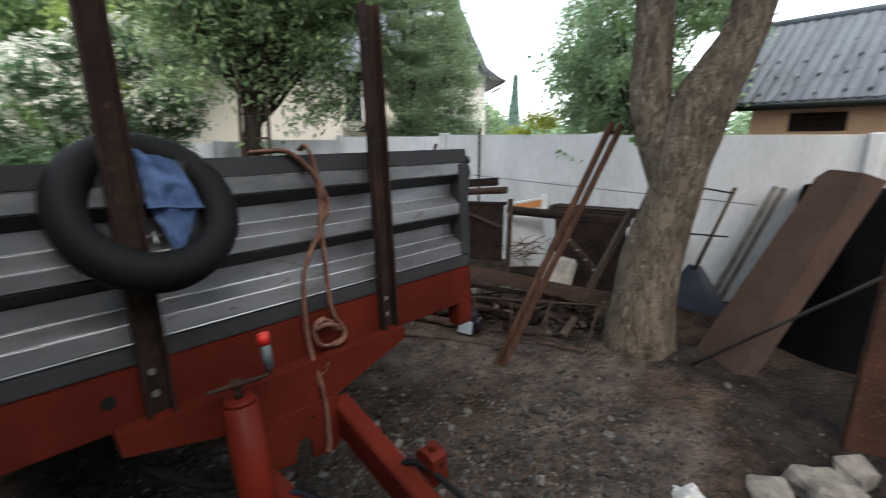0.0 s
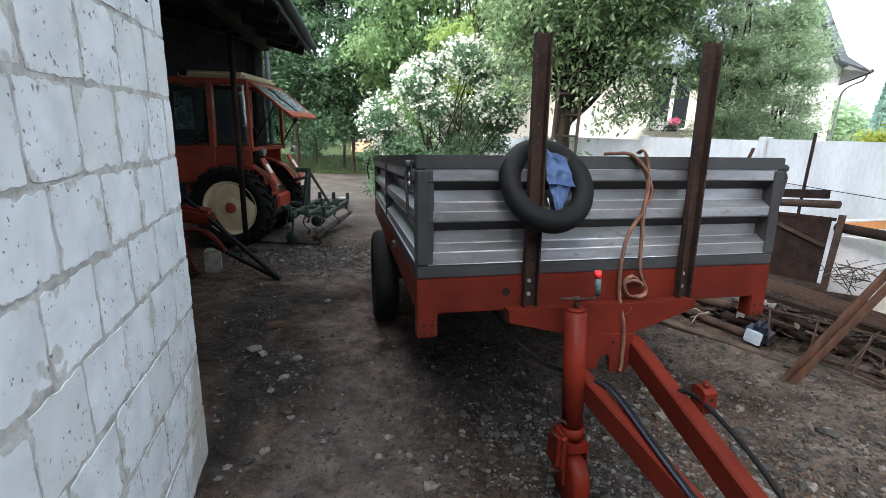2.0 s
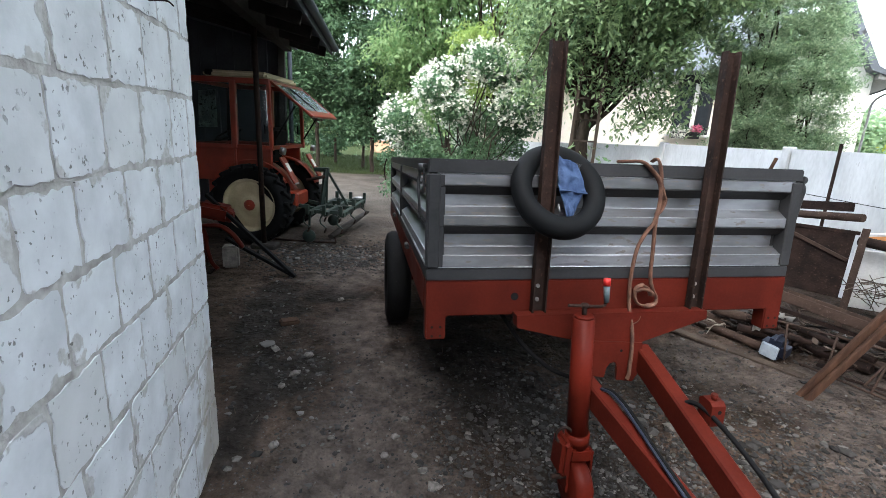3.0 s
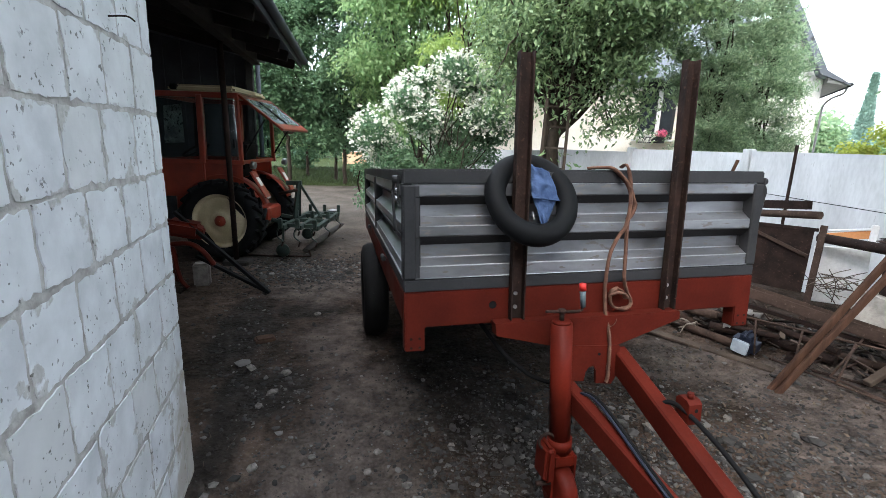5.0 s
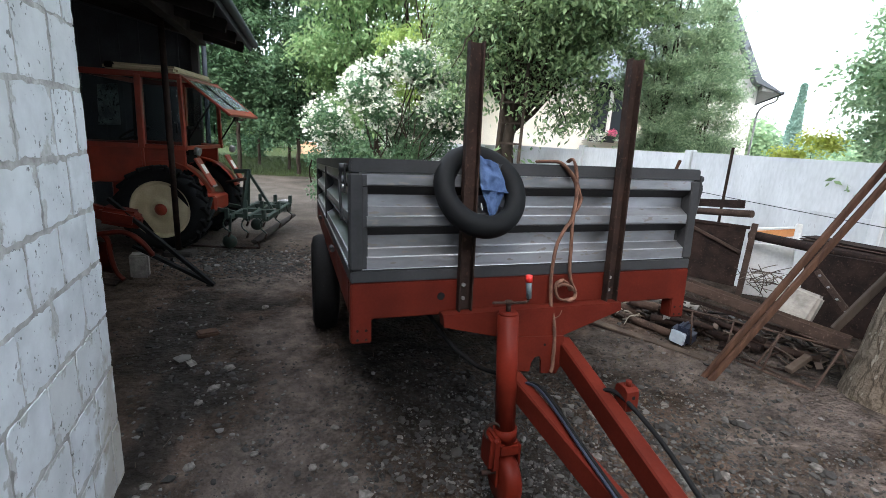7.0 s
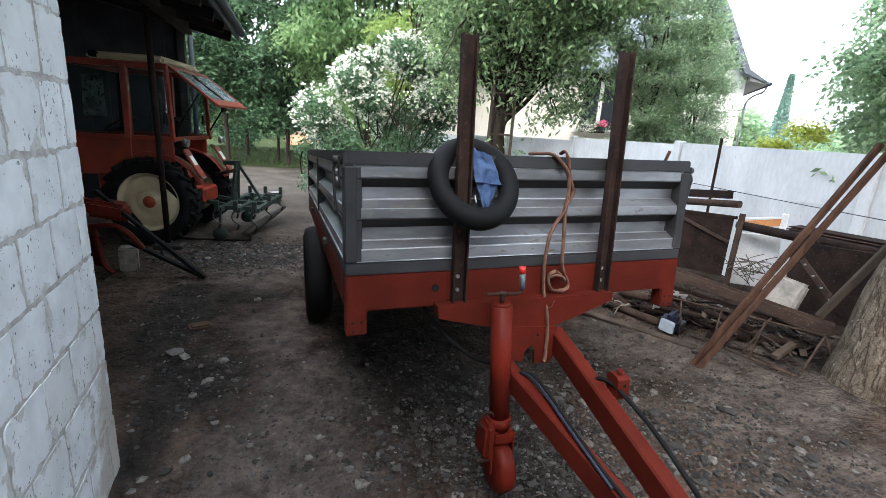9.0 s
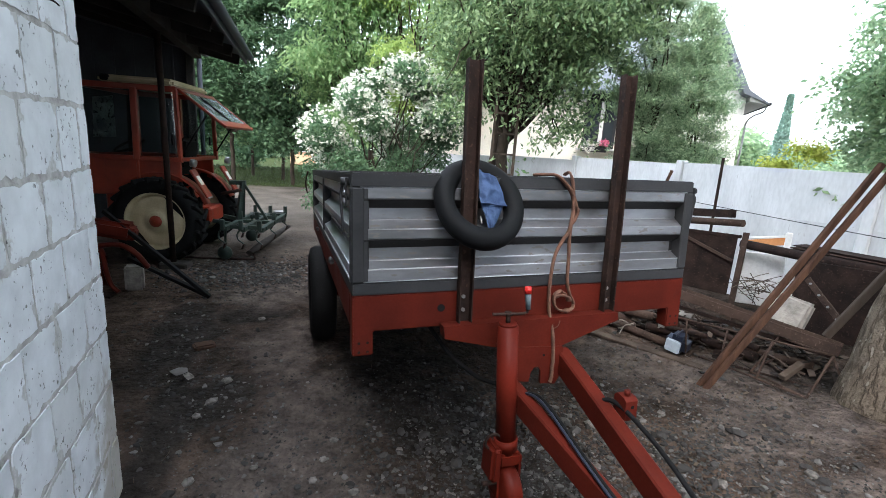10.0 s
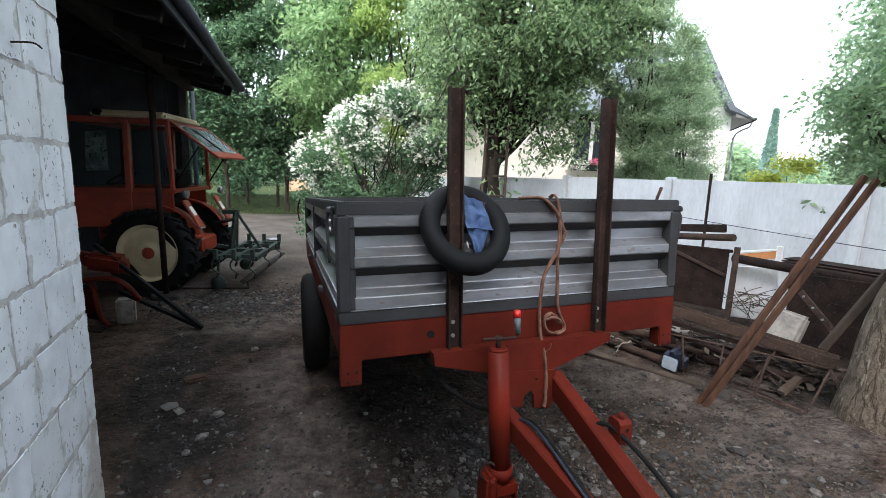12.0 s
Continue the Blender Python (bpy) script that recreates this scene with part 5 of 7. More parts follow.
def cypress(base, height, width, count, seed):
    """A slender cone of dense upright foliage, far off."""
    t = thing("cypress", "slender cypress beyond the gardens, tinted blue-green for haze", "conifer", Matrix.Translation(base))
    part("trunk", rod((0, 0, -0.2), (0, 0, height * 0.6), 0.12, 0.04, 8), M_BARKD, t)
    rng = np.random.default_rng(seed)
    h = rng.random(count) ** 0.8
    rad = width * np.minimum(1.0, 1.25 * (1 - h) ** 1.1 + 0.02) * np.sqrt(rng.random(count)) * (1 + 0.10 * rng.normal(size=count))
    a = rng.uniform(0, 2 * math.pi, count)
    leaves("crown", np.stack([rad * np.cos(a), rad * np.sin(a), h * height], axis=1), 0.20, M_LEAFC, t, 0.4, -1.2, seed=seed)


juniper("juniper", "tall grey-green juniper with upswept feathery branches", (5.80, 5.36, 0), 5.6, 0.58, 80000, 51, M_LEAFT, 0.068)
juniper("juniper", "grey-green juniper with upswept feathery branches", (6.36, 5.05, 0), 4.15, 0.58, 66000, 52, M_LEAFT, 0.068)
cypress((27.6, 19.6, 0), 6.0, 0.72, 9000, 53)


def far_woods():
    """Distant woodland as rounded crowns along a bank."""
    rng = random.Random(61)
    cs, rs = [], []
    for i in range(90):
        a = radians(rng.uniform(-42, 100))
        d = rng.uniform(38, 60)
        rr = rng.uniform(1.6, 3.0)
        cs.append((d * math.sin(a), d * math.cos(a), rng.uniform(0.6, 3.0)))
        rs.append(rr)
    o = leaves("far_woods", blob_points(cs, rs, 420, 62, 0.9, 0.6), 0.36, M_LEAFA, None, 0.7, 0.2, seed=63)
    tagged(o, "distant green woodland beyond the gardens", "woods", kind="stuff")
    cs = [(-9 + 0.7 * i, 25 + rng.uniform(-1, 1), rng.uniform(0.6, 2.8)) for i in range(36)]
    o = leaves("hedge", blob_points(cs, [rng.uniform(0.7, 1.2) for _ in cs], 900, 64, 0.9, 0.5), 0.22, M_LEAFD, None, 0.6, 0.2, seed=65)
    tagged(o, "thick green hedge at the end of the lawn", "hedge", kind="stuff")


far_woods()

# ---- houses ----
def white_house():
    """Gabled house behind the fence; local x runs along the gable wall, y goes back."""
    a = Vector((3.8, 12.6, 0))
    b = Vector((10.1, 7.65, 0))
    d = (b - a).normalized()
    ang = math.degrees(math.atan2(d.y, d.x))
    L = (b - a).length + 0.25
    h = thing("white_house", "white rendered house with a steep gable and grey roof edge", "house", pose(a.x, a.y, 0, 0, 0, ang))
    apex = (7.44, 5.12)
    eave = 3.45
    part("wall", extrude([(0, 0), (L + 0.05, 0), (L + 0.05, eave), (0, eave)], 0.0, 7.5, "y"), M_PLASTW, h)
    part("gable", extrude([(6.55, eave - 0.02), (L + 0.045, eave - 0.02), (apex[0] + 0.02, apex[1] - 0.22), (apex[0] - 0.02, apex[1] - 0.22)], 0.003, 5.5, "y"), M_PLASTW, h)
    part("plinth_render", box((L * 0.82, 0.02, 2.6), (L * 0.36, -0.012, 1.9), bevel=0), M_PLASTY, h, "cream coloured lower render")
    # verge boards of the gable, kicked out at the eave
    part("verge", extrude([(apex[0], apex[1]), (8.27, 3.50), (8.72, 3.20), (8.72, 3.165), (8.16, 3.42), (apex[0] - 0.02, apex[1] - 0.22)], -0.45, 5.8, "y"), M_SLATE, h)
    part("verge", extrude([(apex[0], apex[1]), (6.60, 3.50), (6.25, 3.22), (6.25, 3.18), (6.70, 3.42), (apex[0] + 0.02, apex[1] - 0.22)], -0.44, 5.81, "y"), M_SLATE, h)
    part("eave_box", extrude([(L + 0.052, 3.43), (8.70, 3.18), (8.69, 3.16), (L + 0.052, 3.235)], -0.42, 7.6, "y"), M_GALV, h, "pale grey boarded eave")
    part("main_roof", extrude([(-0.45, 3.36), (-0.45, 3.44), (3.75, 6.1), (7.9, 3.44), (7.9, 3.36), (3.75, 5.98)], -0.5, 6.9, "x"), M_SLATE, h)
    part("gutter", rod((8.74, -0.4, 3.19), (8.74, 7.6, 3.19), 0.045), M_DKGREY, h)
    part("downpipe", sweep(spline([(8.70, -0.30, 3.15), (8.66, -0.28, 3.02), (8.50, -0.16, 2.93), (8.40, -0.06, 2.78), (8.39, -0.04, 2.4), (8.39, -0.04, 0.0)], 6), 0.024, 10), M_GALV, h, "slim grey downpipe")
    w = new("window")
    w.parent = h
    w.location = (4.95, -0.03, 2.62)
    part("frame", box((0.85, 0.12, 1.35), bevel=0.01), M_DKGREY, w)
    part("pane", box((0.3, 0.02, 1.15), (-0.2, -0.065, 0), bevel=0), M_DGLASS, w)
    part("pane", box((0.24, 0.02, 1.15), (0.24, -0.065, 0), bevel=0), M_DGLASS, w)
    part("curtain", box((0.1, 0.015, 1.1), (0.04, -0.062, 0), bevel=0), M_WHITE, w)
    part("sill", box((1.1, 0.3, 0.05), (0, -0.12, -0.71), bevel=0.01), M_WHITE, w)
    part("lintel", box((1.05, 0.16, 0.35), (0, -0.03, 0.85), bevel=0.02), M_DKGREY, w)
    mw = h.matrix_world
    fb = thing("flower_box", "window box with white and pink flowers", "flower box", mw @ pose(4.90, -0.35, 1.92))
    part("planter", box((0.65, 0.2, 0.16), (0, 0, 0), bevel=0.02), M_DKGREY, fb)
    o = leaves("greenery", blob_points([(-0.2, -0.02, 0.08), (0.1, 0, 0.1), (0.3, 0, 0.08)], [0.16, 0.16, 0.13], 6000, 71, shell=0.2), 0.06, M_LEAFD, fb, seed=72)
    tagged(o, "green leaves of the box plants", kind="stuff")
    o = leaves("white_flowers", blob_points([(-0.16, -0.10, 0.06)], [0.23], 9000, 73, shell=0.5), 0.05, M_PETAL, fb, 0.9, 0, seed=74)
    tagged(o, "white blossom heads", kind="stuff")
    o = leaves("pink_flowers", blob_points([(0.24, -0.08, 0.17)], [0.13], 9000, 75, shell=0.5), 0.05, M_PINK, fb, 0.9, 0, seed=76)
    tagged(o, "bright pink blossom heads", kind="stuff")


white_house()


def far_house():
    """A low brick house showing between the orchard trunks."""
    h = thing("far_house", "low orange brick house far behind the orchard", "house", pose(1.1, 31.5, 0))
    part("wall", box((4.0, 3.0, 2.4), (0, 1.5, 1.2), bevel=0.02), M_PLASTO, h)
    part("roof", extrude([(-0.4, 2.4), (1.5, 4.0), (3.4, 2.4), (3.4, 2.3), (-0.4, 2.3)], -2.3, 2.3, "x"), M_SLATE, h)
    for x in (-1.4, 0.2, 1.7):
        w = part("window", box((0.9, 0.08, 1.0), (x, -0.02, 1.35), bevel=0.01), M_WHITE, h)
        part("pane", box((0.76, 0.02, 0.86), (x, -0.065, 1.35), bevel=0), M_DGLASS, w)


far_house()


def small_house():
    """Low orange outbuilding with a grey sheet roof beyond the right fence; gutter side faces -x."""
    h = thing("orange_outbuilding", "low orange rendered outbuilding with a mossy grey sheet roof", "house", pose(9.1, 0.80, 0.09, 0, 0, -6))
    part("wall", extrude([(0, 0), (0, 2.12), (1.3, 3.26), (2.6, 2.12), (2.6, 0)], -7.5, 0.0, "y"), M_PLASTO, h)
    n = 26
    for k in range(n):
        y0 = 0.60 - k * 0.31
        bm = bmesh.new()
        rows = []
        for s in range(2):
            x, z = (-0.3, 2.05) if s == 0 else (1.32, 3.467)
            rows.append([bm.verts.new((x, y0 - 0.31 * i / 12, z + 0.036 * abs(math.sin(math.pi * i / 6)) + 0.05)) for i in range(13)])
        for i in range(12):
            bm.faces.new((rows[0][i], rows[0][i + 1], rows[1][i + 1], rows[1][i]))
        bmesh.ops.recalc_face_normals(bm, faces=bm.faces[:])
        bmesh.ops.solidify(bm, geom=bm.faces[:], thickness=0.02)
        part("roof_sheet", bm, M_SLATE, h)
    part("roof_back", extrude([(1.30, 3.50), (2.9, 2.05), (2.9, 1.98), (1.30, 3.42)], -7.5, 0.60, "y"), M_SLATE, h)
    part("ridge_cap", rod((1.31, 0.61, 3.51), (1.31, -7.5, 3.51), 0.07), M_SLATE, h)
    part("gutter", rod((-0.34, 0.61, 2.05), (-0.34, -7.7, 2.05), 0.05), M_DKGREY, h)
    part("fascia", box((0.03, 8.0, 0.12), (-0.27, -3.65, 2.08), bevel=0.004), M_DKGREY, h)
    for k in range(24):
        for x, z in ((-0.19, 2.238), (0.12, 2.509), (0.42, 2.772)):
            y = 0.45 - 0.31 * k + 0.05 * math.sin(5 * k + 9 * x)
            part("roof_hook", box((0.05, 0.032, 0.04), (x, y, z), (0, -41, 0), 0.006), M_BLACK if (k + int(x > 0)) % 4 else M_GALV, h)
    v = part("shutter", box((0.04, 0.68, 0.26), (-0.015, -0.86, 1.83), bevel=0.006), M_RUST, h, "brown louvred wall vent")
    for k in range(5):
        part("slat", box((0.02, 0.62, 0.02), (-0.037, -0.86, 1.75 + 0.04 * k), (0, 30, 0), bevel=0), M_RUST, v)


small_house()

# ---- open shed with dark roof ----
def shed():
    s = thing("shed", "dark open-fronted machinery shed with timber roof", "shed", kind="structure")
    ey, ez = 5.95, 2.775
    x0, x1 = -0.98, -5.2
    roof = extrude([(x0, ez), (x1, ez + 0.9), (x1, ez + 0.98), (x0, ez + 0.07)], 0.5, ey, "y")
    part("roof", roof, M_SHED, s)
    part("fascia", box((0.03, ey - 0.5, 0.16), (x0 + 0.017, (ey + 0.5) / 2, ez - 0.0), bevel=0.004), M_SHED, s)
    part("gutter", rod((x0 + 0.07, 0.5, ez + 0.02), (x0 + 0.07, ey + 0.02, ez + 0.02), 0.05), M_SHED, s)
    part("eave_beam", box((0.12, ey - 0.6, 0.16), (-1.6, (ey + 0.5) / 2, ez + 0.0), bevel=0.006), M_SHEDWOOD, s)
    for k in range(8):
        y = 0.7 + k * 0.72
        part("rafter", bar((x0 - 0.05, y, ez - 0.07), (x1, y, ez + 0.83), 0.06, 0.13), M_SHEDWOOD, s)
    part("back_wall", box((0.05, 7.4, 4.0), (x1 - 0.02, 3.3, 1.95), bevel=0), M_SHED, s)
    part("end_wall", extrude([(-1.95, 0), (-1.95, 3.02), (-5.2, 3.70), (-5.2, 0)], 7.28, 7.32, "y"), M_SHED, s)
    for k in range(12):
        part("rib", box((0.03, 0.02, 3.2), (-5.3 + k * 0.28, 7.27, 1.6), bevel=0.004), M_SHED, s)
    part("end_post", box((0.12, 0.12, 2.94), (-1.95, 7.2, 1.47), bevel=0.008), M_SHEDWOOD, s)
    part("end_post", rod((-1.72, 6.7, 0), (-1.72, 6.7, 2.9), 0.035), M_SHED, s)
    part("roof_end", extrude([(-1.7, ez + 0.155), (x1, ez + 0.86), (x1, ez + 0.95), (-1.7, ez + 0.235)], ey, 7.4, "y"), M_SHED, s)
    part("prop", rod((-1.72, 4.52, 0.05), (-1.66, 4.2, 2.85), 0.033, 0.033), M_RUST, s, "thin rusty steel pipe propping the eave")
    part("prop_base", box((0.34, 0.2, 0.09), (-1.70, 4.52, 0.035), (0, 0, -12), 0.02), M_SHEDWOOD, s)
    return s


shed()

# ---- tractor under the shed ----
M_TRACTOR = pose(-1.88, 4.82, 0, 0, 0, -10.5)


def tractor():
    """Local x points to the tractor's rear, y to its far side; the near rear wheel's contact is the origin."""
    t = thing("tractor", "red cabbed farm tractor with cream wheels, rear window propped open", "tractor", M_TRACTOR)
    R = 0.55
    for y, f in ((0.0, -1), (1.25, 1)):
        w = new("rear_wheel")
        w.parent = t
        w.matrix_local = Matrix.Translation((-0.04, y, R)) @ Matrix.Diagonal((1.06, 1, 1.06, 1))
        h = 0.15
        tyre = lathe([(0.33, -h * 0.8), (0.36, -h), (0.42, -h * 1.05), (0.475, -h * 0.95), (0.488, -h * 0.5), (0.49, 0), (0.488, h * 0.5), (0.475, h * 0.95), (0.42, h * 1.05), (0.36, h), (0.33, h * 0.8)], 48)
        part("tyre", tyre, M_BLACK, w)
        for s in (-1, 1):
            for i in range(20):
                a = 2 * math.pi * (i + (0.5 if s > 0 else 0)) / 20
                lb = box((0.042, 0.20, 0.06), (0, s * 0.08, 0.488), (0, 0, s * 35), 0.008)
                bmesh.ops.rotate(lb, cent=(0, 0, 0), matrix=Matrix.Rotation(a, 3, "Y"), verts=lb.verts)
                part("lug", lb, M_BLACK, w)
        rim = part("rim", lathe([(0.345, f * 0.125), (0.335, f * 0.135), (0.325, f * 0.12), (0.315, f * 0.075), (0.29, f * 0.06), (0.28, f * 0.075), (0.17, f * 0.085), (0.12, f * 0.085), (0.115, f * 0.11), (0.004, f * 0.11)], 40), M_CREAM, w, "cream painted dished steel rim")
        # crescent openings either side of the wheel disc
        for q in (40, 220):
            cb = bmesh.new()
            vs0, vs1 = [], []
            for k in range(9):
                a = radians(q - 32 + 8 * k)
                ro, ri = 0.305, 0.305 - 0.055 * math.sin(math.pi * k / 8) - 0.002
                vs0.append(cb.verts.new((ro * math.cos(a), f * 0.073, ro * math.sin(a))))
                vs1.append(cb.verts.new((ri * math.cos(a), f * 0.082, ri * math.sin(a))))
            for k in range(8):
                cb.faces.new((vs0[k], vs0[k + 1], vs1[k + 1], vs1[k]))
            part("opening", cb, M_BLACK, rim)
        hb = part("hub", lathe([(0.07, f * 0.10), (0.07, f * 0.114), (0.05, f * 0.119), (0.045, f * 0.128), (0.003, f * 0.128)], 20), M_TRED, w, "red hub with wheel bolts")
        for k in range(6):
            a = 2 * math.pi * k / 6
            part("bolt", rod((0.095 * math.cos(a), f * 0.08, 0.095 * math.sin(a)), (0.095 * math.cos(a), f * 0.10, 0.095 * math.sin(a)), 0.01, segs=6), M_RUST, hb)
    for y in (0.12, 1.13):
        w = new("front_wheel")
        w.parent = t
        w.matrix_local = Matrix.Translation((-2.0, y, 0.34))
        part("tyre", lathe([(0.19, -0.08), (0.25, -0.1), (0.31, -0.09), (0.335, -0.04), (0.335, 0.04), (0.31, 0.09), (0.25, 0.1), (0.19, 0.08)], 32), M_BLACK, w)
        part("rim", lathe([(0.2, -0.08), (0.18, -0.03), (0.06, -0.05), (0.003, -0.05)], 24), M_CREAM, w)
    part("axle_housing", rod((0, 0.1, R), (0, 1.15, R), 0.11), M_TRED, t)
    part("gearbox", box((1.1, 0.42, 0.42), (-0.35, 0.62, 0.66), bevel=0.03), M_TRED, t)
    part("rear_block", box((0.22, 0.5, 0.22), (0.30, 0.72, 0.56), bevel=0.03), M_TRED, t)
    hood = part("hood", box((1.35, 0.55, 0.55), (-1.75, 0.62, 1.05), bevel=0.08, segs=3), M_TRED, t)
    part("grille", box((0.03, 0.45, 0.4), (-2.43, 0.62, 1.02), bevel=0.02), M_BLACK, hood)
    part("front_axle", box((0.1, 1.0, 0.1), (-2.0, 0.62, 0.38), bevel=0.01), M_TRED, t)
    part("exhaust", rod((-1.6, 0.4, 1.3), (-1.6, 0.4, 2.05), 0.03), M_RUST, t)
    # cab: pillars, sills, glass, roof
    c = new("cab")
    c.parent = t
    c.matrix_local = Matrix.Translation((-0.09, 0, 0))
    tagged(c, "red framed cab with large windows and a cream roof")
    y0, y1 = 0.03, 1.22
    def pil(a, b, w=0.05):
        part("pillar", bar(a, b, w, w, 0.008), M_TRED, c)
    for y in (y0, y1):
        # black instead of red puts the shed's shade into the front pillars
        part("front_pillar", bar((-0.86, y, 1.30), (-0.83, y, 2.16), 0.05, 0.05, 0.008), M_BLACK, c)
        pil((-0.17, y, 1.30), (-0.16, y, 2.16), 0.075)
        pil((0.33, y, 1.30), (0.31, y, 2.16))
        part("side_sill", bar((-0.87, y, 1.31), (0.36, y, 1.32), 0.045, 0.06, 0.006), M_TRED, c)
        part("side_header", bar((-0.85, y, 2.16), (0.33, y, 2.16), 0.045, 0.07, 0.006), M_TRED, c)
        gp = part("side_pane", extrude([(-0.83, 1.34), (-0.21, 1.34), (-0.20, 2.13), (-0.80, 2.13)], y - 0.003, y + 0.003, "y"), M_GLASS, c)
        gp.visible_shadow = False
        gp = part("door_pane", extrude([(-0.13, 1.34), (0.31, 1.35), (0.29, 2.13), (-0.12, 2.13)], y - 0.003, y + 0.003, "y"), M_GLASS, c)
        gp.visible_shadow = False
        part("door_handle", rod((0.26, y - 0.03, 1.5), (0.262, y - 0.03, 1.62), 0.012), M_BLACK, c)
    for x, z in ((-0.86, 1.31), (0.31, 1.32)):
        part("cross_sill", bar((x, y0, z), (x, y1, z), 0.05, 0.05, 0.006), M_TRED, c)
    for x, z in ((-0.84, 2.16), (0.31, 2.16)):
        part("cross_header", bar((x, y0, z), (x, y1, z), 0.05, 0.06, 0.006), M_TRED, c)
    part("lower_panel", box((1.18, 0.03, 0.46), (-0.28, y0 + 0.06, 1.07), bevel=0.02), M_TRED, c)
    part("lower_panel", box((1.18, 0.03, 0.46), (-0.28, y1 - 0.06, 1.07), bevel=0.01), M_TRED, c)
    part("roof", box((0.86, 1.12, 0.10), (-0.16, 0.625, 2.235), bevel=0.035, segs=3), M_CREAM, c, "cream fibreglass cab roof")
    # pale blotches on an added sheet imitate a reflection in the side pane
    part("reflection_sheet", extrude([(-0.67, 1.54), (-0.41, 1.555), (-0.41, 2.04), (-0.64, 2.01)], 0.046, 0.050, "y"), M_REFLECT, c, "blotched pale sheet standing in for a reflection in the side window")
    part("roof_lamp", box((0.09, 0.12, 0.07), (-0.5, 0.1, 2.25), bevel=0.015), M_BLACK, c)
    part("mirror_arm", sweep(spline([(-0.87, y0, 1.75), (-0.94, y0 - 0.10, 1.80), (-0.96, y0 - 0.18, 1.72)], 5), 0.012, 8), M_BLACK, c)
    part("mirror", box((0.03, 0.13, 0.22), (-0.96, y0 - 0.2, 1.62), (0, 0, 10), 0.012, segs=2), M_BLACK, c)
    part("door_edge", bar((-0.17, y0 - 0.012, 0.86), (-0.17, y0 - 0.012, 1.30), 0.03, 0.02, 0.004), M_TRED, c)
    # rear window hinged up and out
    v = new("rear_window")
    v.parent = t
    v.matrix_local = Matrix.Translation((0.24, 0.625, 2.17)) @ pose(0, 0, 0, 0, 37, 0)
    tagged(v, "red framed rear window propped open on struts")
    part("frame_side", bar((0, -0.56, 0), (0.665, -0.56, 0), 0.05, 0.03, 0.006), M_TRED, v)
    part("frame_side", bar((0, 0.56, 0), (0.665, 0.56, 0), 0.05, 0.03, 0.006), M_TRED, v)
    part("frame_top", bar((0.03, -0.56, 0), (0.03, 0.56, 0), 0.05, 0.03, 0.006), M_TRED, v)
    part("frame_bottom", bar((0.63, -0.58, 0), (0.63, 0.58, 0), 0.12, 0.035, 0.006), M_TRED, v)
    part("pane", box((0.54, 1.06, 0.008), (0.32, 0, 0.004), bevel=0), M_PALEG, v).visible_shadow = False
    part("rubber_seal", bar((0.10, -0.1, 0.014), (0.56, -0.1, 0.014), 0.05, 0.01, 0), M_BLACK, v)
    part("strut", rod((0.27, 0.06, 1.42), (0.56, 0.06, 1.88), 0.011), M_BLACK, t)
    part("strut", rod((0.27, 1.18, 1.42), (0.56, 1.18, 1.88), 0.011), M_BLACK, t)
    # mudguards with lamps
    for y in (0.0, 1.25):
        mg = bmesh.new()
        n = 12
        rows = []
        for k in range(n + 1):
            a = radians(150 - 130 * k / n)
            r = 0.585
            inb = 0.14 if y < 0.6 else -0.14
            rows.append([mg.verts.new((-0.05 + r * math.cos(a), y + inb + s * 0.10, R + r * math.sin(a) + 0.02)) for s in (-1, 1)])
        for r0, r1 in zip(rows, rows[1:]):
            f = mg.faces.new((r0[0], r0[1], r1[1], r1[0]))
            f.smooth = True
        bmesh.ops.recalc_face_normals(mg, faces=mg.faces[:])
        bmesh.ops.solidify(mg, geom=mg.faces[:], thickness=0.012)
        g = part("mudguard", mg, M_TRED, t)
        sk = part("mudguard_skirt", box((0.40, 0.16, 0.03), (0.44, y + (0.1 if y < 0.6 else -0.1), 1.03), (0, 60, 0), 0.01), M_TRED, t)
        part("tail_lamp", box((0.13, 0.09, 0.02), (0.43, y + (0.1 if y < 0.6 else -0.1), 1.07), (0, 60, 0), 0.006), M_WHITE, sk, "white square tail lamp")
        part("corner_plate", box((0.12, 0.14, 0.02), (0.52, y + (0.1 if y < 0.6 else -0.1), 0.90), (0, 60, 0), 0.006), M_GALV, sk)
        part("work_lamp", rod((0.33, y + 0.1, 1.29), (0.39, y + 0.1, 1.28), 0.05), M_GALV, t)
    seat = part("seat", box((0.42, 0.45, 0.12), (-0.15, 0.62, 1.15), bevel=0.04, segs=2), M_BLACK, t)
    part("seat_back", box((0.1, 0.45, 0.42), (0.08, 0.62, 1.38), (0, 8, 0), 0.04, segs=2), M_BLACK, seat)
    part("steering_wheel", torus(0.19, 0.015, 28, 8, pose(-0.65, 0.62, 1.45, 60, 0, 90)), M_BLACK, t)
    for y in (0.42, 0.84):
        part("lift_arm", bar((0.45, y, 0.5), (0.80, y, 0.44), 0.05, 0.05), M_GREEN, t)
    part("top_link", rod((0.5, 0.63, 0.85), (0.78, 0.63, 0.92), 0.022), M_RUST, t)
    return t


tractor()


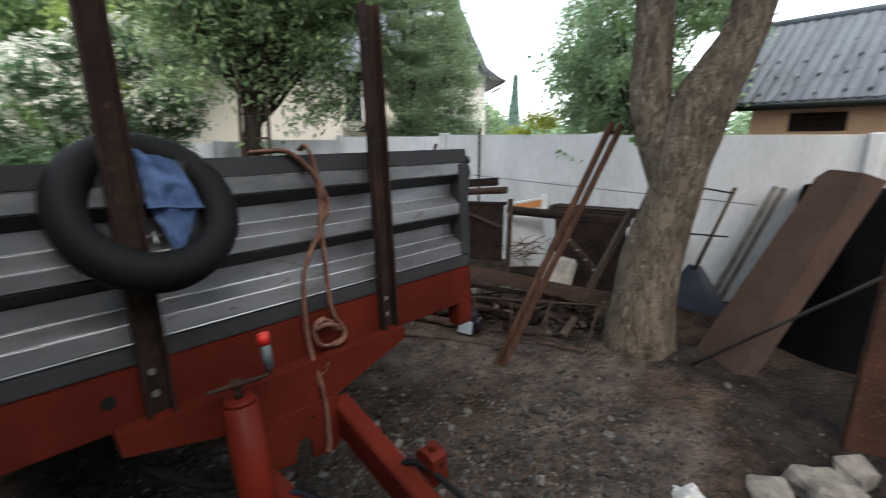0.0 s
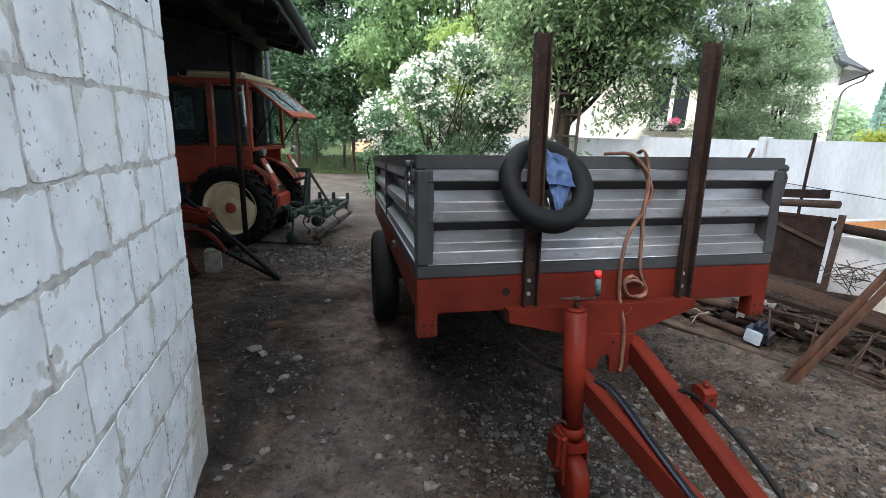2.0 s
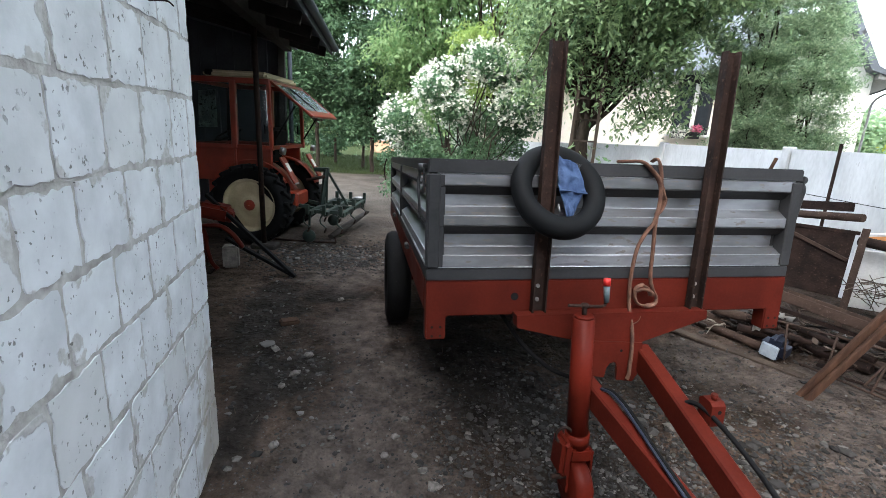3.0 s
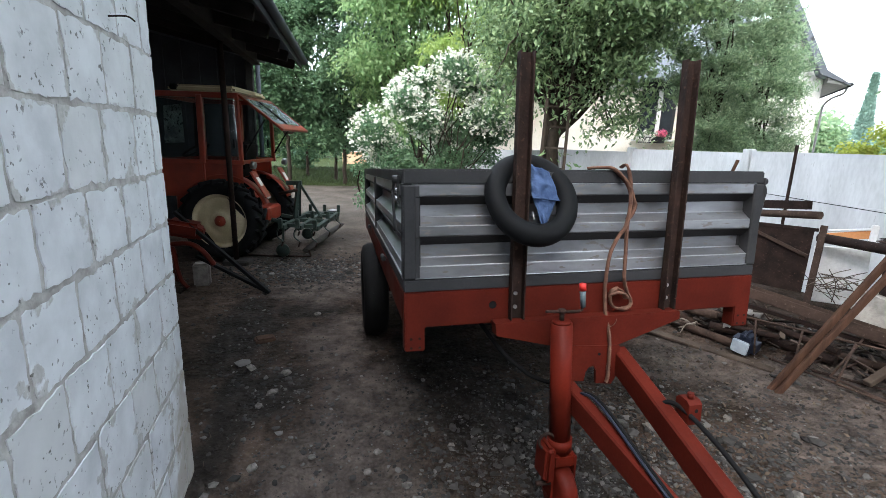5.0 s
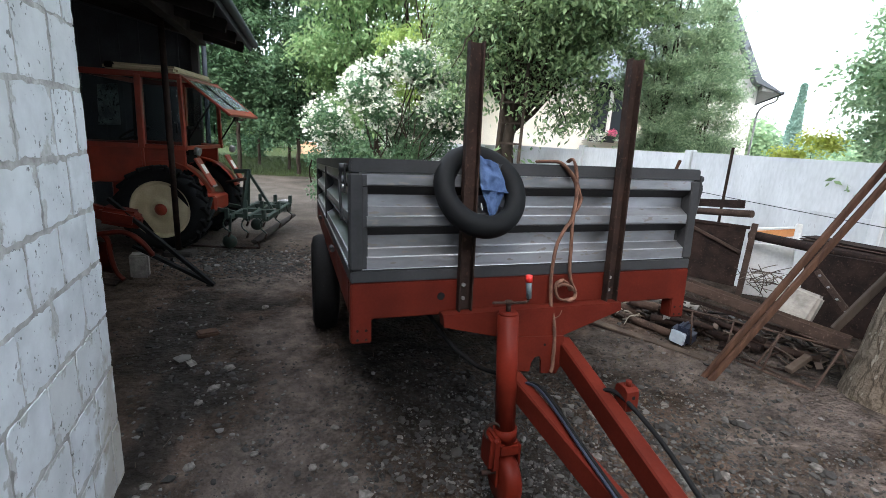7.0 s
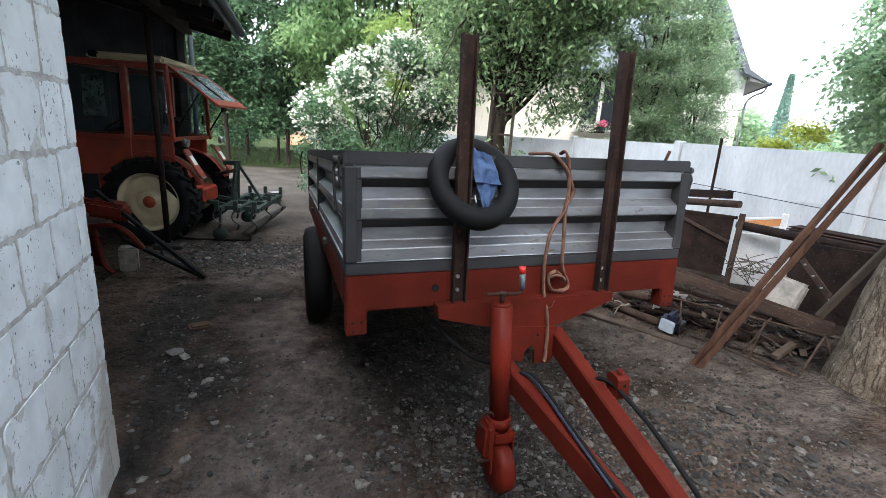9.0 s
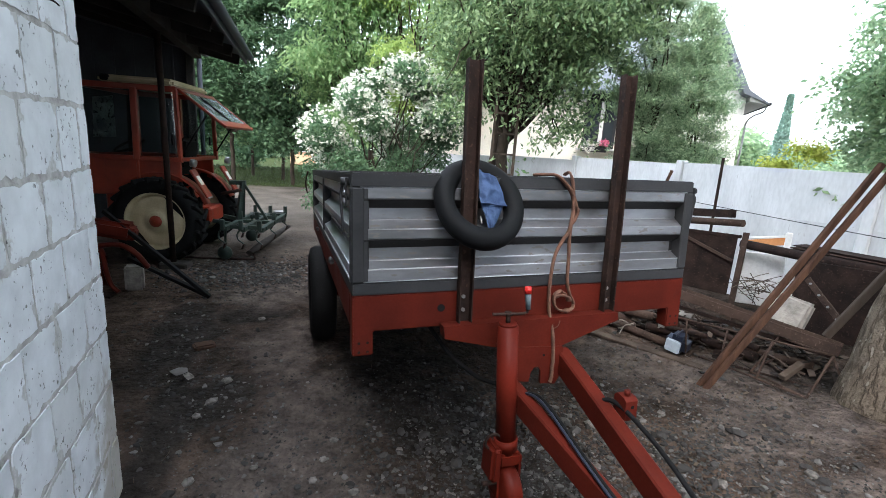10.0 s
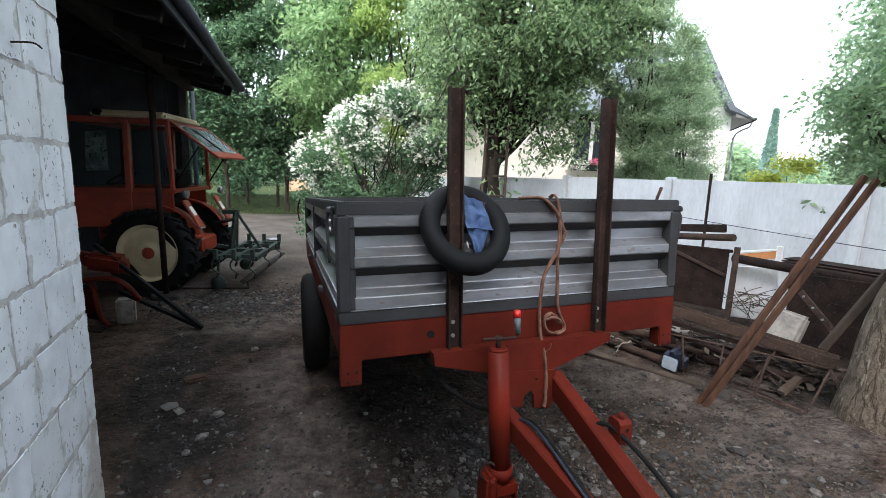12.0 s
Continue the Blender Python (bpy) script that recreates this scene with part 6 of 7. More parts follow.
def cultivator():
    """A spring-tine cultivator hitched behind the tractor."""
    c = thing("cultivator", "dark green spring-tine cultivator hitched behind the tractor", "cultivator", M_TRACTOR @ Matrix.Translation((0.72, 0.25, 0.04)))
    part("mast", bar((0.0, 0.34, 0.40), (0.06, 0.42, 0.98), 0.05, 0.05), M_GREEN, c)
    part("mast", bar((0.0, 0.58, 0.40), (0.06, 0.46, 0.98), 0.05, 0.05), M_GREEN, c)
    part("mast_head", bar((-0.12, 0.44, 0.97), (0.10, 0.44, 0.98), 0.06, 0.06), M_GREEN, c)
    part("mast_brace", bar((0.08, 0.44, 0.95), (0.38, 0.44, 0.46), 0.035, 0.035), M_GREEN, c)
    for x in (0.02, 0.25, 0.48):
        part("frame_bar", bar((x, -0.25, 0.43), (x, 1.1, 0.43), 0.06, 0.06), M_GREEN, c)
    for y in (-0.1, 0.35, 0.8, 1.05):
        part("frame_rail", bar((-0.02, y, 0.435), (0.52, y, 0.435), 0.05, 0.05), M_GREEN, c)
    k = 0
    for x in (0.02, 0.25, 0.48):
        for y in (-0.22, 0.42, 1.06):
            yy = y + 0.1 * (k % 3) - 0.1
            k += 1
            tn = part("tine", sweep(spline([(x, yy, 0.46), (x - 0.05, yy, 0.38), (x - 0.04, yy, 0.31), (x + 0.02, yy, 0.26), (x + 0.02, yy, 0.22)], 5), 0.016, 6, flat=0.6), M_GREEN, c)
            part("share", box((0.02, 0.05, 0.07), (x + 0.02, yy, 0.22), (0, 20, 0), 0.004), M_RUST, tn)
            part("clamp", box((0.05, 0.05, 0.13), (x, yy, 0.50), bevel=0.006), M_GREEN, c)
    for y in (-0.2, 1.0):
        part("depth_leg", bar((0.02, y, 0.46), (0.0, y, 0.15), 0.03, 0.03), M_GREEN, c)
        part("depth_wheel", lathe([(0.003, -0.03), (0.085, -0.03), (0.095, 0), (0.085, 0.03), (0.003, 0.03)], 20, Matrix.Translation((0.0, y, 0.10))), M_GREEN, c)
    b = part("bucket", lathe([(0.003, 0), (0.11, 0), (0.135, 0.22), (0.14, 0.22)], 24, pose(-0.62, 8.05, 0.0) @ Matrix.Rotation(radians(90), 4, "X")), M_GALV)
    tagged(b, "galvanised bucket standing behind the tractor", "bucket")
    p = part("log", sweep([(-0.899, 5.090, 0.050), (-0.735, 5.550, 0.100), (-0.571, 6.010, 0.150), (-0.407, 6.470, 0.200)], [0.05, 0.07, 0.06, 0.04], 9, flat=0.6), M_SHEDWOOD)
    tagged(p, "dark split log lying in front of the cultivator", "log")


cultivator()


def red_plough():
    """A red one-furrow plough lying by the wall with its beam on the ground."""
    p = thing("plough", "red steel plough resting beside the block wall", "plough", pose(-1.95, 3.6, 0))
    part("beam", bar((-0.55, 0.08, 0.78), (0.14, -0.02, 0.60), 0.10, 0.13, 0.02), M_RED, p)
    part("headstock", box((0.34, 0.26, 0.17), (-0.06, 0.03, 0.66), (0, 12, 6), 0.04, segs=3), M_RED, p)
    part("arch", sweep(spline([(-0.45, -0.02, 0.40), (-0.30, -0.05, 0.47), (-0.15, -0.06, 0.505), (0.01, -0.08, 0.51), (0.14, -0.1, 0.43), (0.255, -0.12, 0.275)], 6), [0.05] * 30 + [0.03], 12, flat=0.55), M_RED, p)
    part("leg", sweep(spline([(-0.20, -0.05, 0.48), (-0.155, -0.07, 0.42), (-0.135, -0.09, 0.26), (-0.09, -0.12, 0.11), (-0.02, -0.14, 0.03)], 6), 0.042, 12, flat=0.55), M_RED, p)
    bm = bmesh.new()
    rows = []
    for j in range(9):
        v = j / 8
        rows.append([bm.verts.new((-0.50 + 0.34 * u + 0.05 * v * u, -0.02 - 0.10 * v + 0.10 * (u - 0.5) ** 2, 0.05 + 0.34 * v + 0.05 * math.sin(3 * u))) for u in [i / 8 for i in range(9)]])
    for r0, r1 in zip(rows, rows[1:]):
        for i in range(8):
            f = bm.faces.new((r0[i], r0[i + 1], r1[i + 1], r1[i]))
            f.smooth = True
    bmesh.ops.solidify(bm, geom=bm.faces[:], thickness=0.012)
    part("mouldboard", bm, M_RED, p)
    part("share", box((0.30, 0.10, 0.02), (-0.2, -0.17, 0.03), (10, 5, -12), 0.004), M_RUST, p)
    b = thing("steel_bar", "long black steel bar leaning from the plough to the ground", "bar", group="bars by the plough")
    part("bar", bar((-2.10, 3.63, 0.84), (-1.10, 3.25, 0.02), 0.04, 0.04, 0.004), M_BLACK, b)
    b = thing("steel_bar", "shorter black steel bar lying beneath the plough", "bar", group="bars by the plough")
    part("bar", bar((-1.90, 3.58, 0.36), (-1.13, 3.30, 0.02), 0.05, 0.035, 0.004), M_BLACK, b)
    c = part("concrete_block", box((0.17, 0.16, 0.26), (-1.885, 3.66, 0.13), (0, 0, 12), 0.02, segs=2), M_CONC2)
    tagged(c, "rough concrete block propping the plough", "concrete block")
    r = thing("hooked_rod", "rusty rod with a hooked end on the ground", "rod")
    part("rod", sweep(spline([(-1.75, 4.9, 0.05), (-1.3, 4.83, 0.04), (-0.86, 4.77, 0.04), (-0.80, 4.76, 0.05), (-0.82, 4.77, 0.13)], 6), 0.014, 8), M_RUST, r)
    o = part("brick", box((0.155, 0.095, 0.045), (-0.935, 2.03, 0.018), (4, 3, 24), 0.012, segs=2), mat("broken_brick", (0.075, 0.043, 0.030), (0.045, 0.028, 0.021), 0.95, 0, 20, 0.6, 60))
    tagged(o, "broken flat piece of brown brick on the ground", "brick")


red_plough()

# ---- scrap heap by the fence ----
GROUPS = {"stone": "stones on the earth", "rubble_block": "rubble beside the post", "pipe_offcut": "pipes in the scrap heap", "iron_rod": "rods in the scrap heap", "metal_scrap": "scraps of sheet metal", "concrete_post": "posts leaning on the fence", "timber_brace": "timbers on the tank", "steel_pipe": "pipes over the scrap", "fence_hook": "rods by the tree"}


def one(name, label, category, bm, material, smooth=False):
    return tagged(part(name, bm, material, smooth=smooth), label, category, GROUPS.get(name, ""))


def channel(p0, p1, w, h, material, bm=None):
    """A U-section beam, open to the top."""
    bm = bmesh.new()
    p0, p1 = Vector(p0), Vector(p1)
    d = (p1 - p0).normalized()
    s = d.cross(Vector((0, 0, 1))).normalized()
    u = s.cross(d)
    bar(p0 - u * h / 2, p1 - u * h / 2, w, 0.008, 0.002, bm)
    bar(p0 + s * w / 2, p1 + s * w / 2, 0.008, h, 0.002, bm)
    bar(p0 - s * w / 2, p1 - s * w / 2, 0.008, h, 0.002, bm)
    return bm


def scrap():
    # long leaning timbers
    lt = thing("leaning_timbers", "pair of long brown timber battens leaning over the scrap", "timber")
    a, b = Vector((2.56, 0.612, 0.085)), Vector((3.42, 0.337, 1.75))
    part("batten", bar(a, b, 0.032, 0.040, 0.004), M_WOODN, lt)
    off = Vector((0.013, -0.045, 0.0))
    part("batten", bar(a + off, b + off + Vector((0.02, -0.006, -0.02)), 0.030, 0.040, 0.004), M_WOODN, lt)
    # rusty plate standing behind the trailer
    tk = thing("rusty_plate", "tall rusty steel plate with welded flat bars", "steel plate")
    part("plate", bar((3.58, 2.02, 0.72), (3.83, 1.58, 0.72), 0.012, 0.58, 0.003), M_RUST, tk)
    part("flat_bar", bar((3.57, 2.0, 0.96), (3.80, 1.57, 0.78), 0.02, 0.03, 0.003), M_RUSTL, tk)
    part("edge_angle", bar((3.57, 2.02, 1.01), (3.85, 1.56, 1.02), 0.03, 0.03, 0.003), M_RUST, tk)
    up = one("rusty_upright", "rusty channel upright with flaking edges", "steel upright", bar((3.80, 1.49, 0.15), (3.845, 1.515, 1.07), 0.05, 0.03, 0.003), M_RUSTL)
    one("steel_pipe", "rusty steel pipe lying over the plate", "pipe", rod((4.01, 1.70, 1.13), (3.90, 2.6, 1.03), 0.036, segs=18), M_RUSTL)
    one("steel_pipe", "long dark red rusty pipe lying across the scrap", "pipe", rod((3.87, 1.56, 0.955), (4.06, 0.42, 0.955), 0.042, segs=18), M_RUST)
    one("channel_steel", "slotted rusty channel on top of the scrap", "channel", channel((4.10, 1.90, 1.20), (4.06, 2.55, 1.13), 0.06, 0.08, M_RUST), M_RUST)
    sp = thing("sheet_pile", "stack of thin rusty sheets along the fence", "sheet metal")
    for k in range(3):
        part("sheet", bar((4.05 + 0.03 * k, 1.20, 0.985 + 0.018 * k), (4.20 + 0.02 * k, 0.36, 0.995 + 0.018 * k), 0.22, 0.008, 0.002), (M_RUST, M_RUSTL, M_RUST)[k], sp)
    # white enamel panel with timber edge
    wp = thing("enamel_panel", "white enamel appliance panel with an orange board on top", "panel")
    part("panel", bar((3.98, 1.64, 0.60), (4.16, 1.30, 0.64), 0.03, 0.52, 0.006), M_WHITE, wp)
    part("board", bar((4.03, 1.68, 0.93), (4.20, 1.36, 1.02), 0.02, 0.07, 0.004), M_ORANGE, wp)
    part("white_edge", bar((4.02, 1.70, 0.985), (4.19, 1.38, 1.06), 0.03, 0.018, 0.003), M_WHITE, wp)
    part("end_post", bar((4.19, 1.36, 0.92), (4.20, 1.37, 1.10), 0.05, 0.05, 0.008), M_WHITE, wp)
    # dark tank behind with a latticed frame
    dk = thing("rusty_tank", "dark rusty tank side with bolted diagonal straps", "tank")
    part("side", bar((3.90, 1.02, 0.62), (4.0, 0.40, 0.66), 0.02, 0.62, 0.006), M_RUST, dk)
    part("strap", bar((3.70, 0.80, 0.83), (3.70, 0.48, 0.56), 0.012, 0.05, 0.003), M_RUSTL, dk)
    for k in range(4):
        q = Vector((3.692, 0.76, 0.80)).lerp(Vector((3.692, 0.52, 0.59)), k / 3)
        part("bolt", rod(q, q + Vector((-0.012, 0, 0)), 0.009, segs=6), M_GALV, dk)
    one("timber_brace", "grey weathered timber brace leaning on the tank", "timber", bar((3.660, 0.231, 1.128), (3.440, 0.417, 0.509), 0.042, 0.05, 0.006), M_WOODD)
    # concrete slab on the channel
    bm = box((0.13, 0.23, 0.25), bevel=0.022, segs=3)
    for v in bm.verts:
        v.co += Vector((0.008 * noise.noise(v.co * 19), 0.008 * noise.noise(v.co * 21 + Vector((3, 0, 0))), 0.008 * noise.noise(v.co * 17)))
    s = one("concrete_slab", "broken pale concrete slab propped on the scrap", "concrete slab", bm, M_SLAB)
    s.matrix_world = pose(3.40, 0.665, 0.60, 10, 12, 20)
    # long channel beam across the front of the heap
    one("channel_beam", "long dull brown channel beam across the scrap heap", "channel beam", channel((2.62, 1.80, 0.66), (3.42, 0.29, 0.465), 0.095, 0.075, M_RUST), M_RUSTL)
    one("angle_iron", "rusty angle iron beneath the channel beam", "angle iron", bar((2.70, 1.66, 0.50), (3.40, 0.33, 0.40), 0.03, 0.03, 0.002), M_RUST)
    # rod frames
    cg = thing("rod_frame", "bent rusty steel rod frame standing in the heap", "rod frame")
    C = [(3.24, 0.60, 0.443), (3.32, 0.27, 0.435), (3.05, 0.205, 0.185), (2.98, 0.56, 0.20)]
    for i in range(4):
        part("rod", rod(C[i], C[(i + 1) % 4], 0.008, segs=8), M_RUSTL, cg)
    part("rod", rod((2.7, 1.25, 0.42), (3.32, 0.27, 0.44), 0.008, segs=8), M_RUSTL, cg)
    part("rod", rod((2.84, 0.88, 0.18), (3.05, 0.205, 0.185), 0.008, segs=8), M_RUSTL, cg)
    for k in range(3):
        t = 0.2 + 0.25 * k
        part("rod", rod(Vector((2.7, 1.25, 0.42)).lerp(Vector((3.32, 0.27, 0.44)), t), Vector((2.70, 1.15, 0.18)).lerp(Vector((3.05, 0.205, 0.185)), t), 0.007, segs=8), M_RUSTL, cg)
    part("leg", rod((3.32, 0.27, 0.435), (3.42, 0.20, 0.18), 0.008, segs=8), M_RUSTL, cg)
    one("timber_stub", "short sawn timber end on the ground", "timber", bar((3.13, 0.44, 0.20), (3.33, 0.46, 0.285), 0.05, 0.04, 0.005), M_WOODD)
    one("ground_plank", "long grey plank lying on the earth", "plank", bar((2.30, 1.78, 0.10), (2.79, 0.80, 0.125), 0.09, 0.022, 0.003), M_WOODD)
    # two hollow pipes with open ends, and pale dry roots
    for a, b, r, m in (((3.0, 1.78, 0.20), (3.085, 1.10, 0.22), 0.048, M_RUSTL), ((3.12, 2.0, 0.22), (3.30, 1.42, 0.26), 0.055, M_CONC2)):
        a, b = Vector(a), Vector(b)
        turn = Matrix.Translation(b) @ (a - b).to_track_quat("Y", "Z").to_matrix().to_4x4()
        L = (a - b).length
        one("pipe_offcut", "open ended pipe length lying in the scrap heap", "pipe", lathe([(r, 0), (r, L), (r * 0.84, L), (r * 0.84, 0), (r, 0)], 20, turn), m)
    rt = thing("dry_roots", "bundle of pale dry roots under the trailer corner", "roots")
    rr = random.Random(33)
    for k in range(11):
        p = Vector((2.68 + rr.gauss(0, 0.05), 1.63 + rr.gauss(0, 0.06), 0.14))
        q = p + Vector((rr.gauss(0.05, 0.06), rr.gauss(0, 0.09), rr.uniform(0.03, 0.08)))
        part("root", sweep(spline([p, p.lerp(q, 0.5) + Vector((rr.gauss(0, 0.03), rr.gauss(0, 0.03), 0.03)), q, q + Vector((rr.gauss(0, 0.05), rr.gauss(0, 0.06), -0.06))], 4), [0.008] * 8 + [0.004] * 5, 6), M_ROOT, rt)
    # small pipes and rods under the beam
    rng = random.Random(81)
    for k in range(9):
        y = 1.0 + 0.14 * k + rng.uniform(-0.05, 0.05)
        x = 3.0 - 0.05 * k + rng.uniform(-0.1, 0.15)
        a = radians(rng.uniform(95, 150))
        L = rng.uniform(0.25, 0.6)
        z = 0.17 + rng.uniform(0, 0.14)
        r = rng.choice((0.012, 0.02, 0.032, 0.04))
        one("pipe_offcut", "short rusty pipe offcut in the scrap heap", "pipe", rod((x, y, z), (x + L * math.cos(a), y + L * math.sin(a), z + rng.uniform(-0.02, 0.06)), r, segs=12), rng.choice((M_RUST, M_RUSTL, M_RUST)))
    for k in range(16):
        x, y = rng.uniform(2.75, 3.6), rng.uniform(0.35, 2.0)
        a = rng.uniform(0, math.pi)
        L = rng.uniform(0.15, 0.5)
        z = rise(x, y) + rng.uniform(0.02, 0.16)
        rad = rng.uniform(0.004, 0.009)
        if math.hypot(x + L * math.cos(a) * 0.5 - 2.82, y + L * math.sin(a) * 0.5 - 1.08) < 0.30:
            continue
        one("iron_rod", "thin rusty iron rod in the heap", "rod", rod((x, y, z), (x + L * math.cos(a), y + L * math.sin(a), z + rng.uniform(-0.03, 0.12)), rad, segs=6), rng.choice((M_RUST, M_RUSTL)))
    for a, b, r, m in (((2.62, 1.75, 0.16), (2.80, 1.16, 0.165), 0.034, M_RUSTL), ((2.80, 1.62, 0.17), (2.92, 1.10, 0.18), 0.028, M_RUST), ((2.86, 1.78, 0.25), (3.02, 1.22, 0.26), 0.03, M_RUST), ((2.55, 1.95, 0.15), (2.74, 1.40, 0.13), 0.02, M_RUSTL), ((3.0, 1.5, 0.33), (3.20, 0.70, 0.30), 0.024, M_RUST), ((3.05, 1.25, 0.20), (3.22, 0.72, 0.22), 0.036, M_RUST), ((3.2, 0.95, 0.22), (3.45, 0.45, 0.26), 0.03, M_RUSTL), ((2.9, 0.95, 0.14), (3.3, 0.30, 0.17), 0.012, M_RUST)):
        tube = rod(a, b, r, segs=16)
        one("pipe_offcut", "rusty pipe length lying under the channel beam", "pipe", tube, m)
    # crumpled sheet fragments and dry twigs
    for k in range(10):
        x, y = rng.uniform(2.8, 3.7), rng.uniform(0.6, 2.1)
        bm = bmesh.new()
        n = 5
        sx, sy = rng.uniform(0.08, 0.2), rng.uniform(0.06, 0.14)
        g = [[bm.verts.new(((i / n - 0.5) * sx, (j / n - 0.5) * sy, 0.03 * noise.noise((i * 0.6 + k * 7, j * 0.6, k)))) for i in range(n + 1)] for j in range(n + 1)]
        for j in range(n):
            for i in range(n):
                bm.faces.new((g[j][i], g[j][i + 1], g[j + 1][i + 1], g[j + 1][i]))
        bmesh.ops.solidify(bm, geom=bm.faces[:], thickness=0.004)
        o = one("metal_scrap", "crumpled scrap of sheet metal", "scrap metal", bm, rng.choice((M_RUST, M_RUSTL, M_GALV, M_CONC2)))
        o.matrix_world = pose(x, y, rise(x, y) + rng.uniform(0.04, 0.2), rng.uniform(-40, 40), rng.uniform(-40, 40), rng.uniform(0, 180))
    tw = thing("twig_bundle", "tangle of dry grey twigs on the scrap", "twigs")
    for k in range(26):
        c = Vector((3.84, 1.33, 0.60)) + Vector((rng.gauss(0, 0.05), rng.gauss(0, 0.07), rng.gauss(0, 0.04)))
        d = Vector((rng.gauss(0, 1), rng.gauss(0, 1), rng.gauss(0, 0.5))).normalized() * rng.uniform(0.06, 0.15)
        bow = Vector((rng.gauss(0, 0.02), rng.gauss(0, 0.03), rng.gauss(0.02, 0.02)))
        part("twig", sweep(spline([c - d * 1.3, c + bow, c + d * 1.3 + bow * 0.5], 4), 0.0035, 5), M_WOODD if k % 3 else M_WOODO, tw)
    # canister
    cn = thing("canister", "dark plastic canister with a white front", "canister", pose(2.81, 1.09, 0.13, 6, -8, 24))
    part("body", box((0.18, 0.17, 0.17), (0, 0, 0.085), bevel=0.045, segs=4), M_NAVY, cn)
    part("front_label", box((0.020, 0.118, 0.108), (-0.086, 0.010, 0.086), (0, 6, 0), 0.009, segs=2), mat("pale_blue_plastic", (0.33, 0.39, 0.44), (0.26, 0.31, 0.35), 0.5, 0, 8, 0.03, 50), cn, "pale blue-white blank front panel")
    part("handle", sweep(spline([(-0.055, 0, 0.162), (-0.04, 0, 0.185), (0.03, 0, 0.188), (0.055, 0, 0.162)], 5), 0.010, 8), M_NAVY, cn)
    # rusty pole and a stake by the fence, wire along it
    one("rusty_pole", "thin rusty pole standing against the fence", "pole", rod((4.44, 2.44, 0.12), (4.45, 2.47, 1.765), 0.016, segs=10), M_RUST)
    one("wooden_stake", "short brown stake behind the fence", "stake", sweep([(4.34, 3.02, 0.2), (4.32, 3.06, 1.2), (4.34, 3.16, 1.42), (4.36, 3.12, 1.58)], 0.02, 8), M_WOODN)
    one("fence_wire", "slack dark wire strung along the fence", "wire", sweep(spline([(4.42, 3.1, 1.235), (4.50, 2.1, 1.195), (4.64, 1.0, 1.15), (4.80, 0.1, 1.12), (4.86, -0.3, 1.1)], 8), 0.004, 6), M_BLACK)


scrap()


def debris():
    """Small rusted fragments that fill the heap under the beam, added to darken its shaded gaps."""
    rng = random.Random(55)
    bm = bmesh.new()
    for k in range(600):
        t = rng.random()
        x = 2.72 + 0.75 * t + rng.gauss(0.12, 0.14)
        y = 1.75 - 1.35 * t + rng.gauss(0.10, 0.16)
        if x > 4.2 or math.hypot(x - 2.82, y - 1.08) < 0.24:
            continue
        z = rise(x, y) + 0.01 + abs(rng.gauss(0, 0.07))
        rot = (rng.uniform(-35, 35), rng.uniform(-35, 35), rng.uniform(0, 180))
        if k % 3 == 0:
            a = radians(rot[2])
            L = rng.uniform(0.05, 0.22)
            rod((x, y, z), (x + L * math.cos(a), y + L * math.sin(a), z + rng.uniform(-0.03, 0.05)), rng.uniform(0.003, 0.011), segs=6, bm=bm)
        else:
            box((rng.uniform(0.03, 0.11), rng.uniform(0.015, 0.045), rng.uniform(0.003, 0.012)), (x, y, z), rot, 0, bm)
    tagged(part("scrap_debris", bm, M_DEBRIS), "rusted fragments and bits heaped under the steel beam", "scrap metal", kind="stuff")


M_DEBRIS = leaf_mat("mixed_scrap", (0.012, 0.010, 0.009), (0.085, 0.062, 0.048), 0.85, 0.0)
debris()


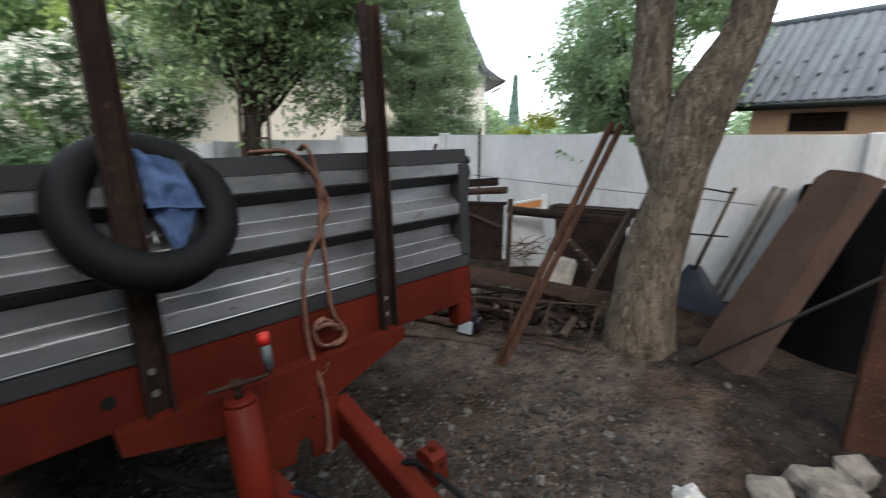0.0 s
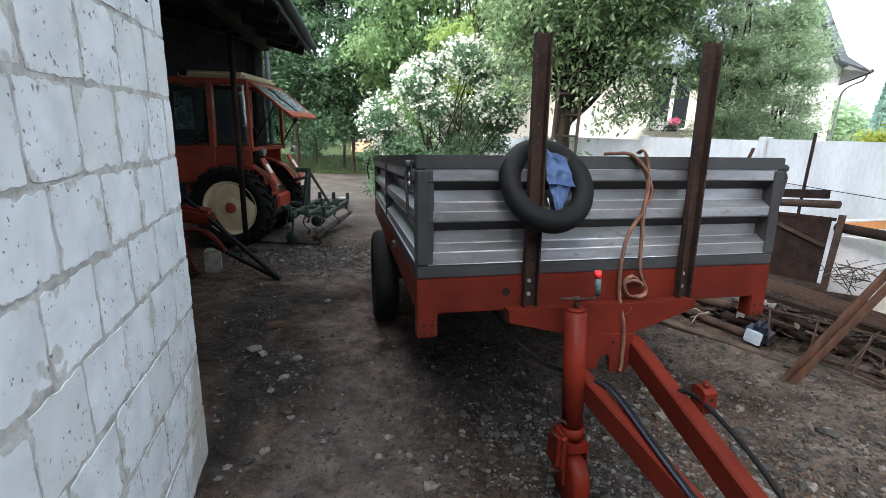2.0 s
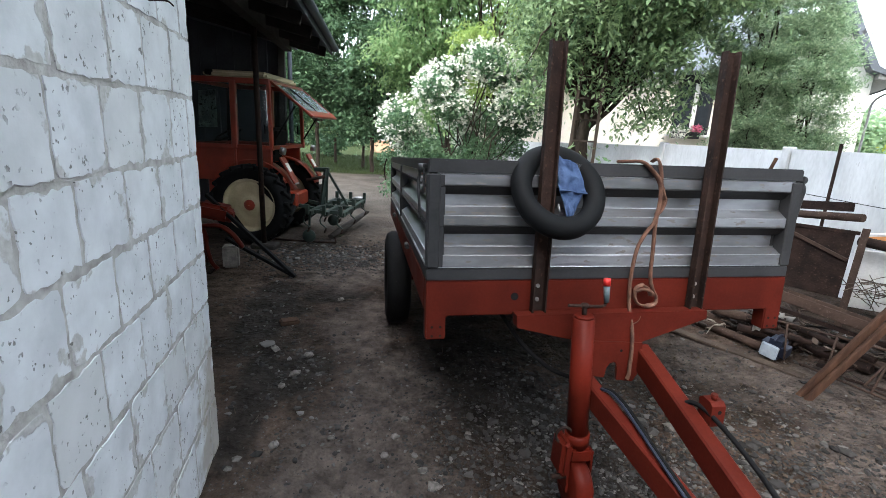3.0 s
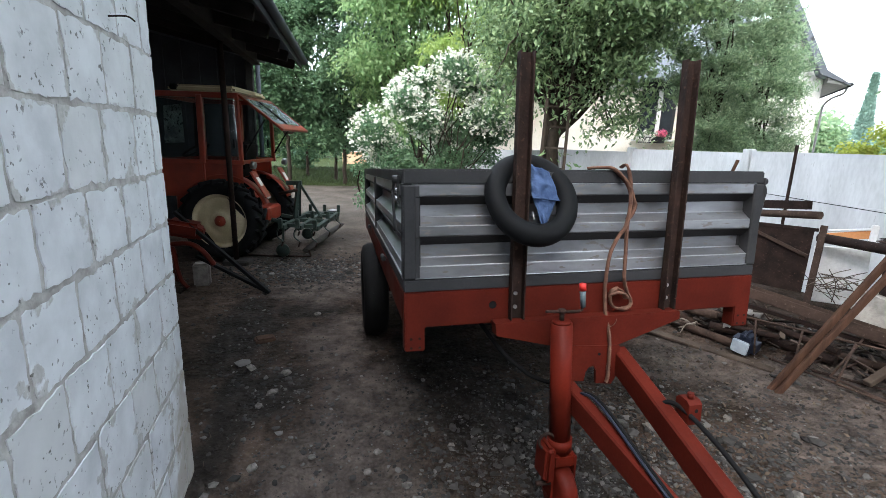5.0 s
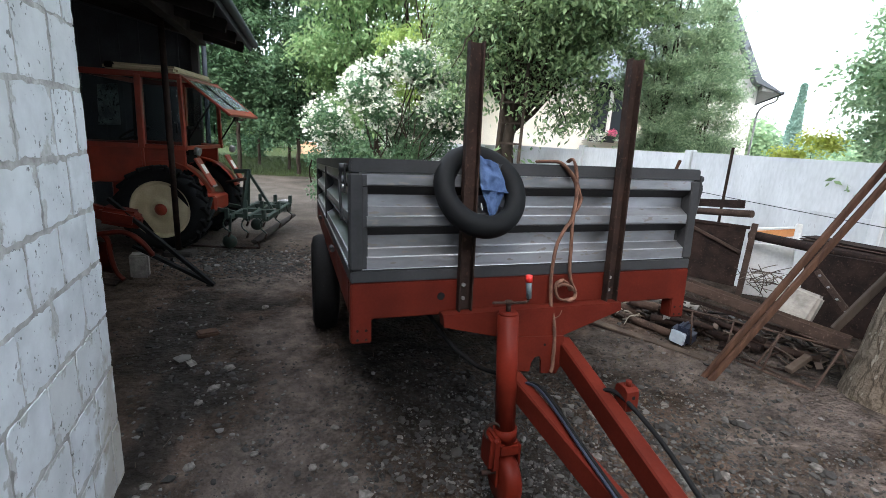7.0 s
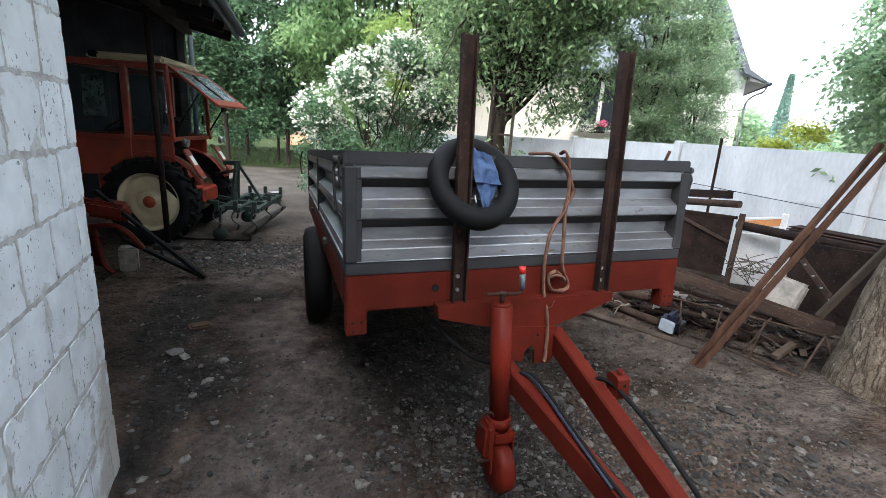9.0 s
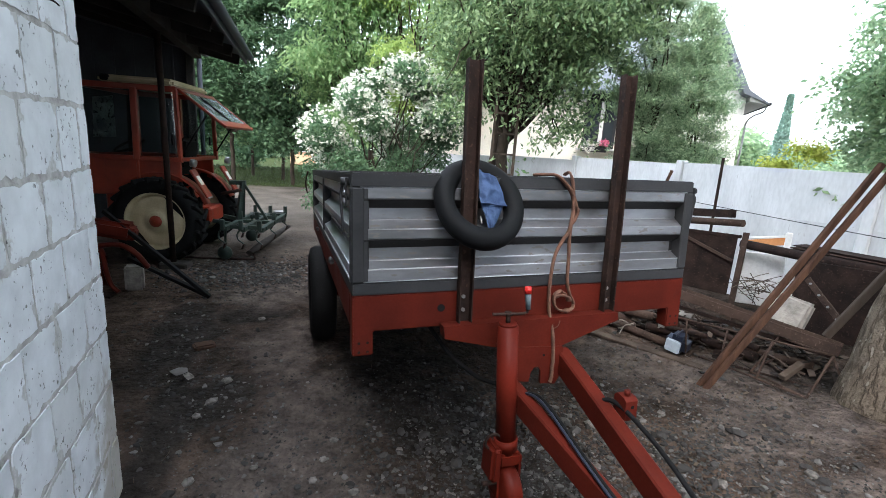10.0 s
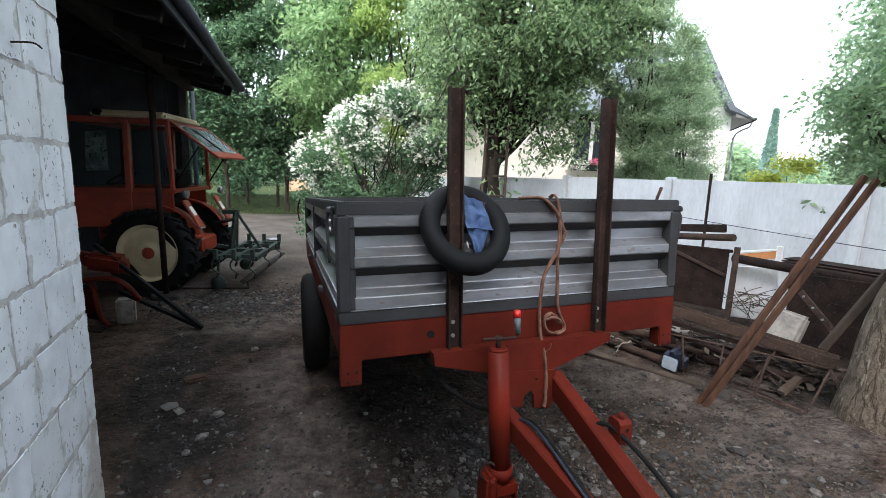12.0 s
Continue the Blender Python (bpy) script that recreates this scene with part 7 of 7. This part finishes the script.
def sheet_corner():
    """The folded rusty sheet leaning on the fence, with posts, spade and rubble beside it."""
    s = thing("folded_sheet", "big folded rusty steel sheet leaning against the fence", "sheet metal")
    A = [Vector(p) for p in ((3.57, -0.31, 0.14), (3.40, -0.61, 0.13), (3.42, -0.695, 0.135))]
    B = [Vector(p) for p in ((4.58, -0.69, 1.365), (4.60, -0.955, 1.41), (4.70, -1.07, 1.36))]
    for nm, i in (("face", 0), ("fold", 1)):
        bm = bmesh.new()
        n = 16
        rows = []
        for k in range(n + 1):
            t = k / n
            rows.append([bm.verts.new(A[i + q].lerp(B[i + q], t) + Vector((0, 0, 0.012 * noise.noise((t * 5, q, i))))) for q in (0, 1)])
        for r0, r1 in zip(rows, rows[1:]):
            bm.faces.new((r0[0], r0[1], r1[1], r1[0]))
        if nm == "face":
            c1, c2 = bm.verts.new(B[0] + Vector((0.05, -0.06, 0.06))), bm.verts.new(B[0].lerp(B[1], 0.45) + Vector((0.03, 0, 0.04)))
            bm.faces.new((rows[-1][0], rows[-1][1], c2, c1))
        bmesh.ops.recalc_face_normals(bm, faces=bm.faces[:])
        bmesh.ops.solidify(bm, geom=bm.faces[:], thickness=0.006)
        part(nm, bm, M_SHEET, s)
    one("thin_stick", "long thin grey stick propped over the sheet", "stick", rod((3.37, -0.35, 0.16), (3.45, -1.35, 1.12), 0.010, segs=8), M_SHEDWOOD)
    one("concrete_post", "slim grey concrete post leaning on the fence", "post", bar((4.60, -0.10, 0.2), (4.82, -0.42, 1.27), 0.038, 0.04, 0.006), M_CONC2)
    one("concrete_post", "slim grey concrete post leaning on the fence", "post", bar((4.66, -0.16, 0.2), (4.84, -0.475, 1.26), 0.03, 0.04, 0.006), M_CONC2)
    sp = thing("shovel", "shovel with a long wooden handle standing against the fence", "shovel")
    part("handle", rod((4.56, 0.02, 0.52), (4.80, -0.14, 1.24), 0.017, segs=10), M_WOODD, sp)
    bl = bmesh.new()
    rows = []
    for k in range(7):
        t = k / 6
        w = 0.05 + 0.20 * min(1, t * 1.4) - 0.05 * max(0, t - 0.75)
        c = Vector((4.57, 0.03, 0.56)).lerp(Vector((4.42, -0.05, 0.16)), t)
        rows.append([bl.verts.new(c + Vector((0.03 * (u * u), u * w, 0))) for u in (-1, -0.5, 0, 0.5, 1)])
    for r0, r1 in zip(rows, rows[1:]):
        for i in range(4):
            bl.faces.new((r0[i], r0[i + 1], r1[i + 1], r1[i]))
    bmesh.ops.recalc_face_normals(bl, faces=bl.faces[:])
    bmesh.ops.solidify(bl, geom=bl.faces[:], thickness=0.006)
    part("blade", bl, M_NAVY, sp)
    for z in (1.21, 0.83):
        one("fence_hook", "thin iron rod running from the tree to the fence", "rod", rod((4.0, 0.08, z + 0.10), (4.80, -0.14, z - 0.02), 0.007, segs=6), M_BLACK)
    bm = bmesh.new()
    foot, head, wide, thick = Vector((3.06, -1.175, 0.06)), Vector((3.06, -1.19, 1.25)), Vector((0.10, -0.30, 0.0)), Vector((0.055, 0.018, 0.0))
    v = [bm.verts.new(p + q) for p in (foot, head) for q in (Vector((0, 0, 0)), wide, wide + thick, thick)]
    for f in ((0, 1, 2, 3), (7, 6, 5, 4), (0, 4, 5, 1), (1, 5, 6, 2), (2, 6, 7, 3), (3, 7, 4, 0)):
        bm.faces.new([v[q] for q in f])
    bmesh.ops.recalc_face_normals(bm, faces=bm.faces[:])
    bmesh.ops.bevel(bm, geom=bm.edges[:], offset=0.006, segments=1, affect="EDGES")
    one("rusty_post", "broad rusty steel post leaning beside rubble", "post", bm, M_RUSTO)
    # rubble
    rng = random.Random(91)
    for x, y, z, sx, sy, sz, m in ((2.47, -1.0, 0.09, 0.20, 0.16, 0.11, M_CONC2), (2.64, -1.15, 0.12, 0.24, 0.20, 0.16, M_CONC2), (2.50, -1.24, 0.09, 0.26, 0.2, 0.10, M_CONC2), (2.82, -1.24, 0.13, 0.12, 0.14, 0.18, M_CONC2), (2.255, -0.735, 0.09, 0.18, 0.11, 0.055, M_BLOCKR), (2.30, -1.22, 0.08, 0.2, 0.16, 0.1, M_CONC2)):
        bm = box((sx, sy, sz), bevel=0.012)
        bmesh.ops.subdivide_edges(bm, edges=bm.edges[:], cuts=2, use_grid_fill=True)
        q = rng.uniform(0, 50)
        for v in bm.verts:
            v.co += 0.045 * Vector((noise.noise(v.co * 9 + Vector((q, 0, 0))), noise.noise(v.co * 9 + Vector((0, q, 0))), noise.noise(v.co * 9 + Vector((0, 0, q)))))
        o = one("rubble_block", "broken pale concrete rubble block on the earth", "rubble", bm, m)
        o.matrix_world = pose(x, y, z, rng.uniform(-10, 10), rng.uniform(-10, 10), rng.uniform(0, 90))


sheet_corner()


def gap_sheet():
    """Black surface added for deep shade between leaning sheet and fence, fitted to the view."""
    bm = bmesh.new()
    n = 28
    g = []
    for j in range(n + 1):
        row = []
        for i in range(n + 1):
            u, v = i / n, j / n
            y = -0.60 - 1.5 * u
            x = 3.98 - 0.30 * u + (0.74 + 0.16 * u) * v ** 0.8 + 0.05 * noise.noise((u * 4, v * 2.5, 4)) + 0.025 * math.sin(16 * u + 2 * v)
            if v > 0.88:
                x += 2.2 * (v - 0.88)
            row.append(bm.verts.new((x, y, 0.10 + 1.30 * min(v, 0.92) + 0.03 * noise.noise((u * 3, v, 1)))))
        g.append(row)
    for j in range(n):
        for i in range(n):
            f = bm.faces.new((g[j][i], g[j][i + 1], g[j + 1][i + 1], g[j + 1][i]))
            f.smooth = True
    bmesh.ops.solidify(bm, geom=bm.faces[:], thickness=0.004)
    one("tarpaulin", "black sheet standing in for deep shade beside the leaning sheet", "tarpaulin", bm, M_GAPBLACK)
    v = leaves("vine", blob_points([(4.66, 1.52, 1.50), (4.66, 1.36, 1.46), (4.66, 1.25, 1.40)], [0.06, 0.06, 0.05], 1500, 99, shell=0.1), 0.08, M_LEAF, None, 0.45, 0.6, seed=98)
    tagged(v, "small green vine shoot on the fence", "vine")


gap_sheet()


# ---- ladder in the fruit tree ----
def ladder():
    l = thing("wooden_ladder", "old wooden ladder leaning into the fruit tree", "ladder")
    a, b = Vector((2.95, 5.35, 0.1)), Vector((3.18, 5.72, 3.6))
    s = Vector((0.18, -0.09, 0))
    for q in (-1, 1):
        part("rail", bar(a + s * q, b + s * q * 0.85, 0.05, 0.035, 0.005), M_WOODD, l)
    for k in range(10):
        t = 0.06 + 0.095 * k
        c = a.lerp(b, t)
        part("rung", bar(c - s * 0.98, c + s * 0.98, 0.025, 0.03, 0.004), M_WOODD, l)


ladder()

# ---- loose stones: place and size of the larger ones ----
STONES = [(-0.02, 0.63, 0.032), (-0.086, 0.478, 0.03), (0.09, 0.087, 0.045), (-0.743, 1.18, 0.05), (-0.692, 1.44, 0.05), (-0.80, 1.02, 0.035), (-0.882, 0.34, 0.042), (-0.902, 0.27, 0.032), (-0.154, 1.31, 0.022), (-0.722, 0.44, 0.04), (-0.145, 0.324, 0.028), (0.042, 0.204, 0.03), (-0.435, 0.483, 0.024), (0.324, 0.47, 0.028), (1.55, 0.45, 0.05), (1.35, 0.10, 0.045), (1.9, -0.2, 0.04), (2.05, 0.4, 0.04), (1.62, 0.72, 0.035), (2.4, -0.3, 0.045), (-0.95, 1.55, 0.05), (0.75, 0.55, 0.03), (-0.55, 2.6, 0.04), (1.75, 0.62, 0.04)]


def stones():
    rng = np.random.default_rng(5)
    base = []
    for k in range(6):
        bm = bmesh.new()
        bmesh.ops.create_icosphere(bm, subdivisions=1, radius=1)
        base.append((np.array([v.co[:] for v in bm.verts]), np.array([[v.index for v in f.verts] for f in bm.faces])))
        bm.free()
    vs, fs = [], []
    off = 0
    # gravel lies thick beside the drawbar and before the shed, thin elsewhere
    patches = [((1.70, 0.0), (0.48, 0.40), 3600, 0.0085), ((1.2, 0.5), (0.45, 0.4), 1500, 0.0095), ((0.75, 0.1), (0.35, 0.32), 1200, 0.0105), ((0.6, 0.75), (0.38, 0.5), 1100, 0.008), ((-0.74, 1.22), (0.26, 0.32), 300, 0.012), ((-0.5, 0.45), (0.28, 0.3), 90, 0.010), ((-0.7, 4.2), (0.55, 0.35), 2200, 0.015), ((2.1, -0.35), (0.40, 0.3), 700, 0.0085), ((-1.2, 2.3), (0.22, 0.7), 300, 0.012), ((0.3, 2.5), (0.8, 1.5), 500, 0.009), ((2.9, 1.0), (0.4, 0.6), 200, 0.014), ((1.3, 0.2), (0.9, 0.6), 8000, 0.005), ((-0.3, 0.9), (0.6, 0.9), 1300, 0.005), ((0.3, -0.2), (0.5, 0.3), 500, 0.008), ((1.5, 0.1), (0.6, 0.5), 160, 0.021)]
    for (cx, cy), (sx, sy), n, size in patches:
        x = cx + sx * rng.normal(size=n)
        y = cy + sy * rng.normal(size=n)
        s = size * rng.lognormal(0, 0.42, n)
        for i in range(n):
            v, f = base[i % 6]
            q = v * (1 + 0.25 * rng.normal(size=(len(v), 1))) * s[i] * np.array([1.05, rng.uniform(0.55, 0.95), rng.uniform(0.4, 0.75)])
            a = rng.uniform(0, 6.28)
            c, d = math.cos(a), math.sin(a)
            q = np.stack([q[:, 0] * c - q[:, 1] * d + x[i], q[:, 0] * d + q[:, 1] * c + y[i], q[:, 2]], axis=1)
            X, Y = x[i], y[i]
            q[:, 2] += rise(X, Y) + 0.022 * noise.noise((X * 1.1, Y * 1.1, 0)) + 0.012 * noise.noise((X * 4, Y * 4, 3)) + 0.1 * s[i]
            vs.append(q)
            fs.append(f + off)
            off += len(v)
    V, F = np.concatenate(vs), np.concatenate(fs)
    me = bpy.data.meshes.new("gravel")
    me.from_pydata(V.tolist(), [], F.tolist())
    me.materials.append(M_GRAVEL)
    tagged(new("gravel", me), "scattered grey gravel and small stones on the earth", "gravel", kind="stuff")
    # single larger stones
    r = random.Random(17)
    for x, y, s in STONES:
        bm = bmesh.new()
        bmesh.ops.create_icosphere(bm, subdivisions=1, radius=s * 0.8)
        for v in bm.verts:
            v.co *= 1 + 0.6 * noise.noise(v.co * 30 + Vector((x * 9, y * 9, 0)))
            v.co.z *= 0.5
        o = one("stone", "pale angular stone lying on the earth", "stone", bm, M_STONE)
        o.matrix_world = pose(x, y, rise(x, y) + 0.01, 0, 0, r.uniform(0, 360))


def island_mat(name, c1, c2):
    m = mat(name, c1, c2, 0.9, 0, 30, 0.2, 90)
    n, l = m.node_tree.nodes, m.node_tree.links
    b = n["Principled BSDF"]
    g = n.new("ShaderNodeNewGeometry")
    r = n.new("ShaderNodeValToRGB")
    r.color_ramp.elements[0].color, r.color_ramp.elements[1].color = (*c2, 1), (*c1, 1)
    e = r.color_ramp.elements.new(0.80)
    e.color = (*[a * 0.72 + b_ * 0.28 for a, b_ in zip(c2, c1)], 1)
    l.new(g.outputs["Random Per Island"], r.inputs[0])
    l.new(r.outputs[0], b.inputs["Base Color"])
    return m


M_GRAVEL = island_mat("gravel", (0.118, 0.113, 0.107), (0.021, 0.0198, 0.0188))
stones()


def grass():
    rng = np.random.default_rng(8)
    n = 16000
    x = rng.uniform(-7, 6, n)
    y = 15.4 + 11 * rng.random(n) ** 1.4
    pts = np.stack([x, y, np.zeros(n)], axis=1)
    o = leaves("lawn_grass", pts, 0.12, M_GRASS, None, 0.12, -2.5, seed=9)
    tagged(o, "short green lawn grass behind the driveway", "grass", kind="stuff")
    # weeds along the shed and under the trailer
    cs = [(2.60, 4.75, 1.58), (2.70, 4.75, 1.44), (2.84, 4.78, 1.52), (3.00, 4.75, 1.40), (3.15, 4.75, 1.34), (2.75, 4.8, 1.2), (2.98, 4.8, 1.1), (2.8, 4.8, 0.8), (2.9, 4.8, 0.4)]
    o = leaves("weeds", blob_points(cs, [0.12, 0.14, 0.12, 0.14, 0.09, 0.2, 0.2, 0.25, 0.3], 260, 12, 0.8, 0.1), 0.13, M_LEAFL, None, 0.32, 0.5, seed=13)
    tagged(o, "leafy green shoots round the ladder foot", "weeds", kind="stuff")


grass()


def litter():
    """Dry twigs, stalks and fallen leaves trodden into the yard."""
    rng = random.Random(23)
    bm = bmesh.new()
    for k in range(170):
        if k % 3:
            x, y = rng.gauss(2.2, 0.7), rng.gauss(-0.1, 0.8)
        else:
            x, y = rng.uniform(-1.0, 2.5), rng.uniform(-0.8, 3.0)
        if x > 4.4:
            continue
        a, L = rng.uniform(0, 6.28), rng.uniform(0.03, 0.14)
        z = rise(x, y) + 0.022 * noise.noise((x * 1.1, y * 1.1, 0)) + 0.012
        rod((x, y, z), (x + L * math.cos(a), y + L * math.sin(a), z + rng.uniform(-0.004, 0.012)), rng.uniform(0.0012, 0.0032), 0.001, 5, bm)
    tagged(part("twigs", bm, M_WOODD), "dry twigs and stalks trodden into the earth", "twigs", kind="stuff")
    g = np.random.default_rng(24)
    n = 900
    x, y = g.normal(2.3, 0.9, n), g.normal(0.1, 0.9, n)
    pts = np.array([(a, b, rise(a, b) + 0.022 * noise.noise((a * 1.1, b * 1.1, 0)) + 0.014) for a, b in zip(x, y) if a < 4.4])
    o = leaves("leaf_litter", pts, 0.035, M_LITTER, None, 0.5, 0.0, seed=25)
    tagged(o, "brown dead leaves scattered on the earth", "leaf litter", kind="stuff")


M_LITTER = leaf_mat("dead_leaf", (0.026, 0.02, 0.015), (0.085, 0.064, 0.045), 0.9, 0.1)
litter()


# ---- unseen buildings behind the camera, added to block light from the yard ----
def unseen_light_block():
    b = thing("unseen_light_block", "plain unseen building behind the camera, added to block light", "building", kind="structure")
    part("wall", box((9.0, 0.25, 3.2), (3.2, -5.2, 1.6), bevel=0.01), M_MORTAR, b)
    part("roof", extrude([(-4.9, 3.1), (-8.0, 5.4), (-8.0, 5.5), (-4.9, 3.2)], -1.5, 8.0, "x"), M_SHED, b)
    part("shade_roof", extrude([(-0.55, 3.38), (-3.4, 5.6), (-6.2, 3.4), (-6.2, 3.5), (-3.4, 5.72), (-0.55, 3.48)], -5.6, 0.30, "y"), M_SHED, b)


unseen_light_block()
